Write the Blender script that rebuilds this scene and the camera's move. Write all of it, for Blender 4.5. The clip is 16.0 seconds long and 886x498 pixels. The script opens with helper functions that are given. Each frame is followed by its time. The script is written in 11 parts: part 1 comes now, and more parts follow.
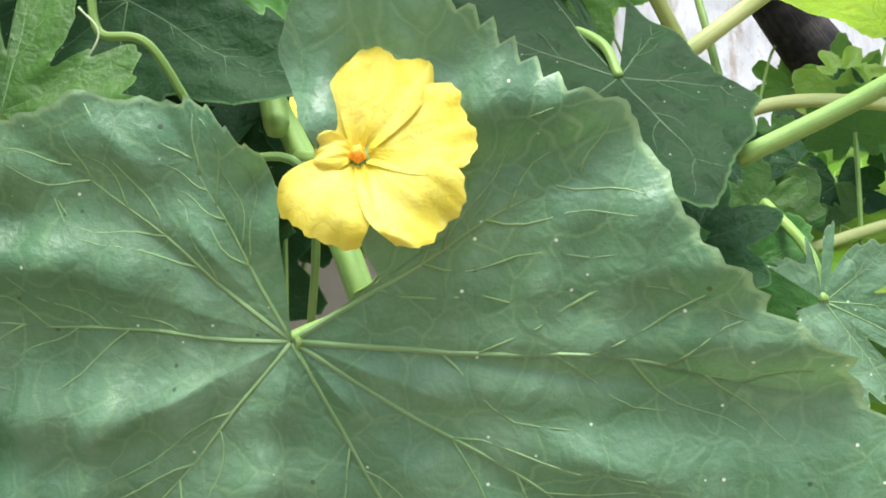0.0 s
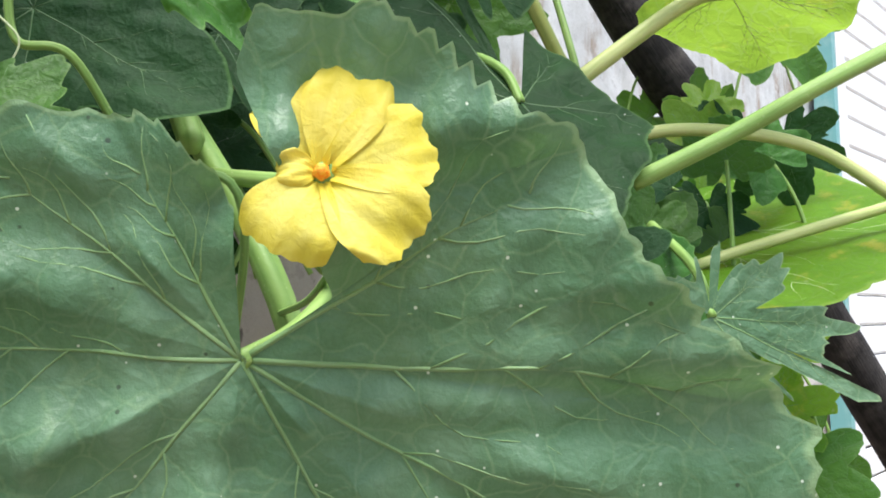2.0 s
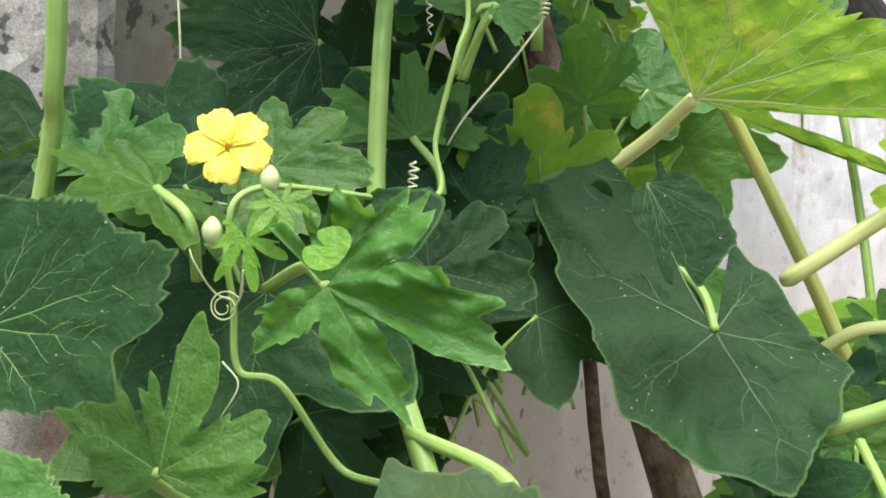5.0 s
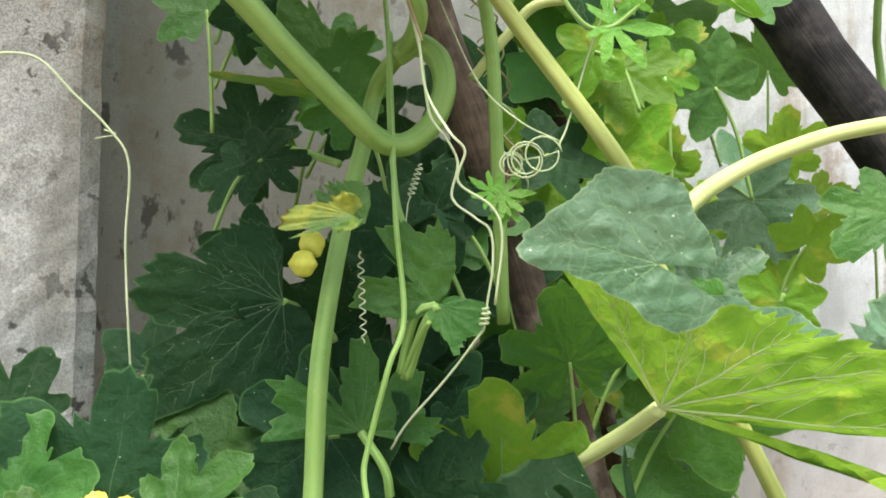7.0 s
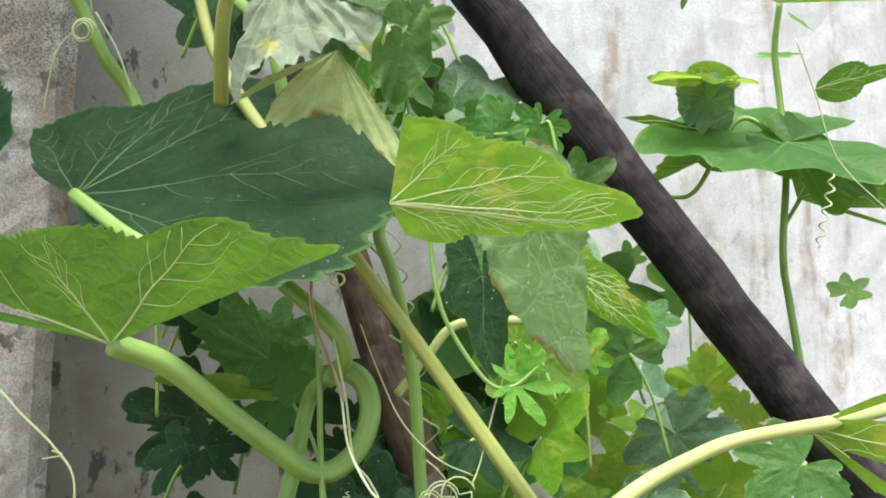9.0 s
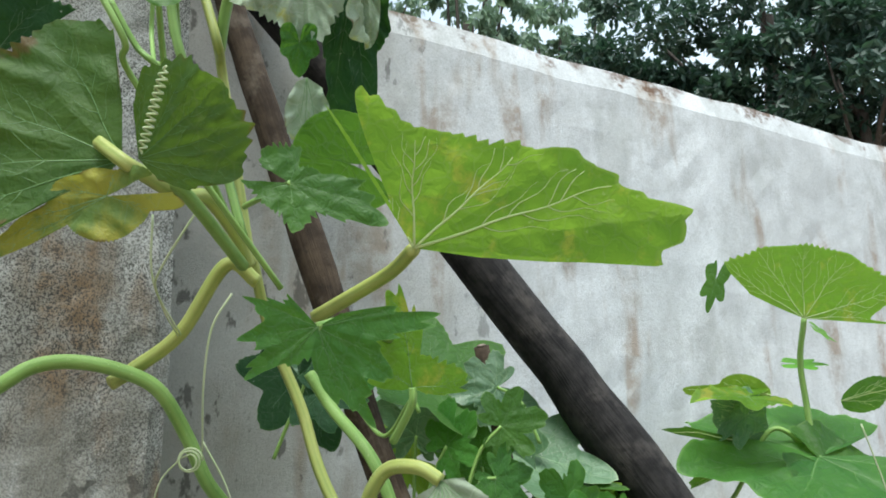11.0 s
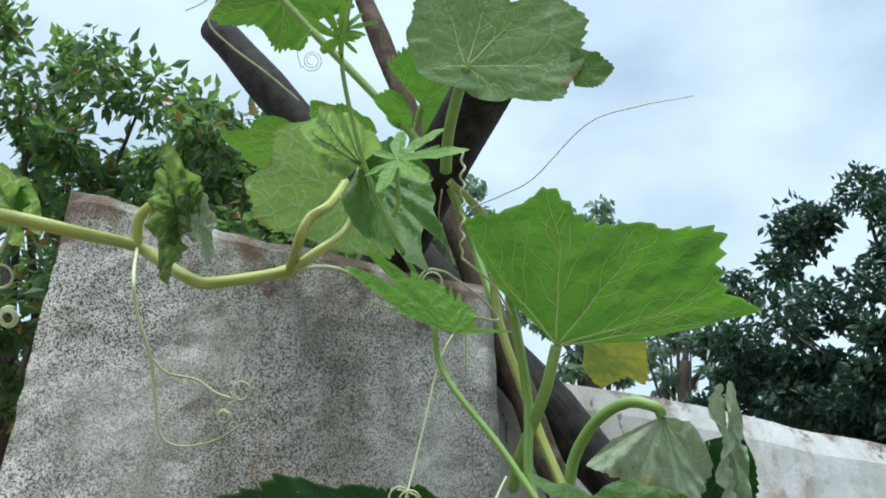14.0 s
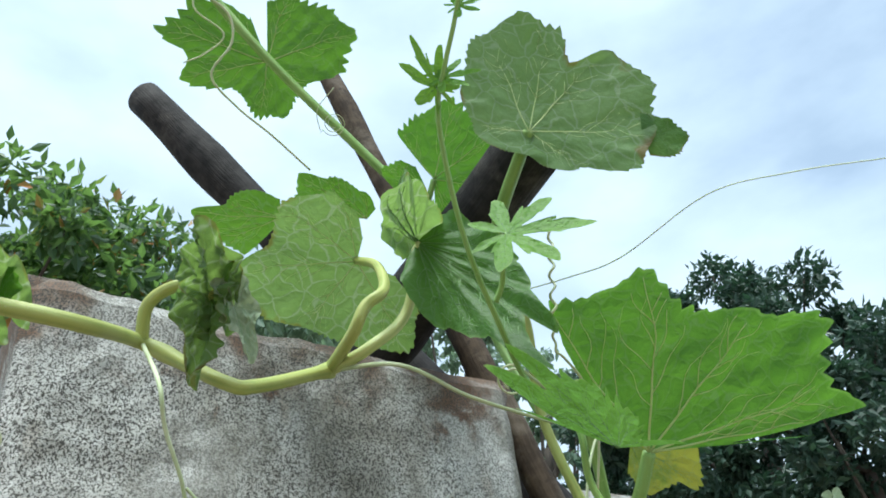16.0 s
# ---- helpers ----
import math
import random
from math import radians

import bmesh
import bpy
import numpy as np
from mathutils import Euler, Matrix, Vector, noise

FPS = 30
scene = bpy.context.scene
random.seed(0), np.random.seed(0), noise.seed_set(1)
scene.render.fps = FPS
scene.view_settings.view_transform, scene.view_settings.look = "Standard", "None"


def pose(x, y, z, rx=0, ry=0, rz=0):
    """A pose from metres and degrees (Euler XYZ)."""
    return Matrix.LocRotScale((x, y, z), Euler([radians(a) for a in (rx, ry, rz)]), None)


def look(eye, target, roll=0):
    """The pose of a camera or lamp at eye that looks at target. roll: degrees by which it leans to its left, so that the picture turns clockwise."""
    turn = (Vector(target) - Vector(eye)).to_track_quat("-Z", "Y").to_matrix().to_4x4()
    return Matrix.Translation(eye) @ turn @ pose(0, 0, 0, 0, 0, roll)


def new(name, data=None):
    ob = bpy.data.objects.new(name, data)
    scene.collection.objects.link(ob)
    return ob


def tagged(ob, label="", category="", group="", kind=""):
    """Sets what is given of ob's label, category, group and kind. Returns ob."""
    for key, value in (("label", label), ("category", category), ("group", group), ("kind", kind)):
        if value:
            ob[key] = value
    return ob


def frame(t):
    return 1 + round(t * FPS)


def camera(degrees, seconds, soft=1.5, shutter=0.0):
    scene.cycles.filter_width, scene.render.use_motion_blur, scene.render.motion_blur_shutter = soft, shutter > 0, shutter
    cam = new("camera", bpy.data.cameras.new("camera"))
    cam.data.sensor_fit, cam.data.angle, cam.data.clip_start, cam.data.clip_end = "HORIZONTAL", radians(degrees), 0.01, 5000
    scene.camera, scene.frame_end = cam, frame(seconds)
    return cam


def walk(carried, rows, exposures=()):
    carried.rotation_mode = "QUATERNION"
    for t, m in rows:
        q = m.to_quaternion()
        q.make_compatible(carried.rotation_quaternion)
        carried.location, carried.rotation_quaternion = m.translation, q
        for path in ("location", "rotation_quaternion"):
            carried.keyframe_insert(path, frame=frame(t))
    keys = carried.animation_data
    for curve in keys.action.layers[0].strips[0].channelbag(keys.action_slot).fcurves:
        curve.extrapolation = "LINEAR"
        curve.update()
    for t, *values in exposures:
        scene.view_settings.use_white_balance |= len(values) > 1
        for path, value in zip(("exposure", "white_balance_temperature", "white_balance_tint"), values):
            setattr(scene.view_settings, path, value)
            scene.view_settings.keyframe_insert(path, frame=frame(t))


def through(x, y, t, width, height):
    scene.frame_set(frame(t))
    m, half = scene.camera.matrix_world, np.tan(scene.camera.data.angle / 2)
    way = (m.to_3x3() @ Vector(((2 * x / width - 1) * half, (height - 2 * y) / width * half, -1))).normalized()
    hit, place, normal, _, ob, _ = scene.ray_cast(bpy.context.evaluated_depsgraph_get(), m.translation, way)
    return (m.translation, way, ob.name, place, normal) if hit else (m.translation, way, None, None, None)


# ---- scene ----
# camera and walk
cam = camera(50.67, 16.0, soft=1.8)
PATH = [
    (0.0, pose(0.0570, -0.2453, 0.8142, 93.47, 0.48, -4.33)),
    (0.5, pose(0.0394, -0.2399, 0.8126, 94.41, 0.77, -7.18)),
    (1.0, pose(0.0289, -0.2423, 0.8140, 94.62, 0.94, -12.41)),
    (1.5, pose(0.0237, -0.2467, 0.8151, 94.65, 1.08, -13.34)),
    (2.0, pose(0.0297, -0.2461, 0.8132, 94.66, 1.05, -13.63)),
    (2.5, pose(0.0319, -0.2515, 0.8197, 94.59, 1.11, -13.54)),
    (3.0, pose(0.0404, -0.2671, 0.8385, 94.47, 0.98, -11.88)),
    (3.5, pose(0.0348, -0.2904, 0.8607, 93.50, 0.26, -7.52)),
    (4.0, pose(0.0428, -0.3069, 0.8857, 91.45, -1.04, -2.83)),
    (4.2, pose(0.0521, -0.3063, 0.9006, 90.94, -1.29, -0.83)),
    (6.3, pose(0.1039, -0.2621, 1.0395, 89.77, -1.53, 8.77)),
    (6.5, pose(0.1152, -0.2620, 1.0612, 89.08, -1.42, 9.57)),
    (7.0, pose(0.1613, -0.2420, 1.0950, 91.31, -1.55, 13.00)),
    (7.5, pose(0.1900, -0.2522, 1.1162, 93.22, -1.10, 13.30)),
    (8.0, pose(0.2057, -0.2685, 1.1375, 94.80, -0.88, 13.09)),
    (8.2, pose(0.2106, -0.2730, 1.1444, 95.81, -0.88, 13.18)),
    (10.3, pose(0.1255, -0.3214, 1.3320, 101.13, 0.96, 5.81)),
    (10.5, pose(0.1172, -0.3278, 1.3494, 101.86, 1.02, 6.01)),
    (11.0, pose(0.0822, -0.3570, 1.3997, 105.07, 0.58, 6.25)),
    (11.5, pose(0.0623, -0.3852, 1.4260, 108.64, 0.78, 8.01)),
    (12.0, pose(0.0425, -0.4156, 1.4544, 111.90, 0.45, 9.54)),
    (12.5, pose(0.0198, -0.4321, 1.4716, 114.60, -0.11, 11.42)),
    (13.0, pose(-0.0071, -0.4385, 1.4785, 116.75, -0.39, 12.58)),
    (13.5, pose(-0.0420, -0.4275, 1.4947, 119.40, -0.53, 13.16)),
    (14.0, pose(-0.0695, -0.4068, 1.5143, 122.28, -0.75, 13.00)),
    (14.5, pose(-0.0846, -0.4069, 1.5353, 126.70, -0.35, 12.40)),
    (15.0, pose(-0.0990, -0.4113, 1.5431, 128.05, -0.21, 11.54)),
    (15.5, pose(-0.1357, -0.3981, 1.5559, 127.84, 1.49, 10.35)),
    (16.0, pose(-0.1986, -0.3537, 1.5661, 127.55, 4.45, 6.12)),
]
EXPOSURES = [(0.0, 1.64, 6450, 11), (0.6, 1.36, 6450, 11), (1.5, 1.34, 6450, 11), (2.5, 1.33, 6450, 11), (4.2, 1.5, 6650, 14), (6.3, 1.8, 6850, 9), (8.2, 1.62, 6850, 9), (10.3, 1.44, 6450, 3), (11.5, 0.8, 6300, 2), (12.5, 0.38, 6250, 1), (13.5, 0.7, 6200, 1), (16.0, 1.06, 6100, 0)]
walk(cam, PATH, EXPOSURES)

# world, sun
world = bpy.data.worlds.new("sky")
scene.world = world
world.use_nodes = True
wt = world.node_tree
wt.nodes.clear()
SUN_ELEV, SUN_ROT = radians(70), radians(186)
w_out = wt.nodes.new("ShaderNodeOutputWorld")
w_bg = wt.nodes.new("ShaderNodeBackground")
w_sky = wt.nodes.new("ShaderNodeTexSky")
w_sky.sky_type, w_sky.sun_disc = "NISHITA", False
w_sky.sun_elevation, w_sky.sun_rotation = SUN_ELEV, SUN_ROT
w_sky.dust_density, w_sky.air_density = 2.0, 1.2
w_gain = wt.nodes.new("ShaderNodeMix")
w_gain.data_type, w_gain.blend_type = "RGBA", "MULTIPLY"
w_gain.inputs[0].default_value = 1.0
w_gain.inputs[7].default_value = (0.085, 0.085, 0.085, 1)
w_tc = wt.nodes.new("ShaderNodeTexCoord")
w_map = wt.nodes.new("ShaderNodeMapping")
w_map.inputs["Scale"].default_value = (1.0, 1.0, 2.2)
w_map.inputs["Location"].default_value = (0.35, 0.1, 0.2)
w_noise = wt.nodes.new("ShaderNodeTexNoise")
w_noise.inputs["Scale"].default_value = 2.4
w_noise.inputs["Detail"].default_value = 7.0
w_noise.inputs["Roughness"].default_value = 0.5
w_ramp = wt.nodes.new("ShaderNodeValToRGB")
w_ramp.color_ramp.elements[0].position = 0.36
w_ramp.color_ramp.elements[0].color = (0.42, 0.42, 0.42, 1)
w_ramp.color_ramp.elements[1].position = 0.62
w_mix = wt.nodes.new("ShaderNodeMix")
w_mix.data_type = "RGBA"
w_mix.inputs[7].default_value = (0.46, 0.53, 0.63, 1)
wt.links.new(w_tc.outputs["Generated"], w_map.inputs["Vector"])
wt.links.new(w_map.outputs["Vector"], w_noise.inputs["Vector"])
wt.links.new(w_noise.outputs["Fac"], w_ramp.inputs["Fac"])
wt.links.new(w_sky.outputs["Color"], w_gain.inputs[6])
wt.links.new(w_ramp.outputs["Color"], w_mix.inputs[0])
wt.links.new(w_gain.outputs[2], w_mix.inputs[6])
wt.links.new(w_mix.outputs[2], w_bg.inputs["Color"])
wt.links.new(w_bg.outputs["Background"], w_out.inputs["Surface"])
w_bg.inputs["Strength"].default_value = 1.0

sun = new("sun", bpy.data.lights.new("sun", "SUN"))
sun.data.energy, sun.data.angle, sun.data.color = 2.9, radians(32), (1.0, 0.975, 0.94)
sun.matrix_world = look((3 * math.sin(SUN_ROT), 3 * math.cos(SUN_ROT), 3 * math.tan(SUN_ELEV)), (0, 0, 0))

# materials
def shader(name, rough=0.6, spec=0.4, metal=0.0):
    m = bpy.data.materials.new(name)
    m.use_nodes = True
    t = m.node_tree
    b = t.nodes["Principled BSDF"]
    b.inputs["Roughness"].default_value = rough
    b.inputs["Specular IOR Level"].default_value = spec
    b.inputs["Metallic"].default_value = metal
    return m, t, b


def node(t, kind, **values):
    n = t.nodes.new("ShaderNode" + kind)
    for key, value in values.items():
        key = key.replace("_", " ")
        if hasattr(value, "is_output"):
            t.links.new(value, n.inputs[key])
        else:
            n.inputs[key].default_value = value
    return n


def rgb(c):
    return (c[0], c[1], c[2], 1.0)


def mixed(t, fac, a, b, blend="MIX"):
    n = t.nodes.new("ShaderNodeMix")
    n.data_type, n.blend_type = "RGBA", blend
    for i, v in ((0, fac), (6, a), (7, b)):
        if hasattr(v, "is_output"):
            t.links.new(v, n.inputs[i])
        elif i == 0:
            n.inputs[0].default_value = v
        else:
            n.inputs[i].default_value = rgb(v)
    return n.outputs[2]


def ramp(t, fac, lo, hi, a=0.0, b=1.0):
    n = t.nodes.new("ShaderNodeMapRange")
    n.interpolation_type = "SMOOTHSTEP"
    t.links.new(fac, n.inputs["Value"])
    for key, v in (("From Min", lo), ("From Max", hi), ("To Min", a), ("To Max", b)):
        n.inputs[key].default_value = v
    return n.outputs["Result"]


def calc(t, op, a, b=0.0):
    n = t.nodes.new("ShaderNodeMath")
    n.operation = op
    for i, v in ((0, a), (1, b)):
        if hasattr(v, "is_output"):
            t.links.new(v, n.inputs[i])
        else:
            n.inputs[i].default_value = v
    return n.outputs[0]


def coords(t, scale=(1, 1, 1), out="Object"):
    tc = t.nodes.new("ShaderNodeTexCoord")
    mp = node(t, "Mapping", Vector=tc.outputs[out], Scale=scale)
    return mp.outputs["Vector"]


def noise_of(t, vec, scale, detail=4.0, rough=0.5, warp=0.0):
    return node(t, "TexNoise", Vector=vec, Scale=scale, Detail=detail, Roughness=rough, Distortion=warp).outputs["Fac"]


def relief(t, b, height, strength=0.3, dist=0.001):
    n = node(t, "Bump", Height=height, Strength=strength, Distance=dist)
    t.links.new(n.outputs["Normal"], b.inputs["Normal"])
    return n


def leaf_material(name, dark, light, vein, glow, through=0.4, rough=0.45, yellow=0.0, brown=0.0, cell=95.0, pale=0.35, spots=0.0, specks=0.0, gloss=0.3):
    """Leaf skin: blotches, a net of fine veins, yellowing, dry margins, and light that comes through the blade."""
    m, t, b = shader(name, rough, gloss)
    v = coords(t)
    big = noise_of(t, v, 22, 4, 0.55)
    fine = noise_of(t, v, 900, 3, 0.65)
    bend = node(t, "TexNoise", Vector=v, Scale=60.0, Detail=2.0)
    off = node(t, "VectorMath", )
    off.operation = "MULTIPLY_ADD"
    t.links.new(bend.outputs["Color"], off.inputs[0])
    off.inputs[1].default_value = (0.012, 0.012, 0.012)
    t.links.new(v, off.inputs[2])
    vo = node(t, "TexVoronoi", Vector=off.outputs["Vector"], Scale=cell)
    vo.feature = "DISTANCE_TO_EDGE"
    net = ramp(t, vo.outputs["Distance"], 0.0, 0.055, 1.0, 0.0)
    dome = ramp(t, vo.outputs["Distance"], 0.0, 0.42)
    vo2 = node(t, "TexVoronoi", Vector=off.outputs["Vector"], Scale=cell * 3.1)
    vo2.feature = "DISTANCE_TO_EDGE"
    net2 = ramp(t, vo2.outputs["Distance"], 0.0, 0.12, 1.0, 0.0)
    dome2 = ramp(t, vo2.outputs["Distance"], 0.0, 0.40)
    patch = ramp(t, noise_of(t, v, 48, 3, 0.6), 0.35, 0.65, 0.25, 1.0)
    c = mixed(t, ramp(t, big, 0.3, 0.7), dark, light)
    c = mixed(t, ramp(t, fine, 0.3, 0.75, 0.0, 0.30), c, light)
    c = mixed(t, calc(t, "MULTIPLY", calc(t, "MULTIPLY", net, patch), pale * 0.38), c, vein)
    c = mixed(t, ramp(t, dome, 0.0, 0.9, 0.30, 0.0), c, (dark[0] * 0.72, dark[1] * 0.80, dark[2] * 0.62))
    c = mixed(t, calc(t, "MULTIPLY", net2, pale * 0.22), c, (dark[0] * 0.7, dark[1] * 0.75, dark[2] * 0.7))
    uv = t.nodes.new("ShaderNodeUVMap")
    sep = node(t, "SeparateXYZ", Vector=uv.outputs["UV"])
    if yellow:
        y = noise_of(t, v, 34, 5, 0.65)
        c = mixed(t, ramp(t, y, 0.62 - 0.3 * yellow, 0.74 - 0.2 * yellow, 0.0, 0.85), c, (0.42, 0.40, 0.06))
    if spots:
        s = noise_of(t, v, 150, 2, 0.5)
        c = mixed(t, ramp(t, s, 0.70, 0.76, 0.0, spots), c, (0.40, 0.44, 0.28))
    if specks:
        vs = node(t, "TexVoronoi", Vector=v, Scale=230.0)
        sc = node(t, "SeparateXYZ", Vector=vs.outputs["Color"])
        dot = calc(t, "MULTIPLY", ramp(t, vs.outputs["Distance"], 0.08, 0.13, 1.0, 0.0), ramp(t, sc.outputs["X"], 0.86, 0.87))
        c = mixed(t, calc(t, "MULTIPLY", dot, specks), c, (0.62, 0.66, 0.55))
        dot2 = calc(t, "MULTIPLY", ramp(t, vs.outputs["Distance"], 0.12, 0.20, 1.0, 0.0), ramp(t, sc.outputs["Y"], 0.955, 0.96))
        c = mixed(t, calc(t, "MULTIPLY", dot2, specks), c, (0.02, 0.025, 0.02))
    if brown:
        e = calc(t, "ADD", sep.outputs["X"], calc(t, "MULTIPLY", calc(t, "SUBTRACT", noise_of(t, v, 45, 4), 0.5), 0.55))
        c = mixed(t, ramp(t, e, 1.06 - brown * 0.2, 1.14 - brown * 0.2, 0.0, 0.9), c, (0.13, 0.07, 0.025))
    else:
        c = mixed(t, ramp(t, sep.outputs["X"], 0.972, 0.99, 0.0, 0.5), c, vein)
    info = t.nodes.new("ShaderNodeObjectInfo")
    hsv = node(t, "HueSaturation", Color=c, Hue=ramp(t, info.outputs["Random"], 0, 1, 0.49, 0.51), Value=ramp(t, info.outputs["Random"], 0, 1, 0.85, 1.18))
    t.links.new(hsv.outputs["Color"], b.inputs["Base Color"])
    h = calc(t, "ADD", calc(t, "MULTIPLY", dome, 1.0), calc(t, "ADD", calc(t, "MULTIPLY", dome2, 0.30), calc(t, "MULTIPLY", fine, 0.55)))
    bump = relief(t, b, h, 0.45, 0.0010)
    g = mixed(t, 0.55, hsv.outputs["Color"], glow, "MIX")
    g = mixed(t, calc(t, "MULTIPLY", net, 0.75), g, vein)
    tr = node(t, "BsdfTranslucent", Color=g, Normal=bump.outputs["Normal"])
    mx = node(t, "MixShader", Fac=through)
    t.links.new(b.outputs[0], mx.inputs[1])
    t.links.new(tr.outputs[0], mx.inputs[2])
    t.links.new(mx.outputs[0], t.nodes["Material Output"].inputs["Surface"])
    return m


LEAF_BLUE = leaf_material("leaf_blue_green", (0.056, 0.140, 0.062), (0.140, 0.240, 0.138), (0.28, 0.38, 0.19), (0.15, 0.34, 0.03), 0.22, 0.42, cell=75, pale=0.75, spots=0.10, specks=0.8, gloss=0.5)
# dark green leaves; the shade inside the vine is put into this colour too
LEAF_DARK_SHADE = leaf_material("leaf_dark_green_shade", (0.010, 0.038, 0.014), (0.022, 0.064, 0.024), (0.09, 0.19, 0.06), (0.10, 0.26, 0.02), 0.22, 0.58, cell=85, pale=0.30, specks=0.5, gloss=0.12)
LEAF_MID = leaf_material("leaf_green", (0.034, 0.115, 0.020), (0.066, 0.172, 0.030), (0.18, 0.32, 0.09), (0.22, 0.46, 0.03), 0.42, 0.50, cell=100, pale=0.42)
LEAF_LIME = leaf_material("leaf_lime_green", (0.095, 0.245, 0.014), (0.150, 0.33, 0.024), (0.30, 0.44, 0.09), (0.42, 0.60, 0.07), 0.58, 0.50, yellow=0.26, cell=90, pale=0.5, spots=0.35)
LEAF_YOUNG = leaf_material("leaf_young_green", (0.095, 0.25, 0.024), (0.15, 0.34, 0.036), (0.28, 0.44, 0.11), (0.30, 0.54, 0.05), 0.45, 0.50, cell=140, pale=0.25)
LEAF_OLIVE = leaf_material("leaf_olive", (0.10, 0.19, 0.065), (0.17, 0.27, 0.115), (0.38, 0.46, 0.27), (0.29, 0.45, 0.07), 0.47, 0.55, brown=0.40, cell=70, pale=0.9)
LEAF_STRAW = leaf_material("leaf_straw", (0.28, 0.34, 0.12), (0.38, 0.43, 0.19), (0.46, 0.50, 0.26), (0.30, 0.38, 0.08), 0.3, 0.6, brown=0.35, cell=70, pale=0.6)
LEAF_OLD = leaf_material("leaf_yellowing", (0.038, 0.105, 0.016), (0.075, 0.150, 0.024), (0.19, 0.27, 0.07), (0.22, 0.36, 0.03), 0.36, 0.55, brown=0.45, cell=80, pale=0.35)
LEAF_DRY = leaf_material("leaf_withered", (0.26, 0.33, 0.22), (0.40, 0.46, 0.35), (0.52, 0.56, 0.44), (0.24, 0.32, 0.10), 0.24, 0.65, yellow=0.06, brown=0.15, cell=70, pale=0.5)
LEAF_SICK = leaf_material("leaf_yellow_patched", (0.10, 0.20, 0.05), (0.20, 0.28, 0.06), (0.3, 0.36, 0.12), (0.35, 0.40, 0.05), 0.4, 0.55, yellow=0.75, brown=0.25, cell=90, pale=0.3)


def stalk_material(name, a, b_, stripe=0.5, rough=0.5):
    m, t, b = shader(name, rough, 0.35)
    v = coords(t)
    uv = t.nodes.new("ShaderNodeUVMap")
    sep = node(t, "SeparateXYZ", Vector=uv.outputs["UV"])
    st = calc(t, "ABSOLUTE", calc(t, "SINE", calc(t, "MULTIPLY", sep.outputs["X"], 15.7)))
    c = mixed(t, ramp(t, noise_of(t, v, 35, 3), 0.3, 0.7), a, b_)
    c = mixed(t, calc(t, "MULTIPLY", st, stripe), c, (b_[0] * 1.35, b_[1] * 1.25, b_[2] * 1.3))
    c = mixed(t, ramp(t, noise_of(t, v, 600, 2), 0.66, 0.75, 0, 0.3), c, (0.5, 0.55, 0.3))
    t.links.new(c, b.inputs["Base Color"])
    b.inputs["Subsurface Weight"].default_value = 0.12
    b.inputs["Subsurface Radius"].default_value = (0.002, 0.003, 0.001)
    relief(t, b, calc(t, "ADD", st, noise_of(t, v, 500, 3)), 0.25, 0.0006)
    return m


STALK = stalk_material("stalk_green", (0.13, 0.25, 0.05), (0.21, 0.34, 0.09))
STALK_PALE = stalk_material("stalk_pale", (0.30, 0.38, 0.12), (0.40, 0.45, 0.18))
STALK_TAN = stalk_material("stalk_yellow_green", (0.22, 0.28, 0.06), (0.31, 0.35, 0.10))
TENDRIL = stalk_material("tendril_pale_green", (0.34, 0.42, 0.21), (0.50, 0.55, 0.35), 0.2)
TENDRIL_DRY = stalk_material("tendril_dry", (0.16, 0.10, 0.05), (0.34, 0.28, 0.16), 0.2, 0.7)
VEIN = stalk_material("vein_pale", (0.15, 0.27, 0.10), (0.20, 0.32, 0.14), 0.1)
VEIN_LIGHT = stalk_material("vein_light", (0.40, 0.52, 0.20), (0.48, 0.58, 0.27), 0.1)
VEIN_MID = stalk_material("vein_green", (0.085, 0.18, 0.045), (0.13, 0.24, 0.07), 0.1)
# veins of the dark leaves, darkened along with them
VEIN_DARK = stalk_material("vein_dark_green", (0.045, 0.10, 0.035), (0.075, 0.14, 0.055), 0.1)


def petal_material():
    m, t, b = shader("petal_yellow", 0.55, 0.25)
    v = coords(t)
    uv = t.nodes.new("ShaderNodeUVMap")
    sep = node(t, "SeparateXYZ", Vector=uv.outputs["UV"])
    c = mixed(t, ramp(t, noise_of(t, v, 90, 4), 0.35, 0.7), (0.68, 0.56, 0.055), (0.78, 0.69, 0.16))
    rays = calc(t, "SINE", calc(t, "MULTIPLY", sep.outputs["Y"], 70.0))
    c = mixed(t, ramp(t, rays, 0.3, 1.0, 0.0, 0.05), c, (0.70, 0.55, 0.02))
    c = mixed(t, ramp(t, sep.outputs["X"], 0.0, 0.35, 0.6, 0.0), c, (0.62, 0.55, 0.05))
    t.links.new(c, b.inputs["Base Color"])
    bump = relief(t, b, calc(t, "ADD", calc(t, "MULTIPLY", rays, 0.03), noise_of(t, v, 260, 5, 0.6, 0.5)), 0.5, 0.0010)
    tr = node(t, "BsdfTranslucent", Color=rgb((0.72, 0.58, 0.05)), Normal=bump.outputs["Normal"])
    mx = node(t, "MixShader", Fac=0.35)
    t.links.new(b.outputs[0], mx.inputs[1])
    t.links.new(tr.outputs[0], mx.inputs[2])
    t.links.new(mx.outputs[0], t.nodes["Material Output"].inputs["Surface"])
    return m


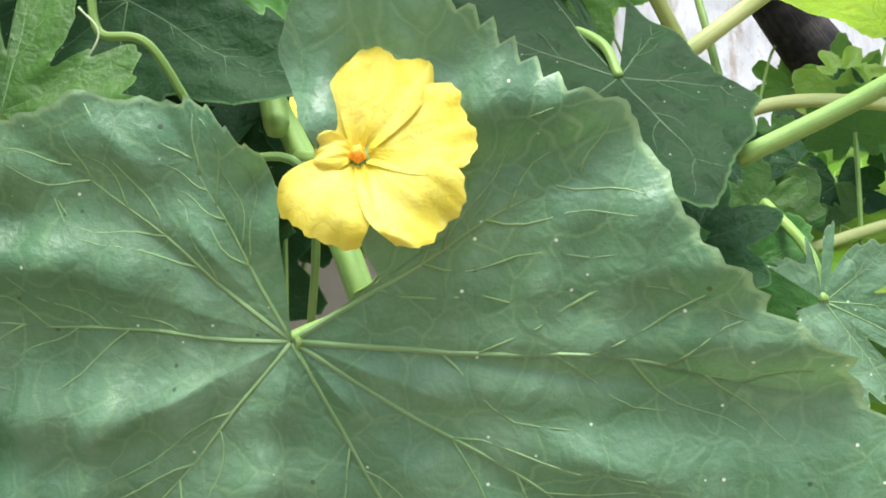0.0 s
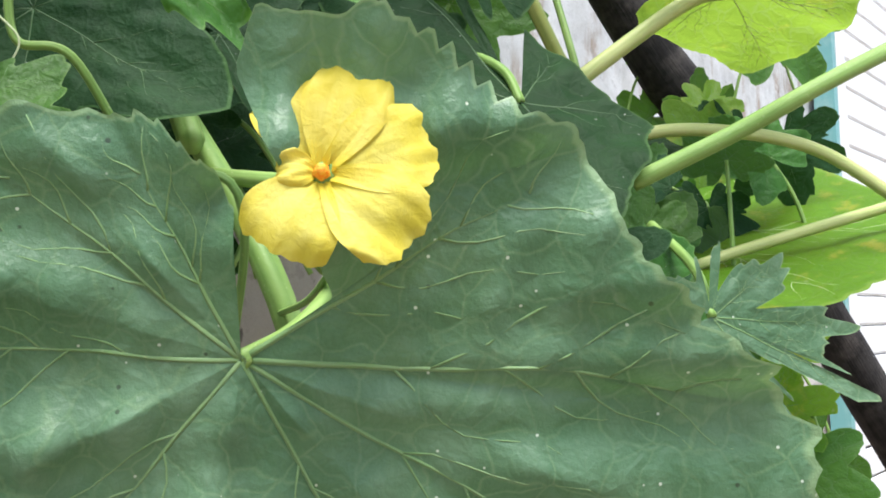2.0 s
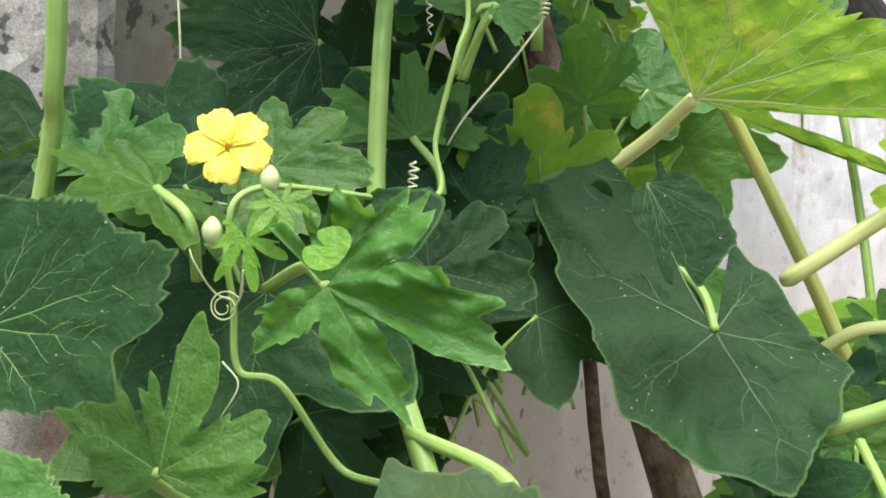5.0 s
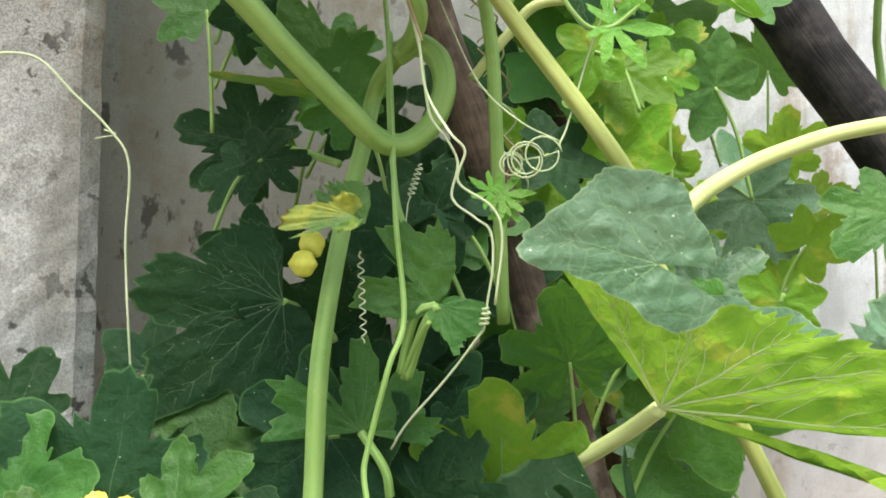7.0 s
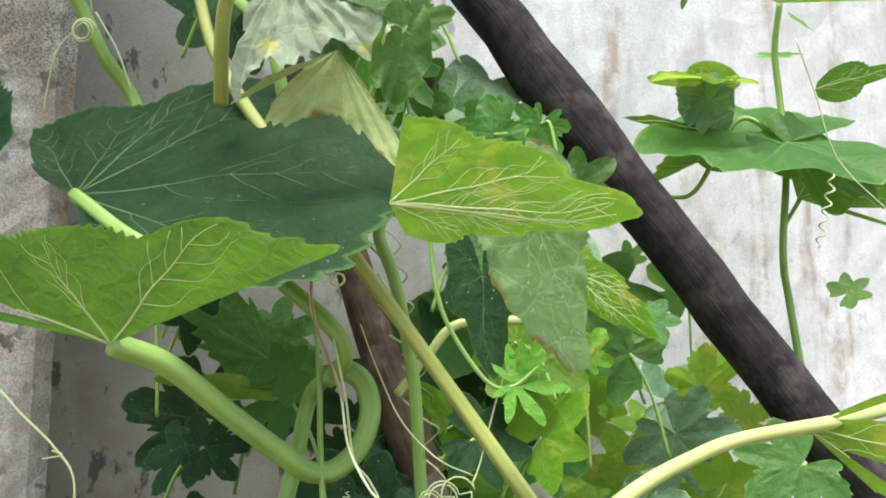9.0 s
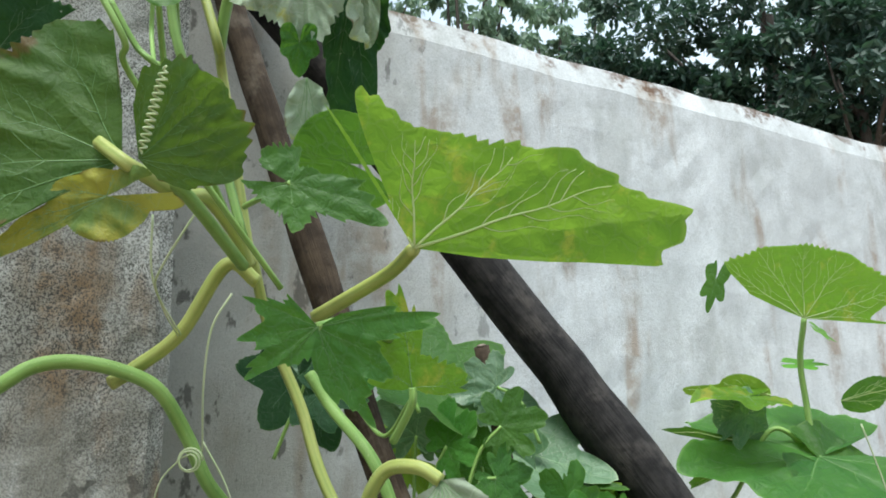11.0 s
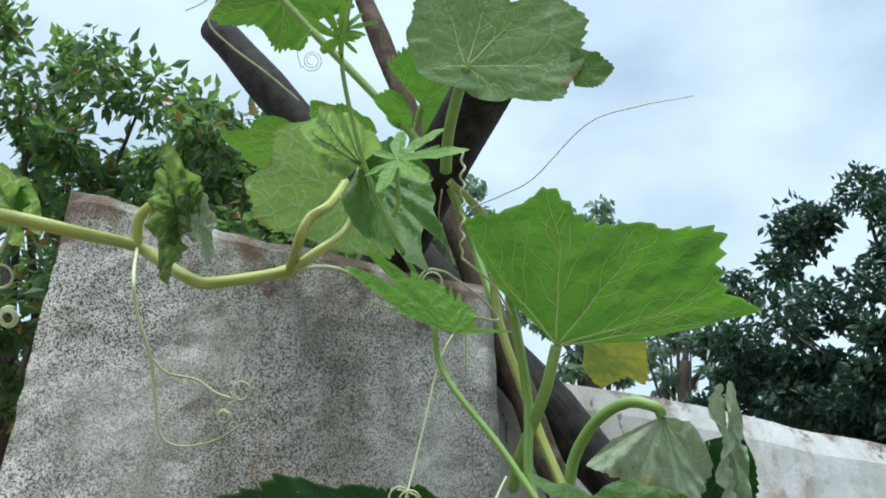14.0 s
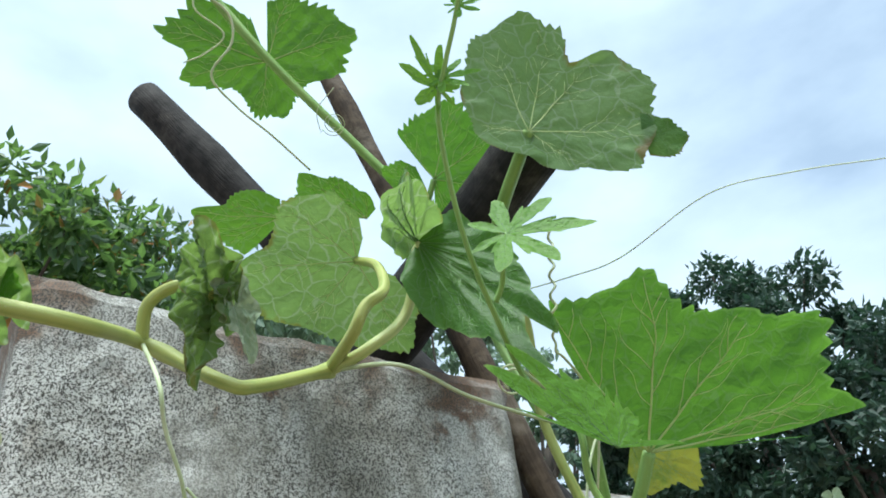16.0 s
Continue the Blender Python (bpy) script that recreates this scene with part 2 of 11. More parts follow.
PETAL = petal_material()
STAMEN, st_t, st_b = shader("stamen_orange", 0.7)
st_t.links.new(mixed(st_t, ramp(st_t, noise_of(st_t, coords(st_t), 900, 2), 0.35, 0.65), (0.85, 0.22, 0.01), (0.90, 0.42, 0.04)), st_b.inputs["Base Color"])
relief(st_t, st_b, noise_of(st_t, coords(st_t), 1400, 2), 0.6, 0.0006)
BUD, bu_t, bu_b = shader("bud_green_white", 0.5)
bu_t.links.new(mixed(bu_t, ramp(bu_t, noise_of(bu_t, coords(bu_t), 160, 3), 0.35, 0.65), (0.25, 0.36, 0.12), (0.42, 0.50, 0.24)), bu_b.inputs["Base Color"])
PETAL_OLD, fr_t, fr_b = shader("wilted_petal_yellow", 0.6)
fr_t.links.new(mixed(fr_t, ramp(fr_t, noise_of(fr_t, coords(fr_t), 120, 3), 0.35, 0.7), (0.34, 0.35, 0.03), (0.46, 0.46, 0.07)), fr_b.inputs["Base Color"])
LITTER, li_t, li_b = shader("dry_bits", 0.8)
li_t.links.new(mixed(li_t, noise_of(li_t, coords(li_t), 200, 3), (0.10, 0.05, 0.02), (0.42, 0.27, 0.16)), li_b.inputs["Base Color"])


def concrete(name, base, pale, dirt, grime, pits, rust, streak, more=0.0, rim=0.0, speckle=0.3, shade_grime=0.0, splash=0.0):
    """Cast concrete: cloudy tone, running stains, rust, black mildew in large spots and fine flecks; rim: height from which the top is rust-stained."""
    m, t, b = shader(name, 0.88, 0.25)
    v = coords(t)
    sep = node(t, "SeparateXYZ", Vector=v)
    big = noise_of(t, v, 5.5, 5, 0.6)
    mid = noise_of(t, v, 30, 6, 0.68)
    grain = noise_of(t, v, 420, 4, 0.65)
    grit = noise_of(t, v, 700, 3, 0.8)
    c = mixed(t, ramp(t, big, 0.3, 0.7), base, pale)
    c = mixed(t, ramp(t, mid, 0.42, 0.68, 0.0, 0.6), c, dirt)
    c = mixed(t, ramp(t, noise_of(t, coords(t, (1, 1, 0.45)), 13, 5, 0.6), 0.52, 0.66, 0.0, streak), c, (dirt[0] * 0.7, dirt[1] * 0.7, dirt[2] * 0.65))
    c = mixed(t, ramp(t, grain, 0.35, 0.7, 0.0, 0.4), c, (base[0] * 0.6, base[1] * 0.6, base[2] * 0.58))
    c = mixed(t, ramp(t, grit, 0.54, 0.62, 0.0, speckle), c, (0.54, 0.55, 0.53))
    run = noise_of(t, coords(t, (5, 5, 1.3)), 3.0, 6, 0.68)
    c = mixed(t, ramp(t, run, 0.45, 0.62, 0.0, streak), c, dirt)
    rusty = calc(t, "MULTIPLY", ramp(t, noise_of(t, coords(t, (9, 9, 1.6)), 2.2, 4), 0.54, 0.66), ramp(t, mid, 0.3, 0.6))
    c = mixed(t, calc(t, "MULTIPLY", rusty, rust), c, (0.24, 0.145, 0.07))
    if rim:
        edge = calc(t, "MULTIPLY", ramp(t, calc(t, "ADD", sep.outputs["Z"], calc(t, "MULTIPLY", calc(t, "SUBTRACT", mid, 0.5), 0.16)), rim, rim + 0.02), ramp(t, noise_of(t, v, 16, 4, 0.6), 0.40, 0.58))
        c = mixed(t, calc(t, "MULTIPLY", edge, 0.9), c, (0.13, 0.070, 0.04))
    if splash:
        low = calc(t, "ADD", sep.outputs["Z"], calc(t, "MULTIPLY", calc(t, "SUBTRACT", noise_of(t, v, 4, 5, 0.6), 0.5), 0.7))
        c = mixed(t, ramp(t, low, 0.5, 1.25, splash, 0.0), c, (0.56, 0.47, 0.42))
    # grime and mould near the post, with the shade there painted into the colour
    if shade_grime:
        along = calc(t, "ADD", calc(t, "MULTIPLY", sep.outputs["X"], 0.809), calc(t, "MULTIPLY", sep.outputs["Y"], 0.588))
        reach = calc(t, "ADD", along, calc(t, "MULTIPLY", calc(t, "SUBTRACT", noise_of(t, coords(t, (1, 1, 0.35)), 6, 5, 0.6), 0.5), 0.5))
        reach = calc(t, "ADD", reach, ramp(t, sep.outputs["Z"], 0.95, 1.5, -0.30, 0.06))
        c = mixed(t, calc(t, "MULTIPLY", ramp(t, reach, 0.12, 0.52, 1.0, 0.0), shade_grime), c, (0.25, 0.24, 0.20))
        mould = calc(t, "MULTIPLY", ramp(t, noise_of(t, coords(t, (1, 1, 0.55)), 42, 4, 0.6), 0.60, 0.66), ramp(t, reach, 0.15, 0.60, 1.0, 0.0))
        c = mixed(t, calc(t, "MULTIPLY", mould, shade_grime), c, (0.055, 0.052, 0.045))
    spot = calc(t, "MULTIPLY", calc(t, "MULTIPLY", ramp(t, noise_of(t, v, 62, 3, 0.6), 0.59, 0.65), ramp(t, sep.outputs["Z"], 1.3, 1.6, 1.0, 0.3)), ramp(t, noise_of(t, v, 12, 3), 0.36, 0.62, 0.15, 1.0))
    c = mixed(t, calc(t, "MULTIPLY", spot, grime), c, (0.06, 0.058, 0.05))
    high = ramp(t, sep.outputs["Z"], 1.15, 1.6, 0.35, 1.0)
    fleck = calc(t, "MULTIPLY", calc(t, "MULTIPLY", calc(t, "MAXIMUM", ramp(t, noise_of(t, v, 820, 3, 0.6), 0.57 - more, 0.595 - more), ramp(t, noise_of(t, v, 430, 4, 0.7), 0.60 - more, 0.63 - more)), high), ramp(t, noise_of(t, v, 9, 4, 0.6), 0.30, 0.62, 0.42, 1.0))
    c = mixed(t, calc(t, "MULTIPLY", fleck, pits), c, (0.065, 0.062, 0.055))
    t.links.new(c, b.inputs["Base Color"])
    h = calc(t, "ADD", calc(t, "MULTIPLY", grain, 0.6), calc(t, "SUBTRACT", calc(t, "ADD", mid, calc(t, "MULTIPLY", grit, 0.5)), calc(t, "ADD", calc(t, "MULTIPLY", spot, 0.5 * grime), calc(t, "MULTIPLY", fleck, pits))))
    relief(t, b, h, 0.45, 0.0025)
    return m


CONCRETE_POST = concrete("concrete_mottled", (0.41, 0.405, 0.375), (0.62, 0.615, 0.58), (0.20, 0.19, 0.155), 0.9, 1.0, 0.8, 0.60, 0.045, 1.865, 0.6)
CONCRETE_WALL = concrete("concrete_pale", (0.58, 0.60, 0.61), (0.69, 0.71, 0.725), (0.44, 0.45, 0.45), 0.25, 0.25, 0.6, 0.45, 0.0, 1.915, 0.12, 0.75, 0.75)


def bamboo(name, a, b_, c_, gloss=0.8):
    """Weathered cane: fibres along it, worn patches, dark pits."""
    m, t, b = shader(name, gloss, 0.15)
    uv = t.nodes.new("ShaderNodeUVMap")
    sep = node(t, "SeparateXYZ", Vector=uv.outputs["UV"])
    turn = calc(t, "MULTIPLY", sep.outputs["X"], 6.28319)
    v = node(t, "CombineXYZ", X=calc(t, "COSINE", turn), Y=calc(t, "SINE", turn), Z=calc(t, "MULTIPLY", sep.outputs["Y"], 9.0)).outputs["Vector"]
    fibre = noise_of(t, v, 5.0, 5, 0.65)
    worn = noise_of(t, coords(t), 60, 4, 0.6)
    c = mixed(t, ramp(t, calc(t, "ADD", calc(t, "MULTIPLY", fibre, 0.4), calc(t, "MULTIPLY", worn, 0.6)), 0.38, 0.62), a, b_)
    c = mixed(t, ramp(t, noise_of(t, coords(t), 26, 5, 0.65), 0.50, 0.70, 0, 0.75), c, c_)
    c = mixed(t, ramp(t, noise_of(t, coords(t), 140, 3), 0.62, 0.72, 0, 0.5), c, (0.02, 0.018, 0.016))
    t.links.new(c, b.inputs["Base Color"])
    relief(t, b, calc(t, "ADD", noise_of(t, v, 14.0, 4), noise_of(t, coords(t), 90, 4)), 0.5, 0.0015)
    return m


POLE_DARK = bamboo("pole_weathered_dark", (0.013, 0.012, 0.012), (0.034, 0.031, 0.030), (0.075, 0.066, 0.060))
POLE_BROWN = bamboo("pole_brown", (0.034, 0.024, 0.017), (0.078, 0.056, 0.038), (0.17, 0.14, 0.11))
POLE_GREY = bamboo("pole_grey_bamboo", (0.16, 0.12, 0.09), (0.30, 0.25, 0.20), (0.42, 0.38, 0.33))
SOIL, so_t, so_b = shader("soil", 0.95, 0.2)
so_c = mixed(so_t, ramp(so_t, noise_of(so_t, coords(so_t), 9, 6, 0.65), 0.3, 0.7), (0.16, 0.115, 0.08), (0.30, 0.24, 0.18))
so_c = mixed(so_t, ramp(so_t, noise_of(so_t, coords(so_t), 70, 4), 0.6, 0.7), so_c, (0.42, 0.37, 0.31))
so_t.links.new(so_c, so_b.inputs["Base Color"])
relief(so_t, so_b, noise_of(so_t, coords(so_t), 60, 6, 0.7), 0.8, 0.012)


def crown_material(name, a, b_, glow, through=0.25, orange=0.0):
    m, t, b = shader(name, 0.5, 0.4)
    geo = t.nodes.new("ShaderNodeNewGeometry")
    r = geo.outputs["Random Per Island"]
    c = mixed(t, r, a, b_)
    if orange:
        c = mixed(t, ramp(t, r, 1.0 - orange, 1.001 - orange), c, (0.36, 0.13, 0.03))
    c = mixed(t, ramp(t, noise_of(t, coords(t), 0.9, 3), 0.35, 0.7, 0.0, 0.5), c, (a[0] * 0.6, a[1] * 0.7, a[2] * 0.8))
    t.links.new(c, b.inputs["Base Color"])
    tr = node(t, "BsdfTranslucent", Color=rgb(glow))
    mx = node(t, "MixShader", Fac=through)
    t.links.new(b.outputs[0], mx.inputs[1])
    t.links.new(tr.outputs[0], mx.inputs[2])
    t.links.new(mx.outputs[0], t.nodes["Material Output"].inputs["Surface"])
    return m


CROWN_DARK = crown_material("crown_dark", (0.018, 0.046, 0.030), (0.048, 0.094, 0.062), (0.06, 0.14, 0.07), 0.2)
CROWN_GREEN = crown_material("crown_green", (0.024, 0.062, 0.030), (0.085, 0.15, 0.072), (0.20, 0.36, 0.08), 0.38, 0.05)
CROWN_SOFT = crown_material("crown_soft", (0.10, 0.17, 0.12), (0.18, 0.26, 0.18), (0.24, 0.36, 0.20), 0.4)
BARK, ba_t, ba_b = shader("bark", 0.9, 0.2)
ba_t.links.new(mixed(ba_t, noise_of(ba_t, coords(ba_t, (6, 6, 1)), 9, 5), (0.035, 0.03, 0.026), (0.11, 0.095, 0.08)), ba_b.inputs["Base Color"])
relief(ba_t, ba_b, noise_of(ba_t, coords(ba_t, (6, 6, 1)), 14, 5), 0.8, 0.02)

# builders
def part(name, verts, faces, material, parent, label="", uvs=None, smooth=True, at=None):
    me = bpy.data.meshes.new(name)
    me.from_pydata([tuple(v) for v in verts], [], faces)
    if uvs is not None:
        layer = me.uv_layers.new(name="UVMap")
        idx = np.empty(len(me.loops), dtype=np.int32)
        me.loops.foreach_get("vertex_index", idx)
        layer.data.foreach_set("uv", np.asarray(uvs, dtype=np.float32)[idx].ravel())
    if smooth:
        me.polygons.foreach_set("use_smooth", np.ones(len(me.polygons), dtype=bool))
    me.materials.append(material)
    me.update()
    ob = new(name, me)
    if parent is not None:
        ob.parent = parent
    if at is not None:
        ob.matrix_local = at
    return tagged(ob, label)


def thing(name, at, label, category, group="", kind=""):
    ob = new(name)
    ob.empty_display_size = 0.02
    ob.location = at
    return tagged(ob, label, category, group, kind)


def base_of(ob):
    """The place of a thing's base; parts are built round it."""
    return np.array(ob.location)


def spline(points, steps=10):
    """A smooth curve through the points."""
    p = np.asarray(points, float)
    if len(p) == 2:
        return p[0] + (p[1] - p[0]) * np.linspace(0, 1, steps + 1)[:, None]
    q = np.vstack([2 * p[0] - p[1], p, 2 * p[-1] - p[-2]])
    out = []
    for i in range(1, len(q) - 2):
        a, b, c, d = q[i - 1:i + 3]
        for t in np.linspace(0, 1, steps, endpoint=False):
            out.append(0.5 * (2 * b + (c - a) * t + (2 * a - 5 * b + 4 * c - d) * t * t + (3 * b - a - 3 * c + d) * t ** 3))
    out.append(p[-1])
    return np.array(out)


def tube_data(path, r0, r1=None, sides=10, rib=0.0, ribs=5, knobs=(), lump=0.0, seed=0):
    """Vertices, faces and uv of a tapered tube along a path; rib: ridges along it; knobs: swellings (share of length, size)."""
    p = np.asarray(path, float)
    n = len(p)
    r1 = r0 if r1 is None else r1
    tan = np.gradient(p, axis=0)
    tan /= np.linalg.norm(tan, axis=1)[:, None] + 1e-12
    ref = np.array([0.0, 0.0, 1.0]) if abs(tan[0][2]) < 0.9 else np.array([1.0, 0.0, 0.0])
    u = np.cross(tan[0], ref)
    u /= np.linalg.norm(u)
    rnd = np.random.RandomState(seed)
    ph = rnd.rand(4) * 6.28
    s = np.linspace(0, 1, n)
    r = r0 + (r1 - r0) * s
    for k, size in knobs:
        r = r * (1 + size * np.exp(-((s - k) * n / 1.6) ** 2))
    r = r * (1 + lump * (np.sin(9 * s + ph[0]) + 0.6 * np.sin(23 * s + ph[1])))
    us = np.empty((n, 3))
    for i in range(n):
        u = u - tan[i] * (u @ tan[i])
        u = u / (math.sqrt(u @ u) + 1e-12)
        us[i] = u
    vs = np.cross(tan, us)
    a = 2 * math.pi * np.arange(sides) / sides
    rr = r[:, None] * (1 + rib * np.cos(ribs * a + ph[2]))[None, :]
    verts = (p[:, None, :] + rr[:, :, None] * (np.cos(a)[None, :, None] * us[:, None, :] + np.sin(a)[None, :, None] * vs[:, None, :])).reshape(-1, 3)
    uvs = np.stack(np.broadcast_arrays(np.arange(sides)[None, :] / sides, s[:, None]), 2).reshape(-1, 2)
    faces = [(i * sides + j, i * sides + (j + 1) % sides, (i + 1) * sides + (j + 1) % sides, (i + 1) * sides + j) for i in range(n - 1) for j in range(sides)]
    faces.append(tuple(range(sides))[::-1])
    faces.append(tuple((n - 1) * sides + j for j in range(sides)))
    return verts, faces, uvs


def tube(name, points, r0, r1, material, parent, label="", steps=10, **more):
    o = base_of(parent) if parent is not None else np.zeros(3)
    v, f, uv = tube_data(spline(points, steps), r0, r1, **more)
    return part(name, np.array(v) - o, f, material, parent, label, uv)


def joined(bits):
    """Several vertex-face-uv bits as one."""
    F, k = [], 0
    for v, f, u in bits:
        F.extend([tuple([i + k for i in q]) for q in f])
        k += len(v)
    return np.concatenate([np.asarray(v) for v, f, u in bits]), F, np.concatenate([np.asarray(u) for v, f, u in bits])


# lobes of a leaf: (angle from the tip, length, half width, power)
SHAPES = {
    "round": dict(floor=0.80, lobes=[(0, 1.0, 62, 2.2), (62, 1.0, 58, 2.2), (118, 0.90, 55, 2.2)], teeth=0.028, count=58, end=166, soft=0.30),
    "kidney": dict(floor=0.62, lobes=[(0, 0.95, 60, 2.0), (60, 1.0, 60, 2.0), (108, 0.98, 52, 2.0), (145, 0.70, 40, 2.0)], teeth=0.02, count=80, end=168, soft=0.25),
    "angular": dict(floor=0.56, lobes=[(0, 1.0, 42, 1.15), (52, 0.95, 40, 1.15), (108, 0.84, 44, 1.3), (145, 0.62, 30, 1.6)], teeth=0.022, count=70, end=164, soft=0.2),
    "lobed": dict(floor=0.46, lobes=[(0, 1.0, 34, 1.3), (56, 0.94, 32, 1.3), (112, 0.84, 36, 1.3), (150, 0.6, 24, 1.6)], teeth=0.045, count=56, end=165, soft=0.2),
    "palm": dict(floor=0.34, lobes=[(0, 1.0, 25, 2.1), (15, 0.86, 12, 1.6), (27, 0.70, 9, 1.4), (52, 0.94, 24, 2.1), (66, 0.82, 12, 1.6), (82, 0.60, 10, 1.4), (102, 0.80, 24, 2.1), (116, 0.66, 12, 1.5), (143, 0.56, 22, 1.8)], teeth=0.085, count=38, end=163, soft=0.15, main=(0, 52, 102, 143)),
    "cut": dict(floor=0.20, lobes=[(0, 1.0, 19, 1.5), (16, 0.66, 8, 1.2), (50, 0.92, 19, 1.5), (66, 0.60, 8, 1.2), (98, 0.76, 20, 1.5), (114, 0.48, 8, 1.2), (143, 0.52, 18, 1.5)], teeth=0.14, count=30, end=163, soft=0.15, main=(0, 50, 98, 143)),
    "great": dict(floor=0.52, lobes=[(0, 0.95, 56, 2.0), (44, 1.0, 44, 2.0), (82, 1.02, 34, 1.6), (124, 0.64, 44, 2.0), (156, 0.60, 40, 2.0)], teeth=0.022, count=96, end=171, soft=0.22),
    "wedge": dict(floor=0.50, lobes=[(0, 1.0, 48, 1.3), (70, 0.75, 40, 1.3), (125, 0.72, 40, 1.6)], teeth=0.02, count=64, end=165, soft=0.2),
}


def waves(x, y, seed, freq):
    r = np.random.RandomState(seed)
    z = np.zeros_like(x)
    for _ in range(6):
        a = r.rand() * 6.283
        k = freq * (0.6 + r.rand())
        z += np.sin(k * (np.cos(a) * x + np.sin(a) * y) + r.rand() * 6.283)
    return z / 6


def bent(a, z, k):
    """Bend a strip: a along it, z off it; k in radians per unit."""
    k = np.where(np.abs(k) < 1e-4, 1e-4, k)
    return np.sin(k * a) / k - z * np.sin(k * a), (1 - np.cos(k * a)) / k + z * np.cos(k * a)


class Blade:
    """The surface of one leaf, x towards its tip, y to its left, z up from its upper side; the length from stalk to tip is 1."""

    def __init__(self, style, seed, wide=1.0, cup=0.0, fold=0.0, nose=0.0, tail=0.0, side=0.0, wave=0.02, pucker=0.02, uneven=0.06, teeth=1.0, left=1.0, right=1.0, ripples=5, lobes=None, dip=0.06, notch=1.2, ribs_at=None, hole=None):
        self.s = SHAPES[style]
        self.corners, self.dip, self.notch = lobes, dip, notch
        self.seed, self.wide, self.cup, self.fold, self.nose, self.tail, self.side = seed, wide, cup, fold, nose, tail, side
        self.wave, self.pucker, self.uneven, self.teeth, self.left, self.right, self.ripples = wave, pucker, uneven, teeth, left, right, ripples
        r = np.random.RandomState(seed + 7)
        self.ph = r.rand(8) * 6.283
        self.hole = sorted((radians(a), n) for a, n in hole) if hole else None
        self.lobes, self.minor = [], []
        if lobes:
            self.corners = sorted((radians(a), n) for a, n in lobes)
            gap = max(1, round(len(lobes) / 8))
            self.lobes = [(a, n, 0.4, 1.5) for a, n in self.corners[gap // 2::gap] if self.corners[0][0] + 0.05 < a < self.corners[-1][0] - 0.05]
            if ribs_at:
                self.lobes = [(radians(a), n, 0.4, 1.5) for a, n in ribs_at]
        for a, n, w, p in ([] if lobes else self.s["lobes"]):
            for sgn in ((1, -1) if a else (1,)):
                rank = 1 if a in self.s.get("main", (a,)) else 0
                (self.lobes if rank else self.minor).append((radians(a * sgn) + 0.05 * (r.rand() - 0.5), n * (1 + uneven * (r.rand() - 0.5) * 2) * (left if sgn > 0 and a else right if a else 1), radians(w), p))

    def reach(self, th):
        s = self.s
        if self.corners:
            ca, cn = np.array([c[0] for c in self.corners]), np.array([c[1] for c in self.corners])
            k = np.clip(np.searchsorted(ca, th) - 1, 0, len(ca) - 2)
            f = np.clip((th - ca[k]) / (ca[k + 1] - ca[k]), 0, 1)
            wide = np.clip((ca[k + 1] - ca[k]) / 0.7, 0.3, 1.2)
            g = f * f * (3 - 2 * f)
            r = (cn[k] * (1 - g) + cn[k + 1] * g) * (1 - self.dip * wide * np.sin(np.pi * f) ** self.notch)
        else:
            r = np.full_like(th, s["floor"] ** 9)
            for a, n, w, p in self.lobes + self.minor:
                r = r + (n * np.clip(1 - (1 - s["floor"] / n * 0.85) * (np.abs(th - a) / w) ** p, 0.02, 1)) ** 9
            r = r ** (1 / 9)
        ph = (th * s["count"] / 6.283 + 0.25 * np.sin(5 * th + self.ph[0])) % 1.0
        saw = np.where(ph < 0.7, ph / 0.7, (1 - ph) / 0.3)
        amp = 0.6 + 0.5 * np.sin(7 * th + self.ph[1])
        r = r * (1 + self.teeth * s["teeth"] * (2.6 if self.corners else 1.0) * amp * (saw - 0.5))
        r = r * (1 + (0.15 if self.corners else 0.5) * self.uneven * (np.sin(2 * th + self.ph[2]) * 0.4 + np.sin(5 * th + self.ph[3]) * 0.4))
        if self.corners:
            return r
        gap = np.clip((radians(s["end"]) - np.abs(th)) / s["soft"], 0, 1)
        return r * (0.40 + 0.60 * gap ** 0.5)

    def inner(self, th):
        """How far from the stalk the blade begins, where its base is open."""
        if not self.hole:
            return np.zeros_like(th)
        lo, hi = self.hole[0], self.hole[-1]
        return np.interp(th, [a for a, n in self.hole], [n for a, n in self.hole], left=lo[1] if lo[0] < -2.6 else 0.0, right=hi[1] if hi[0] > 2.6 else 0.0)

    def place(self, x, y):
        rad = np.hypot(x, y)
        th = np.arctan2(y, x)
        y = y * self.wide
        z = self.cup * rad ** 2 + self.fold * np.abs(y)
        z = z + self.wave * rad ** 3 * np.sin(self.ripples * th + self.ph[4]) + self.wave * 0.6 * rad ** 4 * np.sin((2 * self.ripples + 1) * th + self.ph[5])
        near = np.full_like(rad, 9.0)
        for a, n, w, p in self.lobes:
            d = np.abs(np.sin(np.clip(th - a, -1.5, 1.5))) * rad
            near = np.minimum(near, d)
        z = z + self.pucker * (np.minimum(near, 0.22) * 1.2) * (0.8 + 0.5 * waves(x, y, self.seed, 16)) + self.pucker * 0.16 * waves(x, y, self.seed + 3, 34) * np.minimum(near * 9, 1)
        X, Z = bent(x, z, np.where(x > 0, self.nose, self.tail) * np.ones_like(x))
        Y, Z2 = bent(y, Z * 0, self.side * np.ones_like(y))
        tilt = self.side * y
        return X, Y - Z * np.sin(tilt), Z2 + Z * np.cos(tilt)

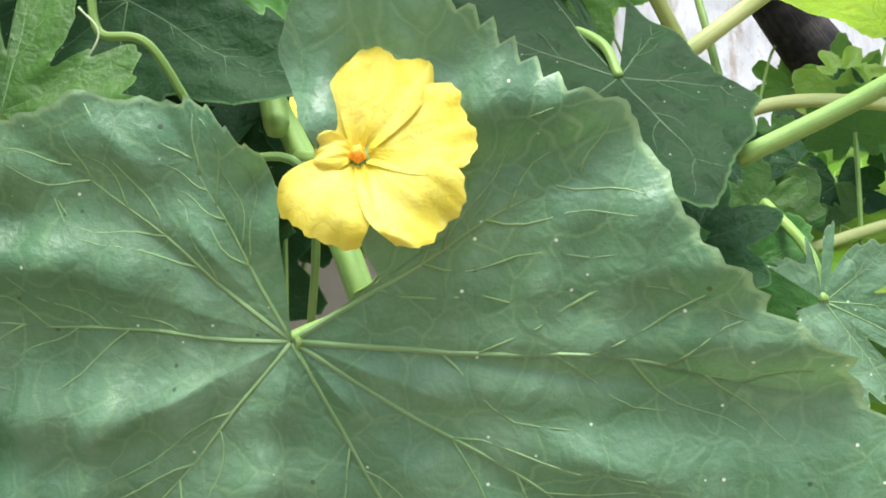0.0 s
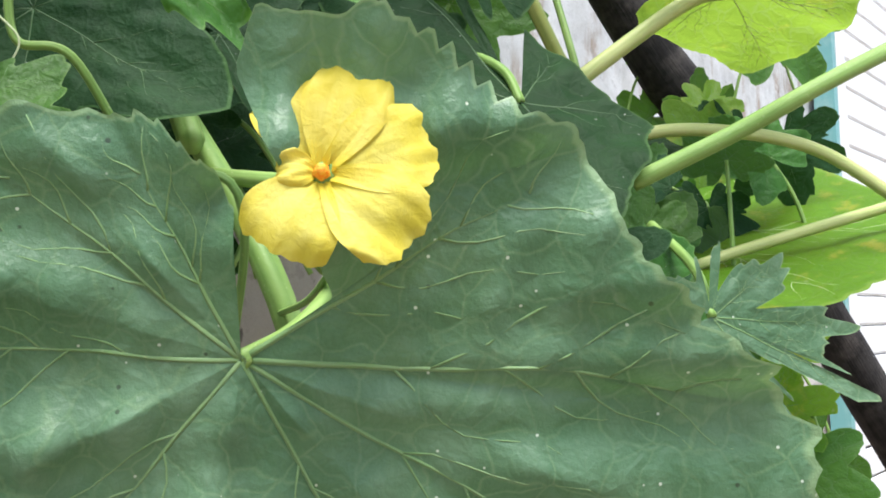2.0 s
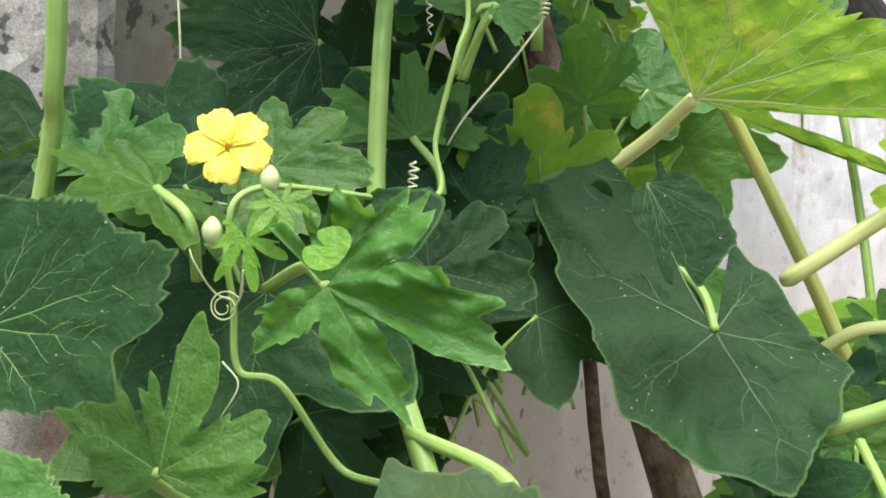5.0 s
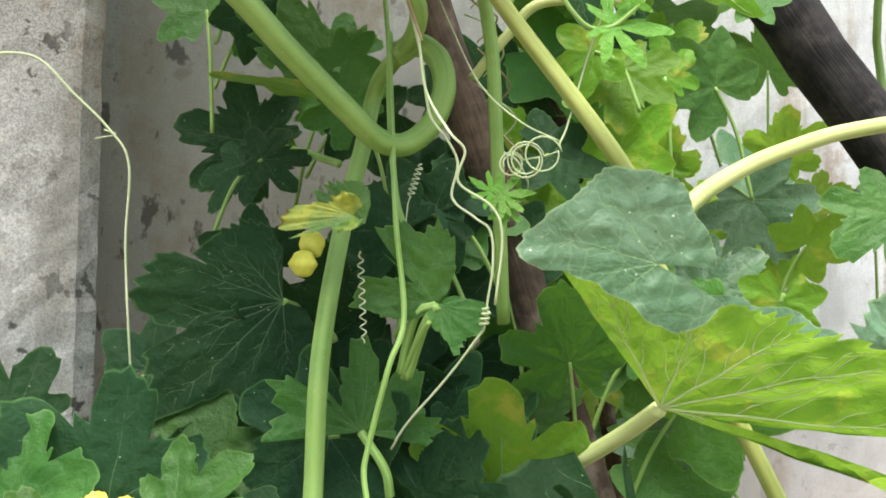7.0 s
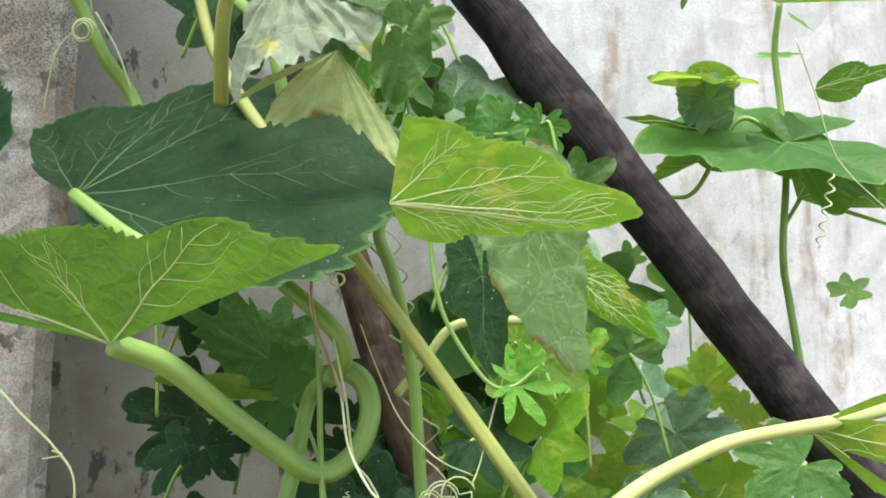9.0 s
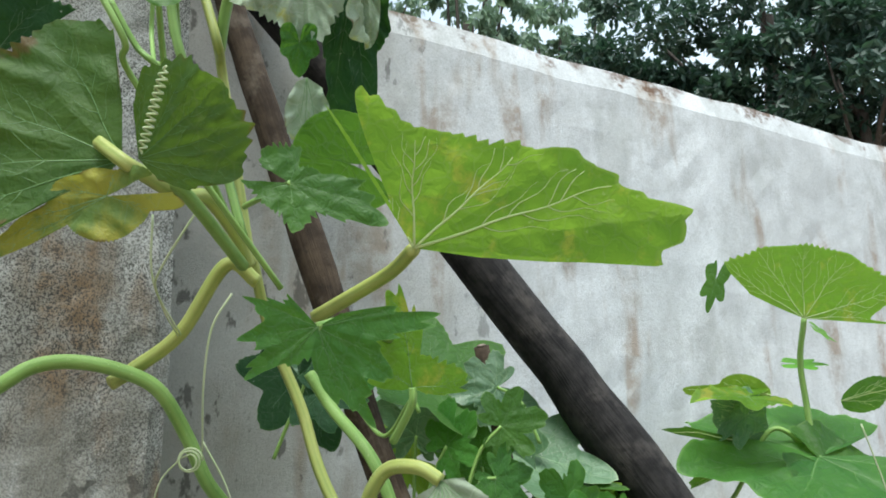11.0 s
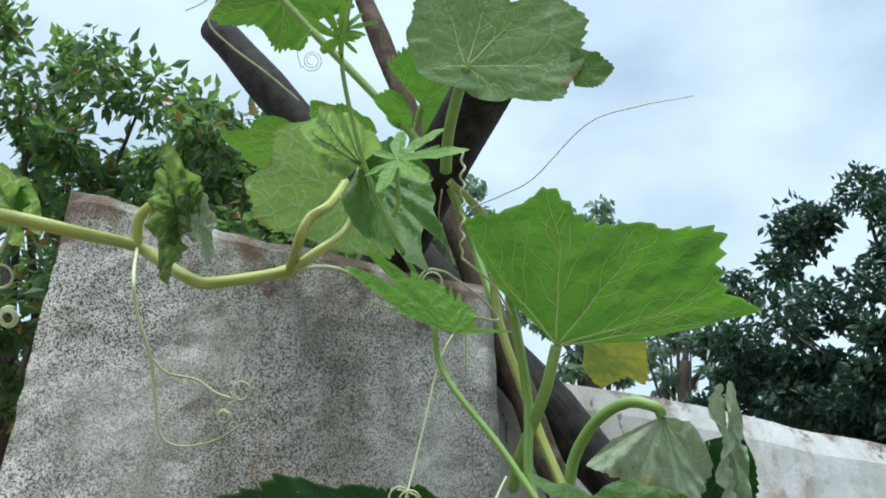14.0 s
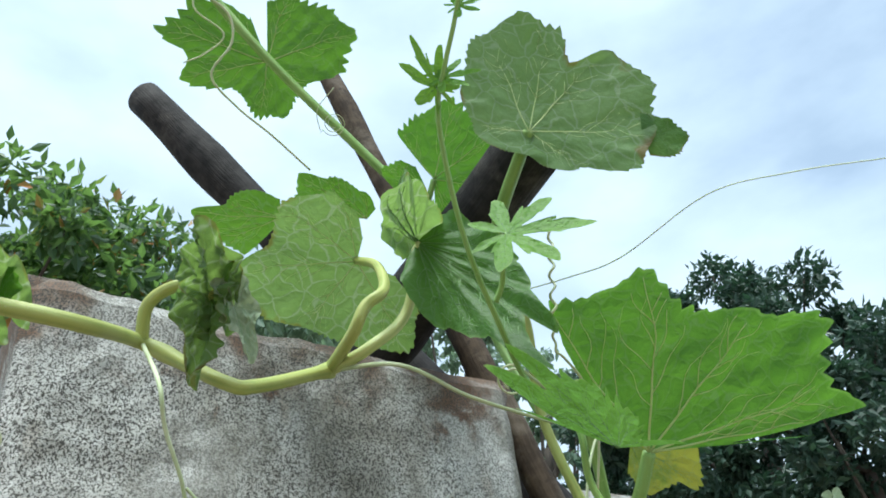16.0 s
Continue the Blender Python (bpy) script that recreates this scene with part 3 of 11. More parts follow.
    def mesh(self, size, seg=150, rings=13):
        end = radians(self.s["end"])
        th = np.linspace(self.corners[0][0], self.corners[-1][0], seg) if self.corners else np.linspace(-end, end, seg)
        r = self.reach(th)
        rho = np.linspace(0, 1, rings + 1)[1:] ** 0.85
        r0 = np.minimum(self.inner(th), r * 0.96)
        reach = r0[None, :] + (rho[:, None] - rho[0] * (r0 > 0)[None, :]) / (1 - rho[0] * (r0 > 0)[None, :]) * (r - r0)[None, :]
        x = np.concatenate([[0], (reach * np.cos(th)[None, :]).ravel()])
        y = np.concatenate([[0], (reach * np.sin(th)[None, :]).ravel()])
        X, Y, Z = self.place(x, y)
        uv = [(0.0, 0.5)] + [(a, b) for a in rho for b in np.linspace(0, 1, seg)]
        f = [(0, 1 + j, 2 + j) for j in range(seg - 1) if r0[j] == 0 and r0[j + 1] == 0]
        for i in range(rings - 1):
            k = 1 + i * seg
            f += [(k + j, k + seg + j, k + seg + j + 1, k + j + 1) for j in range(seg - 1)]
        return np.stack([X, Y, Z], 1) * size, f, uv

    def veins(self, size, thick, branches=4, sides=5):
        bits = []
        rnd = np.random.RandomState(self.seed + 31)

        def line(x, y, r0, r1):
            lim = self.reach(np.arctan2(y, x)) * 0.96
            lo, hi = (self.corners[0][0], self.corners[-1][0]) if self.corners else (-radians(self.s["end"]), radians(self.s["end"]))
            th = np.arctan2(y, x)
            ok = (np.hypot(x, y) < lim) & (np.hypot(x, y) >= self.inner(th)) & (th > lo + 0.03) & (th < hi - 0.03)
            m = int(np.argmin(ok)) if not ok.all() else len(x)
            if m >= 3:
                X, Y, Z = self.place(x[:m], y[:m])
                path = np.stack([X, Y, Z], 1) * size
                path[:, 2] -= 0.35 * r0
                bits.append(tube_data(path, r0, r0 + (r1 - r0) * m / len(x), sides))

        for a, n, w, p in self.lobes:
            ln = float(self.reach(np.array([a]))[0]) * 0.96
            t = np.linspace(0.005, 1, 16)
            turn = rnd.normal(0, 0.05)
            bow = (0.06 * math.sin(a) + turn) * np.sin(t * 3.14) + 0.012 * np.sin(14 * t + rnd.rand() * 6)
            x, y = ln * t * np.cos(a + bow), ln * t * np.sin(a + bow)
            k = thick * (0.75 + 0.35 * n) * (1 if abs(a) < 0.1 else 0.85)
            line(x, y, k, k * 0.22)
            for b in range(branches):
                for sgn in (1, -1):
                    s0 = 0.26 + 0.62 * (b + 0.6 * rnd.rand() + (0.3 if sgn > 0 else 0)) / branches
                    i0 = int(np.argmin(np.abs(t - s0)))
                    g = a + sgn * (0.55 + 0.3 * rnd.rand())
                    reach = ln * (0.52 - 0.30 * s0) * (0.7 + 0.6 * rnd.rand())
                    tt = np.linspace(0, 1, 9)
                    gg = g - sgn * 0.35 * tt + 0.10 * np.sin(7 * tt + rnd.rand() * 6)
                    line(x[i0] + reach * tt * np.cos(gg), y[i0] + reach * tt * np.sin(gg), k * 0.42, k * 0.10)
        return joined(bits)


def leaf(vine, style, at, tip, up, material, label="", seed=0, grow=1.0, vein=None, thick=0.0060, seg=150, rings=13, stalk=None, stalk_r=0.0022, stalk_mat=None, branches=4, **form):
    """A leaf of a vine: at is where its stalk meets it, tip the point of its tip, up the way its upper side faces; stalk: further points of its stalk."""
    o = base_of(vine)
    at, tip, up = np.array(at, float), np.array(tip, float), np.array(up, float)
    ex = tip - at
    size = np.linalg.norm(ex) * grow
    ex /= np.linalg.norm(ex)
    ez = up - ex * (up @ ex)
    ez /= np.linalg.norm(ez)
    ey = np.cross(ez, ex)
    m = Matrix([[ex[i], ey[i], ez[i], at[i] - o[i]] for i in range(3)] + [[0, 0, 0, 1]])
    bl = Blade(style, seed, **form)
    v, f, uv = bl.mesh(size, seg, rings)
    ob = part("leaf", v, f, material, vine, label, uv, at=m)
    vv, vf, vu = bl.veins(size, thick * size * (1.15 if vein is VEIN_LIGHT else 0.9), branches)
    part("venation", vv, vf, (VEIN_MID if material is LEAF_OLD else vein) or (VEIN_DARK if material is LEAF_DARK_SHADE else VEIN_MID if material in (LEAF_MID, LEAF_YOUNG) else VEIN), ob, uvs=vu)
    if stalk:
        pts = [at - o] + [np.array(q) - o for q in stalk]
        inv = m.inverted()
        pts = [np.array(inv @ Vector(q)) for q in pts]
        tv, tf, tu = tube_data(spline(pts, 10), stalk_r, stalk_r * 1.15, 10, 0.06)
        part("stalk", tv, tf, stalk_mat or STALK, ob, uvs=tu)
    return ob


def coil(a, b, turns, radius, steps=14):
    """A spring from a to b."""
    a, b = np.array(a, float), np.array(b, float)
    d = (b - a) / np.linalg.norm(b - a)
    u = np.cross(d, [0.3, 0.9, 0.2])
    u /= np.linalg.norm(u)
    w = np.cross(d, u)
    n = int(turns * steps)
    t = np.linspace(0, 1, n)
    g = 2 * math.pi * turns * t
    rr = radius * np.minimum(1, 8 * np.minimum(t, 1 - t) + 0.1)
    return a + (b - a) * t[:, None] + rr[:, None] * (np.cos(g)[:, None] * u + np.sin(g)[:, None] * w)


def curl(centre, right, up, r0, r1, turns, lift=(0, 0, 0), start=0.0, steps=18):
    """A flat spiral round a centre."""
    n = int(abs(turns) * steps)
    t = np.linspace(0, 1, n)
    g = start + 2 * math.pi * turns * t
    rr = r0 + (r1 - r0) * t
    return np.array(centre, float) + rr[:, None] * (np.cos(g)[:, None] * np.array(right, float) + np.sin(g)[:, None] * np.array(up, float)) + t[:, None] * np.array(lift, float)


def tendril(vine, paths, r0=0.0007, r1=0.0004, material=None, label=""):
    """One tendril of a vine, from runs of points laid end to end."""
    o = base_of(vine)
    pts = np.vstack([np.asarray(p, float) for p in paths])
    keep = [0]
    for i in range(1, len(pts)):
        if np.linalg.norm(pts[i] - pts[keep[-1]]) > 1e-5:
            keep.append(i)
    v, f, uv = tube_data(pts[keep] - o, r0 * 0.62, r1 * 0.62, 6)
    return part("tendril", v, f, material or TENDRIL, vine, label, uv)


def blob(centre, rx, ry, rz, rows=10, cols=14, rough=0.0, seed=0, point=0.0):
    """A rounded body, for buds and young fruit."""
    rnd = np.random.RandomState(seed)
    ph = rnd.rand(4) * 6.28
    V, U, F = [], [], []
    for i in range(rows + 1):
        a = math.pi * i / rows
        for j in range(cols):
            b = 2 * math.pi * j / cols
            k = 1 + rough * math.sin(5 * b + ph[0]) * math.sin(a) + rough * 0.6 * math.sin(6 * a + ph[1])
            V.append((centre[0] + rx * k * math.sin(a) * math.cos(b), centre[1] + ry * k * math.sin(a) * math.sin(b), centre[2] + rz * math.cos(a) * (1 + point * (math.cos(a) ** 8))))
            U.append((j / cols, i / rows))
    for i in range(rows):
        for j in range(cols):
            F.append((i * cols + j, (i + 1) * cols + j, (i + 1) * cols + (j + 1) % cols, i * cols + (j + 1) % cols))
    return V, F, U


def flower(vine, at, facing, up, size, seed, petals, bell=0.5, ruffle=0.05, label="", stalk=None):
    """A flower of five petals: each petal is (turn in degrees, length, half width, spread)."""
    o = base_of(vine)
    ez = np.array(facing, float)
    ez /= np.linalg.norm(ez)
    ey = np.array(up, float)
    ey = ey - ez * (ey @ ez)
    ey /= np.linalg.norm(ey)
    ex = np.cross(ey, ez)
    m = Matrix([[ex[i], ey[i], ez[i], at[i] - o[i]] for i in range(3)] + [[0, 0, 0, 1]])
    v, f, uv = blob((0, 0, 0.06 * size), 0.075 * size, 0.075 * size, 0.11 * size, 12, 16, 0.14, seed)
    fl = part("flower", v, f, STAMEN, vine, label, uv, at=m)
    for i, (turn, ln, hw, spread) in enumerate(petals):
        nu, nv = 26, 22
        rnd = np.random.RandomState(seed * 9 + i)
        ph = rnd.rand(6) * 6.28
        V, U, F = [], [], []
        for a in range(nu):
            s = a / (nu - 1)
            for b in range(nv):
                c = 2 * b / (nv - 1) - 1
                w = hw * (0.22 + 0.78 * math.sin(min(1.0, s * 1.05) * math.pi * 0.56) ** 1.15)
                edge = 1 - 0.20 * abs(c) ** 3.6 + 0.020 * math.sin(7 * c + ph[0]) + 0.018 * math.sin(19 * c + ph[4])
                rr = s * ln * edge
                px = w * c * (1 - 0.10 * abs(c) ** 4 * s)
                tilt = (1 - spread) * 1.9 * (1 - 0.75 * s)
                y = rr * math.cos(tilt)
                z = rr * math.sin(tilt) * bell * 1.6
                z += 0.16 * abs(c) ** 2 * hw * (1 - 0.7 * s)
                z -= 0.09 * max(0.0, s - 0.72) ** 1.5 * 8 * ruffle * 10
                z += ruffle * s * s * (math.sin(4.2 * c + ph[1] + 2 * s) + 0.6 * math.sin(8 * s + 4 * c + ph[2])) * (0.35 + 0.65 * abs(c))
                z += 0.012 * math.exp(-(c * 7) ** 2) * (1 - s) - 0.010 * math.exp(-((abs(c) - 0.42) * 6) ** 2) * math.sin(3.14 * s)
                z += 0.003 * math.sin(15 * c + ph[3]) * s + 0.010 * math.sin(11 * c + 9 * s + ph[5]) * s
                V.append((px * size, (y + 0.05) * size, (z - 0.02) * size))
                U.append((s, c * 0.5 + 0.5))
        F = [(a * nv + b, (a + 1) * nv + b, (a + 1) * nv + b + 1, a * nv + b + 1) for a in range(nu - 1) for b in range(nv - 1)]
        part("petal", V, F, PETAL, fl, uvs=U, at=pose(0, 0, 0.002 * i * size, 0, 0, turn))
    cup_v, cup_f, cup_u = tube_data(spline([(0, 0, -0.30 * size), (0, 0, -0.12 * size), (0, 0, 0.02 * size)], 4), 0.05 * size, 0.13 * size, 10, 0.1)
    part("calyx", cup_v, cup_f, STALK, fl, uvs=cup_u)
    if stalk:
        inv = m.inverted()
        pts = [(0, 0, -0.28 * size)] + [tuple(inv @ Vector(np.array(q) - o)) for q in stalk]
        sv, sf, su = tube_data(spline(pts, 10), 0.0011, 0.0012, 8)
        part("stalk", sv, sf, STALK, fl, uvs=su)
    return fl


def pole(name, a, b, r0, r1, material, label, joints=(), bow=(0, 0, 0), seed=0, steps=60, group="bamboo poles"):
    """A leaning pole with joints (shares of its length), from its foot a to its top b."""
    a, b = np.array(a, float), np.array(b, float)
    ob = thing(name, a, label, "pole", group)
    t = np.linspace(0, 1, steps)
    rnd = np.random.RandomState(seed)
    line = a + (b - a) * t[:, None] + np.sin(t * math.pi)[:, None] * np.array(bow) + np.cumsum(rnd.normal(0, 0.0007, (steps, 3)), 0)
    line = line - np.linspace(0, 1, steps)[:, None] * (line[-1] - b)
    v, f, uv = tube_data(line - a, r0, r1, 22, knobs=[(j, 0.16) for j in joints], lump=0.012, seed=seed)
    part("shaft", v, f, material, ob, uvs=uv)
    d = (line[-1] - line[-2]) / np.linalg.norm(line[-1] - line[-2])
    hv, hf, hu = tube_data(np.array([line[-1] + d * 0.0006, line[-1] + d * 0.0016]) - a, r1 * 0.62, r1 * 0.55, 18)
    part("cut_end", hv, hf, POLE_GREY, ob, "paler sawn end", hu)
    return ob

# ground and walls; the wall runs along WU, and WN points from it to the camera's side
WU = np.array([math.cos(radians(36)), math.sin(radians(36)), 0.0])
WN = np.array([math.sin(radians(36)), -math.cos(radians(36)), 0.0])


def by_wall(s, n, z):
    return WU * s + WN * n + np.array([0, 0, z])


def slab(name, s0, s1, n0, n1, z0, z1, material, label, category, step=0.02, rough=0.0016, chip=0.006, taper=0.0, seed=0):
    """An upright slab of concrete with a worn, chipped outline; n1 is its face towards the camera."""
    ns, nz = max(2, int((s1 - s0) / step)), max(2, int((z1 - z0) / step))
    rnd = np.random.RandomState(seed)
    S, Z = np.meshgrid(np.linspace(0, 1, ns), np.linspace(0, 1, nz))
    top = rnd.normal(0, 1, ns)
    top = np.convolve(np.pad(top, 3, mode="edge"), np.ones(7) / 7, "valid") * chip * 1.6
    lef = np.convolve(np.pad(rnd.normal(0, 1, nz), 3, mode="edge"), np.ones(7) / 7, "valid") * chip
    rig = np.convolve(np.pad(rnd.normal(0, 1, nz), 3, mode="edge"), np.ones(7) / 7, "valid") * chip * 0.6
    verts, faces = [], []
    for side, n in ((0, n1), (1, n0)):
        for i in range(nz):
            for j in range(ns):
                a, b = S[i, j], Z[i, j]
                s = s0 + (s1 - s0) * a
                z = z0 + (z1 - z0) * b
                s += (1 - a) ** 8 * lef[i] + a ** 8 * rig[i] + taper * (0.5 - a) * 2 * b
                z += b ** 12 * top[j]
                d = min(a * (s1 - s0), (1 - a) * (s1 - s0), (1 - b) * (z1 - z0))
                round_off = 0.008 * max(0.0, 1 - d / 0.012) ** 2
                off = rnd.normal(0, rough) - round_off
                verts.append(by_wall(s, n + (off if side == 0 else -off), z))
    k = ns * nz
    for i in range(nz - 1):
        for j in range(ns - 1):
            q = i * ns + j
            faces.append((q, q + 1, q + ns + 1, q + ns))
            faces.append((k + q, k + q + ns, k + q + ns + 1, k + q + 1))
    for i in range(nz - 1):
        q, e = i * ns, i * ns + ns - 1
        faces.append((q, q + ns, k + q + ns, k + q))
        faces.append((e, k + e, k + e + ns, e + ns))
    for j in range(ns - 1):
        q = (nz - 1) * ns + j
        faces.append((q, q + 1, k + q + 1, k + q))
        faces.append((j, k + j, k + j + 1, j + 1))
    ob = part(name, verts, faces, material, None, label, smooth=False)
    return tagged(ob, label, category, kind="structure")


def sheet(name, size, step, z, material, label, category, bump=0.0):
    n = int(size / step)
    g = np.linspace(-size / 2, size / 2, n)
    X, Y = np.meshgrid(g, g)
    H = bump * waves(X, Y, 4, 5.0)
    v = np.stack([X.ravel(), Y.ravel(), H.ravel() + z], 1)
    f = [(i * n + j, i * n + j + 1, (i + 1) * n + j + 1, (i + 1) * n + j) for i in range(n - 1) for j in range(n - 1)]
    return tagged(part(name, v, f, material, None, label), label, category, kind="structure")


sheet("ground", 400.0, 4.0, 0.0, SOIL, "bare brown soil with small pale stones", "ground")
sheet("garden_bed", 7.0, 0.06, 0.012, SOIL, "uneven brown soil under the vine", "soil", 0.01)
wall_back = slab("wall_back", -0.03, 6.0, -0.60, -0.50, 0.0, 1.930, CONCRETE_WALL, "pale grey concrete boundary wall with rust streaks", "wall", 0.03, 0.0006, 0.004, seed=3)
wall_left = slab("wall_left", -3.0, -0.31, -0.60, -0.50, 0.0, 1.30, CONCRETE_WALL, "pale grey concrete boundary wall, lower stretch", "wall", 0.05, 0.0009, 0.008, seed=8)
wall_post = slab("wall_post", -0.331, 0.019, -0.62, -0.34, 0.0, 1.920, CONCRETE_POST, "mottled concrete wall post with black mildew spots", "post", 0.012, 0.0005, 0.0045, seed=5)

# white louvred panel with a teal post, standing before the wall
PAINT_WHITE, pw_t, pw_b = shader("white_paint", 0.45, 0.4)
pw_t.links.new(mixed(pw_t, ramp(pw_t, noise_of(pw_t, coords(pw_t), 7, 5, 0.6), 0.4, 0.7, 0.0, 0.5), (0.78, 0.79, 0.80), (0.66, 0.66, 0.64)), pw_b.inputs["Base Color"])
relief(pw_t, pw_b, noise_of(pw_t, coords(pw_t), 120, 3), 0.1, 0.001)
PAINT_TEAL, pt_t, pt_b = shader("teal_paint", 0.45, 0.4)
pt_t.links.new(mixed(pt_t, ramp(pt_t, noise_of(pt_t, coords(pt_t), 14, 5, 0.65), 0.45, 0.7), (0.16, 0.38, 0.38), (0.28, 0.46, 0.45)), pt_b.inputs["Base Color"])


def bar(name, s0, s1, n0, n1, z0, z1, material, parent, tilt=0.0, label=""):
    """A bar along the wall with softened edges; tilt lowers its front."""
    o = base_of(parent)
    c = min(s1 - s0, n1 - n0, z1 - z0) * 0.12
    V, F = [], []
    for s in (s0, s1):
        for n, z in ((n0 + c, z0), (n1 - c, z0), (n1, z0 + c), (n1, z1 - c), (n1 - c, z1), (n0 + c, z1), (n0, z1 - c), (n0, z0 + c)):
            V.append(by_wall(s, n, z - tilt * (n - n0)) - o)
    F = [(i, (i + 1) % 8, 8 + (i + 1) % 8, 8 + i) for i in range(8)] + [tuple(range(8))[::-1], tuple(range(8, 16))]
    return part(name, V, F, material, parent, label, smooth=False)


panel = thing("louvred_panel", by_wall(2.6, -0.46, 0.012), "white louvred panel with a teal edge post beside the wall", "shutter")
bar("edge_post", 2.012, 2.035, -0.485, -0.440, 0.012, 1.86, PAINT_TEAL, panel, label="teal painted post")
bar("frame_stile", 2.039, 2.099, -0.485, -0.440, 0.30, 1.78, PAINT_WHITE, panel)
bar("frame_stile", 3.140, 3.200, -0.485, -0.440, 0.012, 1.78, PAINT_WHITE, panel)
bar("frame_rail", 2.101, 3.138, -0.485, -0.440, 0.30, 0.36, PAINT_WHITE, panel)
bar("frame_rail", 2.101, 3.138, -0.485, -0.440, 1.72, 1.78, PAINT_WHITE, panel)
for i in range(19):
    bar("slat", 2.101, 3.138, -0.480, -0.456, 0.366 + 0.07 * i, 0.432 + 0.07 * i, PAINT_WHITE, panel, tilt=-0.5)

# poles
pole("bamboo_pole", (1.2196, 0.6727, 0.0), (-0.5660, 0.3762, 2.4030), 0.0255, 0.0215, POLE_DARK, "thick weathered dark bamboo pole leaning on the wall", joints=(0.2, 0.42, 0.60, 0.78, 0.955), seed=2, steps=90)
pole("bamboo_pole", (0.4509, 0.3460, 0.0), (-0.3370, 0.2900, 2.3260), 0.0165, 0.0098, POLE_BROWN, "slim brown bamboo pole wrapped by the vine", joints=(0.15, 0.33, 0.5, 0.68, 0.83, 0.965), seed=4, steps=90)
pole("bamboo_pole", (-3.2200, 4.8240, 0.0000), (-0.1447, 0.0748, 1.9840), 0.026, 0.022, POLE_DARK, "dark bamboo pole lying across the wall post", joints=(0.2, 0.4, 0.6, 0.8, 0.96), bow=(0, 0, 0.53), seed=6, steps=120)
pole("thin_stick", (0.2794, 0.8340, 0.0000), (0.0337, 0.3750, 1.5170), 0.0075, 0.006, POLE_BROWN, "thin brown stick standing before the wall", seed=9, group="")

# the gourd vine with large leaves
gourd = thing("gourd_vine", (0.10, 0.24, 0.0), "climbing gourd vine with large blue-green leaves", "vine")
bitter = thing("bitter_gourd_vine", (0.03, 0.22, 0.0), "bitter gourd vine with lobed leaves and yellow flowers", "vine")
upper = thing("climbing_vine", (-0.02, 0.30, 0.0), "gourd vine climbing over the wall post", "vine")
far = thing("gourd_vine", (0.36, 0.50, 0.0), "young gourd vine with pale green leaves beside the wall", "vine")
tube("stem", [(0.1000, 0.2400, 0.0000), (0.0900, 0.2200, 0.4000), (0.0700, 0.1300, 0.7200), (0.0544, 0.0840, 0.8157), (0.0177, 0.1377, 0.8982), (0.0203, 0.1142, 0.8857), (0.0003, 0.1871, 0.9676), (-0.0014, 0.1973, 1.0484), (-0.0024, 0.2277, 1.1156), (0.0020, 0.2433, 1.1581), (0.0066, 0.2537, 1.1972), (0.0426, 0.1950, 1.2276), (-0.0481, 0.2180, 1.2975)], 0.0052, 0.0046, STALK, gourd, "thick ridged green main stem", steps=12, rib=0.06)
tube("stem", [(0.1600, 0.3000, 0.0000), (0.3000, 0.2700, 0.5000), (0.2900, 0.2720, 0.8200), (0.2630, 0.2720, 0.9000), (0.2140, 0.2690, 1.0000), (0.1500, 0.2620, 1.1200), (0.1459, 0.1974, 1.1422), (0.0919, 0.1977, 1.2148), (0.0308, 0.1954, 1.2965), (-0.0488, 0.2323, 1.3970), (-0.0774, 0.2476, 1.4612), (-0.0992, 0.2459, 1.5107), (-0.1071, 0.2256, 1.5577), (-0.1093, 0.2242, 1.5626), (-0.1349, 0.2290, 1.6887), (-0.1278, 0.1948, 1.6991), (-0.1452, 0.2002, 1.7520), (-0.1710, 0.1960, 1.8400), (-0.1739, 0.1770, 1.9094), (-0.1995, 0.1513, 1.9379)], 0.0048, 0.003, STALK_TAN, upper, "long yellowish climbing stem", steps=12, rib=0.06)
leaf(gourd, "great", (0.0362, 0.0006, 0.8053), (0.0374, 0.0092, 0.7718), (-0.12, -0.88, 0.40), LEAF_BLUE, label="very large blue-green leaf with pale veins", seed=11, stalk=[(0.0539, 0.0275, 0.8138), (0.0682, 0.0485, 0.8302), (0.0738, 0.0757, 0.8590), (0.0288, 0.1140, 0.8712)], stalk_r=0.0028, seg=360, rings=34, cup=0.03, wave=0.010, pucker=0.26, tail=-0.3, branches=4, thick=0.0088, stalk_mat=STALK, dip=0.05, teeth=0.8, grow=4.7200, ribs_at=[(-154, 0.36), (-129, 0.41), (-90, 0.34), (-40, 0.52), (25, 0.27), (55, 0.43), (83, 0.93), (120, 0.62)], hole=[(123.9, 0.166), (124.4, 0.174), (136.4, 0.188), (154.7, 0.232), (169.4, 0.326), (172.4, 0.346), (177.7, 0.412), (179.7, 0.454)], lobes=[(-179, 0.24), (-173, 0.31), (-159, 0.41), (-149, 0.45), (-141, 0.51), (-127, 0.57), (-110, 0.63), (-86, 0.68), (-59, 0.65), (-25, 0.61), (5, 0.66), (35, 0.80), (59, 0.94), (72, 1.00), (81, 0.95), (87, 0.86), (97, 0.72), (106, 0.65), (114, 0.64), (124, 0.64), (134, 0.58), (149, 0.58), (159, 0.58), (165, 0.54), (176, 0.54), (179, 0.46)], wide=1.0)
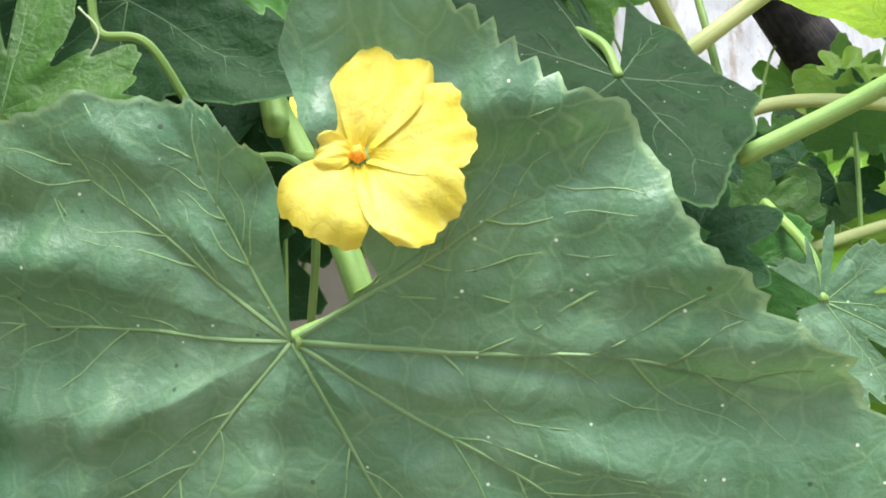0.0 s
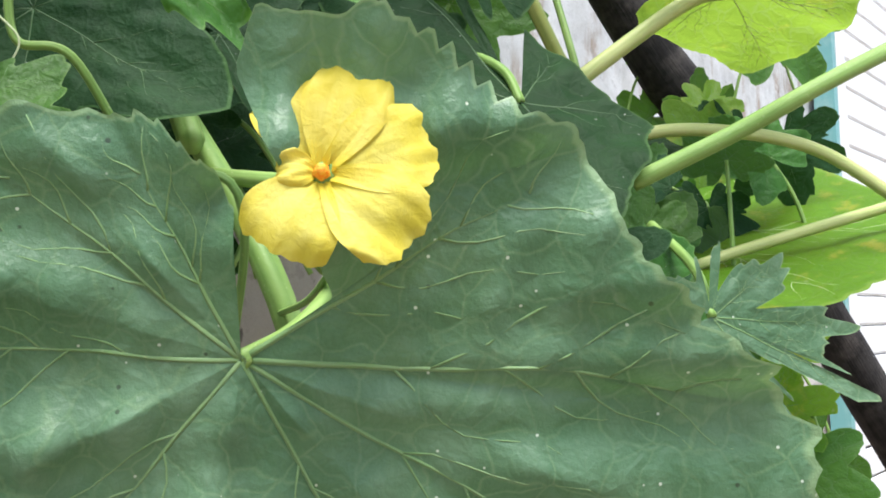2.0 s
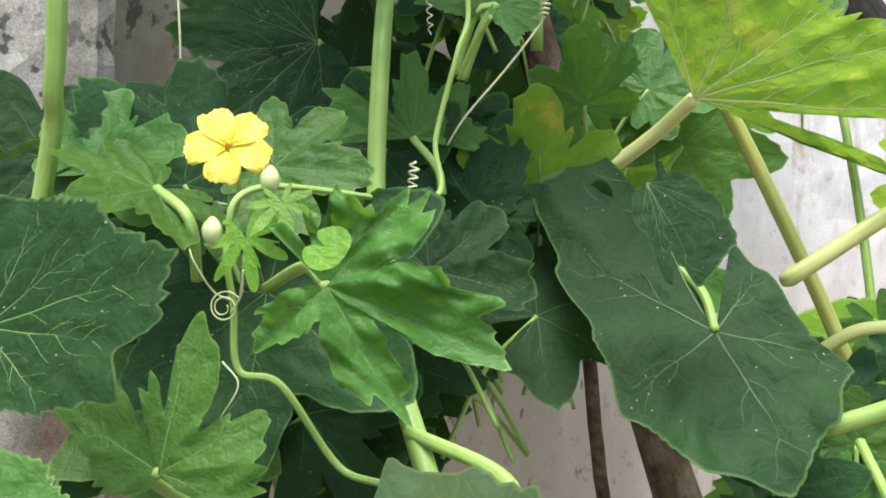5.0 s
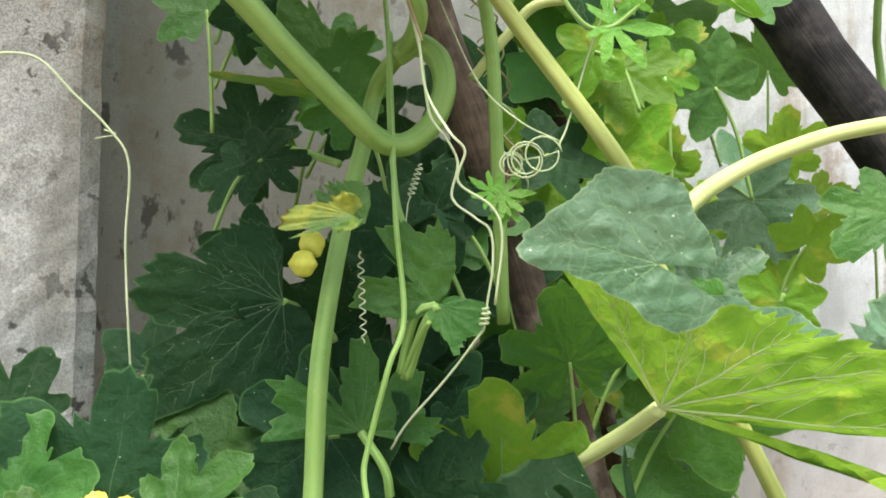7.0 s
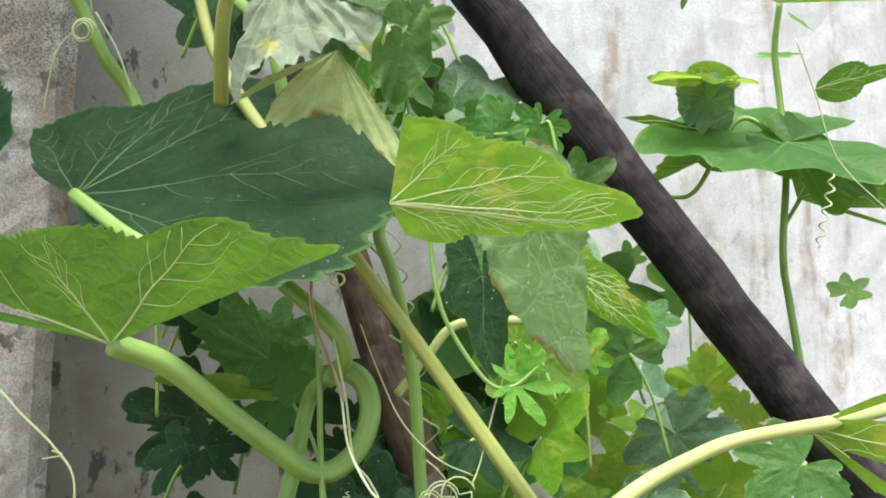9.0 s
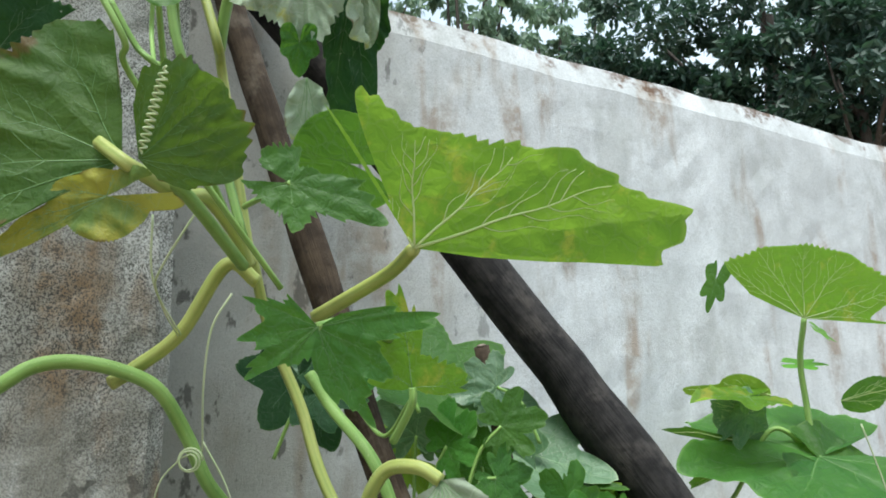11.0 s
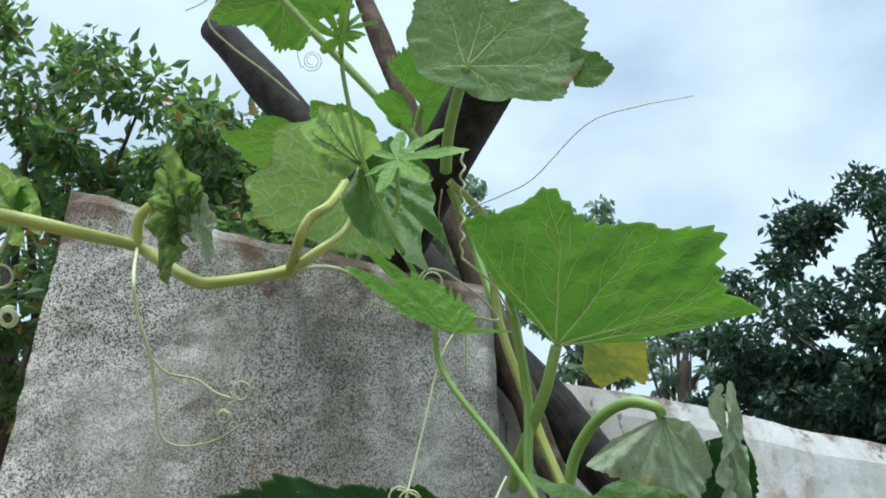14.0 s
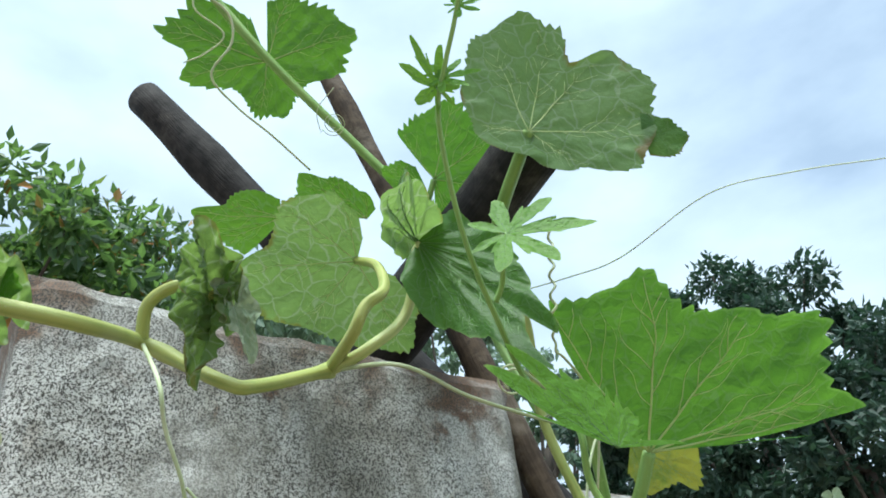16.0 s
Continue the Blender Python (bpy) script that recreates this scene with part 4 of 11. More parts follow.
flower(bitter, (0.0541, -0.0273, 0.8491), (-0.1850, -0.9558, 0.2283), (0, 0.1, 1), 0.0256, 3, [(22, 0.94, 0.44, 0.78), (-20, 1.10, 0.46, 0.74), (-71, 1.02, 0.54, 0.74), (-130, 1.03, 0.50, 0.70), (150, 0.82, 0.52, 0.66), (84, 0.40, 0.20, 0.30)], 0.50, 0.07, "open yellow flower with an orange centre", [(0.0646, 0.0178, 0.8373), (0.0594, 0.0512, 0.8231), (0.0505, 0.0848, 0.8178)])
leaf(bitter, "palm", (0.0084, 0.0289, 0.9360), (0.0436, 0.0287, 0.9182), (-0.07, -0.97, 0.23), LEAF_MID, label="blistered bright green lobed leaf", seed=12, stalk=[(-0.0054, 0.0540, 0.9423), (-0.0308, 0.0945, 0.9320)], seg=240, rings=26, wave=0.03, pucker=0.55, dip=0.03, teeth=0.9, grow=1.7300, ribs_at=[(-108, 0.39), (-28, 0.67), (7, 0.87), (78, 0.53), (161, 0.36)], lobes=[(-156, 0.10), (-141, 0.21), (-127, 0.35), (-108, 0.49), (-99, 0.37), (-83, 0.26), (-70, 0.17), (-61, 0.31), (-50, 0.53), (-36, 0.64), (-28, 0.77), (-19, 0.62), (-14, 0.42), (-6, 0.30), (-3, 0.66), (1, 0.84), (4, 1.00), (8, 0.99), (13, 0.84), (22, 0.87), (28, 0.69), (36, 0.56), (47, 0.45), (48, 0.34), (51, 0.49), (60, 0.64), (70, 0.66), (84, 0.60), (85, 0.45), (106, 0.47), (114, 0.50), (121, 0.25), (136, 0.40), (141, 0.14), (154, 0.40), (164, 0.42)], wide=1.0)
leaf(bitter, "round", (0.0119, 0.0086, 0.9497), (0.0190, 0.0055, 0.9466), (0.07, -0.93, 0.36), LEAF_YOUNG, seed=13)
leaf(gourd, "angular", (-0.0951, -0.0044, 0.9204), (-0.0272, -0.0208, 0.9423), (0.02, -0.92, 0.40), LEAF_DARK_SHADE, vein=VEIN_MID, thick=0.0055, branches=3, seed=14, stalk=[(-0.1288, 0.0363, 0.9063)], pucker=0.1, wave=0.02, dip=0.04, grow=1.0400, ribs_at=[(-48, 0.45), (-19, 0.66), (0, 0.92), (21, 0.72), (54, 0.53)], lobes=[(-103, 0.36), (-70, 0.42), (-51, 0.57), (-40, 0.70), (-35, 0.86), (-22, 0.74), (-18, 0.82), (-13, 0.94), (-5, 0.94), (2, 1.00), (12, 0.85), (20, 0.73), (34, 0.72), (53, 0.63), (70, 0.58), (94, 0.65)], wide=1.0)
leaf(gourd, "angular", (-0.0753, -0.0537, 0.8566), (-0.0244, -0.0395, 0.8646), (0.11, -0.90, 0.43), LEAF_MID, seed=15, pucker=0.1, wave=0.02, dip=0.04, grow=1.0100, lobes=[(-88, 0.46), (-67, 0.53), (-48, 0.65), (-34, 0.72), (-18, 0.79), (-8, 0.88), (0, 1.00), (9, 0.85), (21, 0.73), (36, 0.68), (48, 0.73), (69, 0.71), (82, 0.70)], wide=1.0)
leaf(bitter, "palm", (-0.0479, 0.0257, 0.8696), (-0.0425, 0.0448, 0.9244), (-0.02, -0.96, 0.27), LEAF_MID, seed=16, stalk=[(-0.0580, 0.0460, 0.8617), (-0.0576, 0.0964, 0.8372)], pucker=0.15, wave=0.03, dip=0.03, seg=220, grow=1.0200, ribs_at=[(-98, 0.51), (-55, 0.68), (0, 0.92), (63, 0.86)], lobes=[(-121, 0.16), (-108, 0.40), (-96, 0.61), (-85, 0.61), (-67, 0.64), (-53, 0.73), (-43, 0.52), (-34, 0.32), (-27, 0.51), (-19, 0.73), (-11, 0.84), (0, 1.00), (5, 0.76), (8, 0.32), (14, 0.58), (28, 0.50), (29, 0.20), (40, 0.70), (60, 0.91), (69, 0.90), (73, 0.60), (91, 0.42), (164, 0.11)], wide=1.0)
# coloured dark for the deep shade this leaf hangs in
leaf(gourd, "lobed", (-0.0343, 0.1086, 0.9299), (0.0358, 0.0816, 0.8904), (-0.12, -0.94, 0.31), LEAF_DARK_SHADE, label="leaf with an eaten hole, colour darkened for shade", seed=17, wide=1.15, pucker=0.15, wave=0.04)
leaf(gourd, "kidney", (0.1680, 0.1620, 0.9160), (0.1517, 0.1189, 0.8559), (-0.22, -0.96, 0.18), LEAF_DARK_SHADE, label="dark green lobed leaf in shade", seed=18, stalk=[(0.1638, 0.1732, 0.9334), (0.1527, 0.1939, 0.9485)], teeth=0.3, branches=2, wave=0.05, pucker=0.15, seg=220, dip=0.1, grow=1.9100, lobes=[(-159, 0.54), (-157, 0.88), (-153, 0.32), (-143, 1.00), (-126, 0.91), (-108, 0.61), (-75, 0.40), (-33, 0.44), (4, 0.52), (28, 0.59), (54, 0.48), (80, 0.43), (96, 0.29), (154, 0.30), (179, 0.36)], wide=1.0)
leaf(gourd, "round", (0.1286, 0.1214, 0.9823), (0.1501, 0.1118, 0.9378), (0.17, -0.95, 0.27), LEAF_DARK_SHADE, seed=19, teeth=0.4, branches=2, pucker=0.1, wave=0.04, dip=0.04, grow=1.0100, lobes=[(-74, 0.19), (-28, 0.45), (-12, 0.94), (-5, 0.59), (0, 1.00), (31, 0.90), (50, 0.70), (67, 0.48), (95, 0.25)], wide=1.0)
leaf(bitter, "palm", (0.2442, 0.1310, 0.8147), (0.2923, 0.1218, 0.7847), (-0.32, -0.93, 0.17), LEAF_BLUE, label="dull blue-green palmate leaf", seed=20, stalk=[(0.2466, 0.1492, 0.8371), (0.2450, 0.1888, 0.8622)], pucker=0.12, seg=240, dip=0.03, grow=1.4800, ribs_at=[(-22, 0.69), (4, 0.95), (24, 0.76), (63, 0.48), (105, 0.36), (179, 0.23)], lobes=[(-130, 0.14), (-91, 0.19), (-70, 0.22), (-47, 0.53), (-32, 0.51), (-22, 0.75), (-19, 0.45), (-16, 0.61), (-13, 0.26), (-4, 0.43), (-1, 0.68), (-1, 0.89), (5, 1.00), (7, 0.32), (7, 0.80), (12, 0.66), (18, 0.58), (24, 0.79), (35, 0.61), (41, 0.24), (51, 0.43), (66, 0.51), (88, 0.34), (105, 0.14), (113, 0.41), (130, 0.07), (134, 0.32), (146, 0.20), (167, 0.30), (178, 0.30)], wide=1.0)
leaf(gourd, "round", (0.2974, 0.1924, 0.9896), (0.3562, 0.1655, 0.9732), (0.05, 0.45, 0.89), LEAF_LIME, label="lime green leaf lit from above", seed=21, stalk=[(0.2771, 0.2055, 0.9852), (0.2201, 0.2156, 0.9440), (0.2239, 0.2307, 0.9445)], vein=VEIN_LIGHT, wide=0.9, wave=0.05, grow=0.9, stalk_r=0.0042, stalk_mat=STALK_PALE)
leaf(gourd, "round", (0.3095, 0.2792, 0.8679), (0.4040, 0.3244, 0.9160), (0.05, -0.20, 0.95), LEAF_LIME, seed=22, wide=1.2, vein=VEIN_LIGHT)
tube("stem", [(0.2125, 0.1400, 0.8757), (0.2546, 0.1230, 0.8964), (0.2928, 0.1065, 0.9179), (0.3598, 0.1058, 0.9502)], 0.0042, 0.0038, STALK, gourd, "hairy green leaf stalk", steps=10, rib=0.06)
tube("stem", [(0.2371, 0.2362, 0.9006), (0.2593, 0.2222, 0.9161), (0.2995, 0.2068, 0.9161), (0.3469, 0.1912, 0.9035), (0.3895, 0.1677, 0.8661)], 0.0037, 0.0035, STALK_PALE, gourd, "pale leaf stalk", steps=10, rib=0.06)
tube("stem", [(0.2736, 0.2353, 0.8375), (0.3112, 0.2194, 0.8507), (0.3530, 0.2030, 0.8635), (0.4107, 0.1944, 0.8792)], 0.0033, 0.0032, STALK_PALE, gourd, steps=10, rib=0.06)
tube("stem", [(0.0300, 0.2200, 0.0000), (0.0200, 0.2000, 0.5000), (0.0300, 0.1200, 0.7500), (0.0380, 0.0548, 0.8509), (0.0082, 0.0650, 0.8656), (-0.0131, 0.0548, 0.8976), (-0.0295, 0.0549, 0.9026), (-0.0322, 0.0546, 0.9265), (-0.0349, 0.0542, 0.9503), (-0.0255, 0.0637, 0.9721), (0.0319, 0.1515, 0.9745), (0.0314, 0.1718, 1.0060), (0.0408, 0.1734, 1.0488), (0.0449, 0.1833, 1.0729), (0.0372, 0.1907, 1.1212), (0.0274, 0.2072, 1.1960), (0.0149, 0.2339, 1.2477)], 0.0015, 0.0013, STALK, bitter, "thin twining stem", steps=10, rib=0.06)
bud_v, bud_f, bud_u = blob((0, 0, 0), 0.0036, 0.0036, 0.0046, 10, 14, 0.04, 2, 0.2)
part("bud", bud_v, bud_f, BUD, bitter, "round green-white flower bud", bud_u, at=Matrix.Translation(Vector((-0.0166, 0.0436, 0.9736)) - bitter.location))
part("bud", bud_v, bud_f, BUD, bitter, "round green-white flower bud", bud_u, at=Matrix.Translation(Vector((-0.0344, 0.0342, 0.9541)) - bitter.location))
leaf(bitter, "cut", (-0.0109, 0.0386, 0.9654), (-0.0067, 0.0338, 0.9543), (0.17, -0.95, 0.27), LEAF_YOUNG, seed=23, grow=1.3)
leaf(bitter, "cut", (-0.0252, 0.0441, 0.9523), (-0.0195, 0.0393, 0.9340), (-0.20, -0.92, 0.35), LEAF_YOUNG, seed=24, grow=1.1)
tendril(bitter, [spline([(-0.0334, 0.0546, 0.9286), (-0.0387, 0.0496, 0.9324), (-0.0440, 0.0445, 0.9424), (-0.0462, 0.0444, 0.9476)], 8)], 0.0007, 0.0004, TENDRIL)
tendril(bitter, [spline([(-0.0299, 0.0446, 0.9247), (-0.0247, 0.0394, 0.9318), (-0.0228, 0.0342, 0.9406)], 8), curl((-0.0320, 0.0446, 0.9268), (1.00, -0.01, 0.02), (-0.02, -0.02, 1.00), 0.006, 0.002, 2.0, (-0.000, -0.004, -0.000), 0.5)], 0.0007, 0.0004, TENDRIL)
tendril(bitter, [spline([(-0.0326, 0.0449, 0.9067), (-0.0265, 0.0450, 0.8984), (-0.0332, 0.0453, 0.8855)], 8)], 0.0007, 0.0004, TENDRIL)
flower(bitter, (-0.0437, 0.0784, 0.9896), (0.1727, -0.8935, 0.4146), (0, 0, 1), 0.0175, 5, [(28, 1.0, 0.46, 0.84), (-42, 0.98, 0.46, 0.84), (-110, 0.95, 0.46, 0.84), (172, 0.92, 0.46, 0.84), (98, 0.95, 0.46, 0.84)], 0.35, 0.06, "small open yellow flower", [(-0.0420, 0.0895, 0.9688), (-0.0588, 0.1071, 0.9506)])
leaf(bitter, "palm", (-0.0820, 0.1010, 0.9730), (-0.0968, 0.0557, 0.9625), (0.12, -0.88, 0.45), LEAF_MID, label="fresh green palmate leaf under the flower", seed=25, stalk=[(-0.0617, 0.0864, 0.9594), (-0.0610, 0.0966, 0.9344)], pucker=0.2, wave=0.05, seg=200)
leaf(bitter, "palm", (-0.0366, 0.1208, 0.9853), (0.0090, 0.1177, 0.9826), (0.12, -0.88, 0.45), LEAF_MID, seed=26, pucker=0.2, wave=0.05)
leaf(bitter, "palm", (-0.1263, 0.1272, 0.9804), (-0.0805, 0.1343, 1.0019), (0.12, -0.85, 0.52), LEAF_MID, seed=27, pucker=0.2, wide=1.1)
leaf(gourd, "lobed", (-0.0983, 0.0504, 0.9399), (-0.0742, 0.0541, 0.9508), (0.12, -0.85, 0.52), LEAF_DARK_SHADE, seed=28, pucker=0.2, grow=1.1)
# sits behind a brighter leaf; its colour is darkened to stand for shade
leaf(bitter, "palm", (0.0310, 0.1614, 0.9405), (0.0865, 0.1699, 0.9303), (0.12, -0.88, 0.45), LEAF_DARK_SHADE, seed=29, pucker=0.2, wide=1.0)
leaf(gourd, "lobed", (-0.0503, 0.2655, 1.0745), (-0.1347, 0.2417, 1.0737), (0.27, -0.96, 0.08), LEAF_DARK_SHADE, label="large dark green lobed leaf in shade", seed=30, stalk=[(-0.0415, 0.2970, 1.0650), (-0.0142, 0.2522, 1.0553)], wave=0.03, pucker=0.12, seg=240, dip=0.03, teeth=0.7, grow=1.154, lobes=[(-88, 0.31), (-74, 0.47), (-63, 0.53), (-47, 0.55), (-27, 0.58), (-25, 0.49), (-24, 0.69), (-17, 0.79), (0, 0.87), (10, 0.74), (17, 0.57), (22, 0.84), (30, 0.86), (43, 1.00), (53, 0.72), (60, 0.59), (81, 0.65), (92, 0.48), (112, 0.41), (163, 0.14)], wide=1.0)
leaf(bitter, "palm", (0.0146, 0.2166, 1.0113), (0.0110, 0.2225, 1.0614), (0.22, -0.97, 0.13), LEAF_MID, label="deep green palmate leaf with toothed lobes", seed=31, stalk=[(0.0289, 0.2122, 0.9946), (0.0320, 0.2133, 0.9805)], pucker=0.16, seg=260, dip=0.03, teeth=0.8, grow=1.049, lobes=[(-103, 0.66), (-86, 0.76), (-68, 0.62), (-44, 0.84), (-37, 0.71), (-23, 0.50), (-10, 0.78), (-3, 0.95), (5, 0.89), (12, 0.65), (38, 0.30), (39, 0.70), (47, 0.38), (52, 0.89), (61, 1.00), (75, 0.81), (95, 0.95)], wide=1.0)
leaf(bitter, "lobed", (0.0577, 0.1942, 1.0784), (0.0182, 0.1861, 1.0853), (0.22, -0.97, 0.13), LEAF_MID, seed=32, stalk=[(0.0475, 0.1942, 1.0726), (0.0388, 0.2031, 1.0441)], pucker=0.18, wave=0.04, dip=0.03, seg=220, ribs_at=[(0, 0.95), (-45, 0.7), (45, 0.3), (80, 0.9), (115, 0.8)], grow=1.138, lobes=[(-124, 0.15), (-115, 0.24), (-105, 0.45), (-92, 0.73), (-79, 0.85), (-66, 0.76), (-57, 0.95), (-40, 1.00), (-35, 0.53), (-33, 0.84), (-32, 0.33), (-16, 0.60), (-9, 0.82), (3, 0.85), (12, 0.88), (19, 0.62), (36, 0.38), (52, 0.18), (105, 0.19)], wide=1.0)
leaf(bitter, "lobed", (0.0594, 0.1905, 1.0782), (0.0703, 0.1861, 1.0546), (0.21, -0.94, 0.27), LEAF_MID, seed=33, stalk=[(0.0516, 0.1953, 1.0673), (0.0416, 0.2038, 1.0414)], pucker=0.18, dip=0.03, grow=0.986, lobes=[(-99, 0.11), (-62, 0.28), (-19, 0.48), (-6, 0.68), (-2, 1.00), (20, 0.80), (40, 0.98), (54, 0.80), (68, 0.91), (90, 0.45), (115, 0.23)], wide=1.0)
leaf(bitter, "palm", (0.0255, 0.1615, 1.1187), (-0.0059, 0.1524, 1.1128), (0.22, -0.94, 0.28), LEAF_SICK, label="yellowed crumpled end of a leaf", seed=34, pucker=0.8, wave=0.16, dip=0.03, grow=1.024, lobes=[(-150, 0.19), (-37, 0.36), (-28, 0.59), (-18, 0.84), (-10, 0.90), (0, 1.00), (6, 0.89), (11, 0.57), (16, 0.84), (19, 0.34), (133, 0.20)], wide=1.0)
leaf(bitter, "lobed", (0.0301, 0.1659, 1.1156), (0.0050, 0.1649, 1.1319), (0.22, -0.94, 0.28), LEAF_MID, seed=134, pucker=0.2, wave=0.05, dip=0.03, grow=0.984, lobes=[(-69, 0.31), (-57, 0.59), (-44, 0.72), (-28, 0.77), (-7, 0.94), (-6, 0.72), (2, 1.00), (11, 0.84), (20, 0.69), (39, 0.52), (68, 0.23)], wide=1.0)
yv, yf, yu = blob((0, 0, 0), 0.0070, 0.0035, 0.0066, 12, 14, 0.16, 3)
part("wilted_flower", yv, yf, PETAL_OLD, bitter, "wilted yellow flower hanging down", yu, at=Matrix.Translation(Vector((-0.0071, 0.1860, 1.0964)) - bitter.location))
part("wilted_flower", yv, yf, PETAL_OLD, bitter, "wilted yellow flower hanging down", yu, at=Matrix.Translation(Vector((-0.0060, 0.1939, 1.1062)) - bitter.location) @ Matrix.Rotation(0.9, 4, "Y"))
leaf(bitter, "palm", (-0.1084, 0.3507, 1.1780), (-0.1625, 0.3378, 1.1919), (0.21, -0.94, 0.27), LEAF_DARK_SHADE, seed=35, stalk=[(-0.0762, 0.3378, 1.1723), (-0.0334, 0.3069, 1.1593)], wide=1.0, pucker=0.15)
leaf(bitter, "palm", (-0.1088, 0.3304, 1.1620), (-0.1235, 0.3175, 1.1291), (-0.07, -1.00, 0.07), LEAF_DARK_SHADE, seed=36, wide=0.7)
leaf(bitter, "palm", (-0.0384, 0.3053, 1.2190), (-0.0844, 0.2931, 1.2416), (0.13, -0.96, 0.23), LEAF_MID, seed=37, pucker=0.15, dip=0.04, wave=0.03, grow=1.3500, lobes=[(-120, 0.30), (-104, 0.47), (-54, 0.36), (-43, 0.62), (-32, 0.83), (-11, 0.68), (-7, 1.00), (12, 0.68), (35, 0.45), (79, 0.24), (143, 0.18)], wide=1.0)
leaf(bitter, "wedge", (-0.0512, 0.2827, 1.2012), (-0.0980, 0.2610, 1.2059), (0.09, -0.45, 0.89), LEAF_LIME, seed=38, wide=0.5, pucker=0.1)
leaf(bitter, "lobed", (-0.0114, 0.2492, 1.2092), (0.0021, 0.2520, 1.2237), (0.20, -0.91, 0.35), LEAF_MID, seed=39, grow=1.2)
leaf(gourd, "kidney", (-0.0336, 0.0951, 1.2203), (0.0520, 0.0490, 1.2627), (-0.21, 0.88, 0.42), LEAF_MID, label="broad leaf seen from its paler underside", seed=40, stalk=[(-0.0168, 0.1152, 1.2114), (-0.0011, 0.1459, 1.1902), (0.0178, 0.1775, 1.1674), (0.0262, 0.1955, 1.1578), (0.0370, 0.2083, 1.1581), (0.0483, 0.2155, 1.1700), (0.0528, 0.2206, 1.1886), (0.0481, 0.2237, 1.2043), (0.0363, 0.2256, 1.2117), (0.0252, 0.2284, 1.2073)], vein=VEIN_LIGHT, wave=0.02, dip=0.03, pucker=0.06, stalk_r=0.0055, stalk_mat=STALK, seg=200, grow=1.3900, ribs_at=[(-120, 0.55), (-71, 0.36), (-7, 0.57)], lobes=[(-136, 0.69), (-131, 1.00), (-130, 0.36), (-128, 0.16), (-119, 0.85), (-85, 0.42), (-29, 0.42), (0, 0.72), (12, 0.88)], wide=1.0)
leaf(gourd, "kidney", (0.0999, 0.0693, 1.2750), (0.1854, 0.0796, 1.2707), (-0.21, 0.88, 0.42), LEAF_LIME, label="rim of a broad leaf overhead", seed=41, vein=VEIN_LIGHT, wave=0.02, dip=0.02, pucker=0.06, grow=1.1700, lobes=[(-82, 0.36), (-44, 0.43), (-12, 0.71), (-3, 0.96), (0, 1.00), (3, 0.88), (10, 0.55), (20, 0.33), (63, 0.15)], wide=1.0)
leaf(gourd, "kidney", (0.1630, 0.2065, 1.0339), (0.2168, 0.1821, 1.0698), (-0.32, 0.91, 0.26), LEAF_LIME, label="large lime green leaf seen from below, rim folded over", teeth=2.0, seed=42, stalk=[(0.1450, 0.2284, 1.0165), (0.1192, 0.2433, 0.9979), (0.0854, 0.2564, 0.9809)], vein=VEIN_LIGHT, wave=0.03, pucker=0.15, seg=240, rings=18, dip=0.05, stalk_r=0.004, stalk_mat=STALK_PALE, grow=1.9100, lobes=[(-82, 0.66), (-72, 0.59), (-38, 0.47), (-3, 0.58), (21, 0.80), (41, 1.00), (50, 0.18), (60, 1.00), (62, 0.49)], wide=1.0)
leaf(gourd, "wedge", (0.1606, 0.1488, 1.0999), (0.1040, 0.1391, 1.1029), (0.17, -0.98, 0.04), LEAF_BLUE, label="folded rim of a leaf, bluish upper side", seed=43, teeth=0.6, wave=0.03, pucker=0.10, dip=0.02, seg=220, rings=16, ribs_at=[(-50, 0.5), (-10, 0.8), (12, 0.9), (40, 0.7)], grow=1.0, lobes=[(-179, 0.41), (-128, 0.43), (-97, 0.63), (-78, 0.68), (-58, 0.78), (-36, 0.76), (-18, 0.86), (-7, 0.97), (0, 1.00), (7, 0.85), (9, 0.63), (24, 0.44), (59, 0.34), (93, 0.44), (110, 0.51), (131, 0.53), (153, 0.53)], wide=1.0)
leaf(gourd, "round", (0.1874, 0.2029, 1.0675), (0.2563, 0.2410, 1.0486), (0.20, -0.90, 0.40), LEAF_BLUE, seed=44, pucker=0.12, wave=0.03, dip=0.05, grow=1.0800, lobes=[(-39, 0.25), (-22, 0.68), (-11, 1.00), (2, 0.96), (14, 0.84), (23, 0.65), (48, 0.33), (106, 0.23)], wide=1.0)
leaf(gourd, "round", (0.3121, 0.2971, 1.0196), (0.2662, 0.2729, 1.0709), (0.20, -0.90, 0.40), LEAF_BLUE, label="blistered blue-green leaf", teeth=2.0, seed=45, pucker=0.3, wave=0.03, dip=0.04, seg=200, grow=1.2200, lobes=[(-120, 0.78), (-88, 1.00), (-54, 0.93), (-25, 0.90), (-8, 0.93), (8, 0.91), (17, 0.50)], wide=1.0)
tube("stem", [(0.1567, 0.2187, 1.1069), (0.1644, 0.2202, 1.1180), (0.1804, 0.2338, 1.1356), (0.2026, 0.2488, 1.1512), (0.2259, 0.2642, 1.1626), (0.2558, 0.2811, 1.1737), (0.3125, 0.2942, 1.1845), (0.3487, 0.3226, 1.1914)], 0.0046, 0.004, STALK_PALE, gourd, "pale arching leaf stalk", steps=12, rib=0.06)
leaf(gourd, "round", (0.2945, 0.2955, 1.1810), (0.3409, 0.2927, 1.1639), (-0.21, 0.86, 0.46), LEAF_LIME, seed=46, vein=VEIN_LIGHT, dip=0.04, wave=0.03, grow=1.8800, lobes=[(-48, 0.45), (-45, 0.87), (-38, 0.20), (-10, 0.98), (16, 0.23), (17, 1.00), (26, 0.58)], wide=1.0)
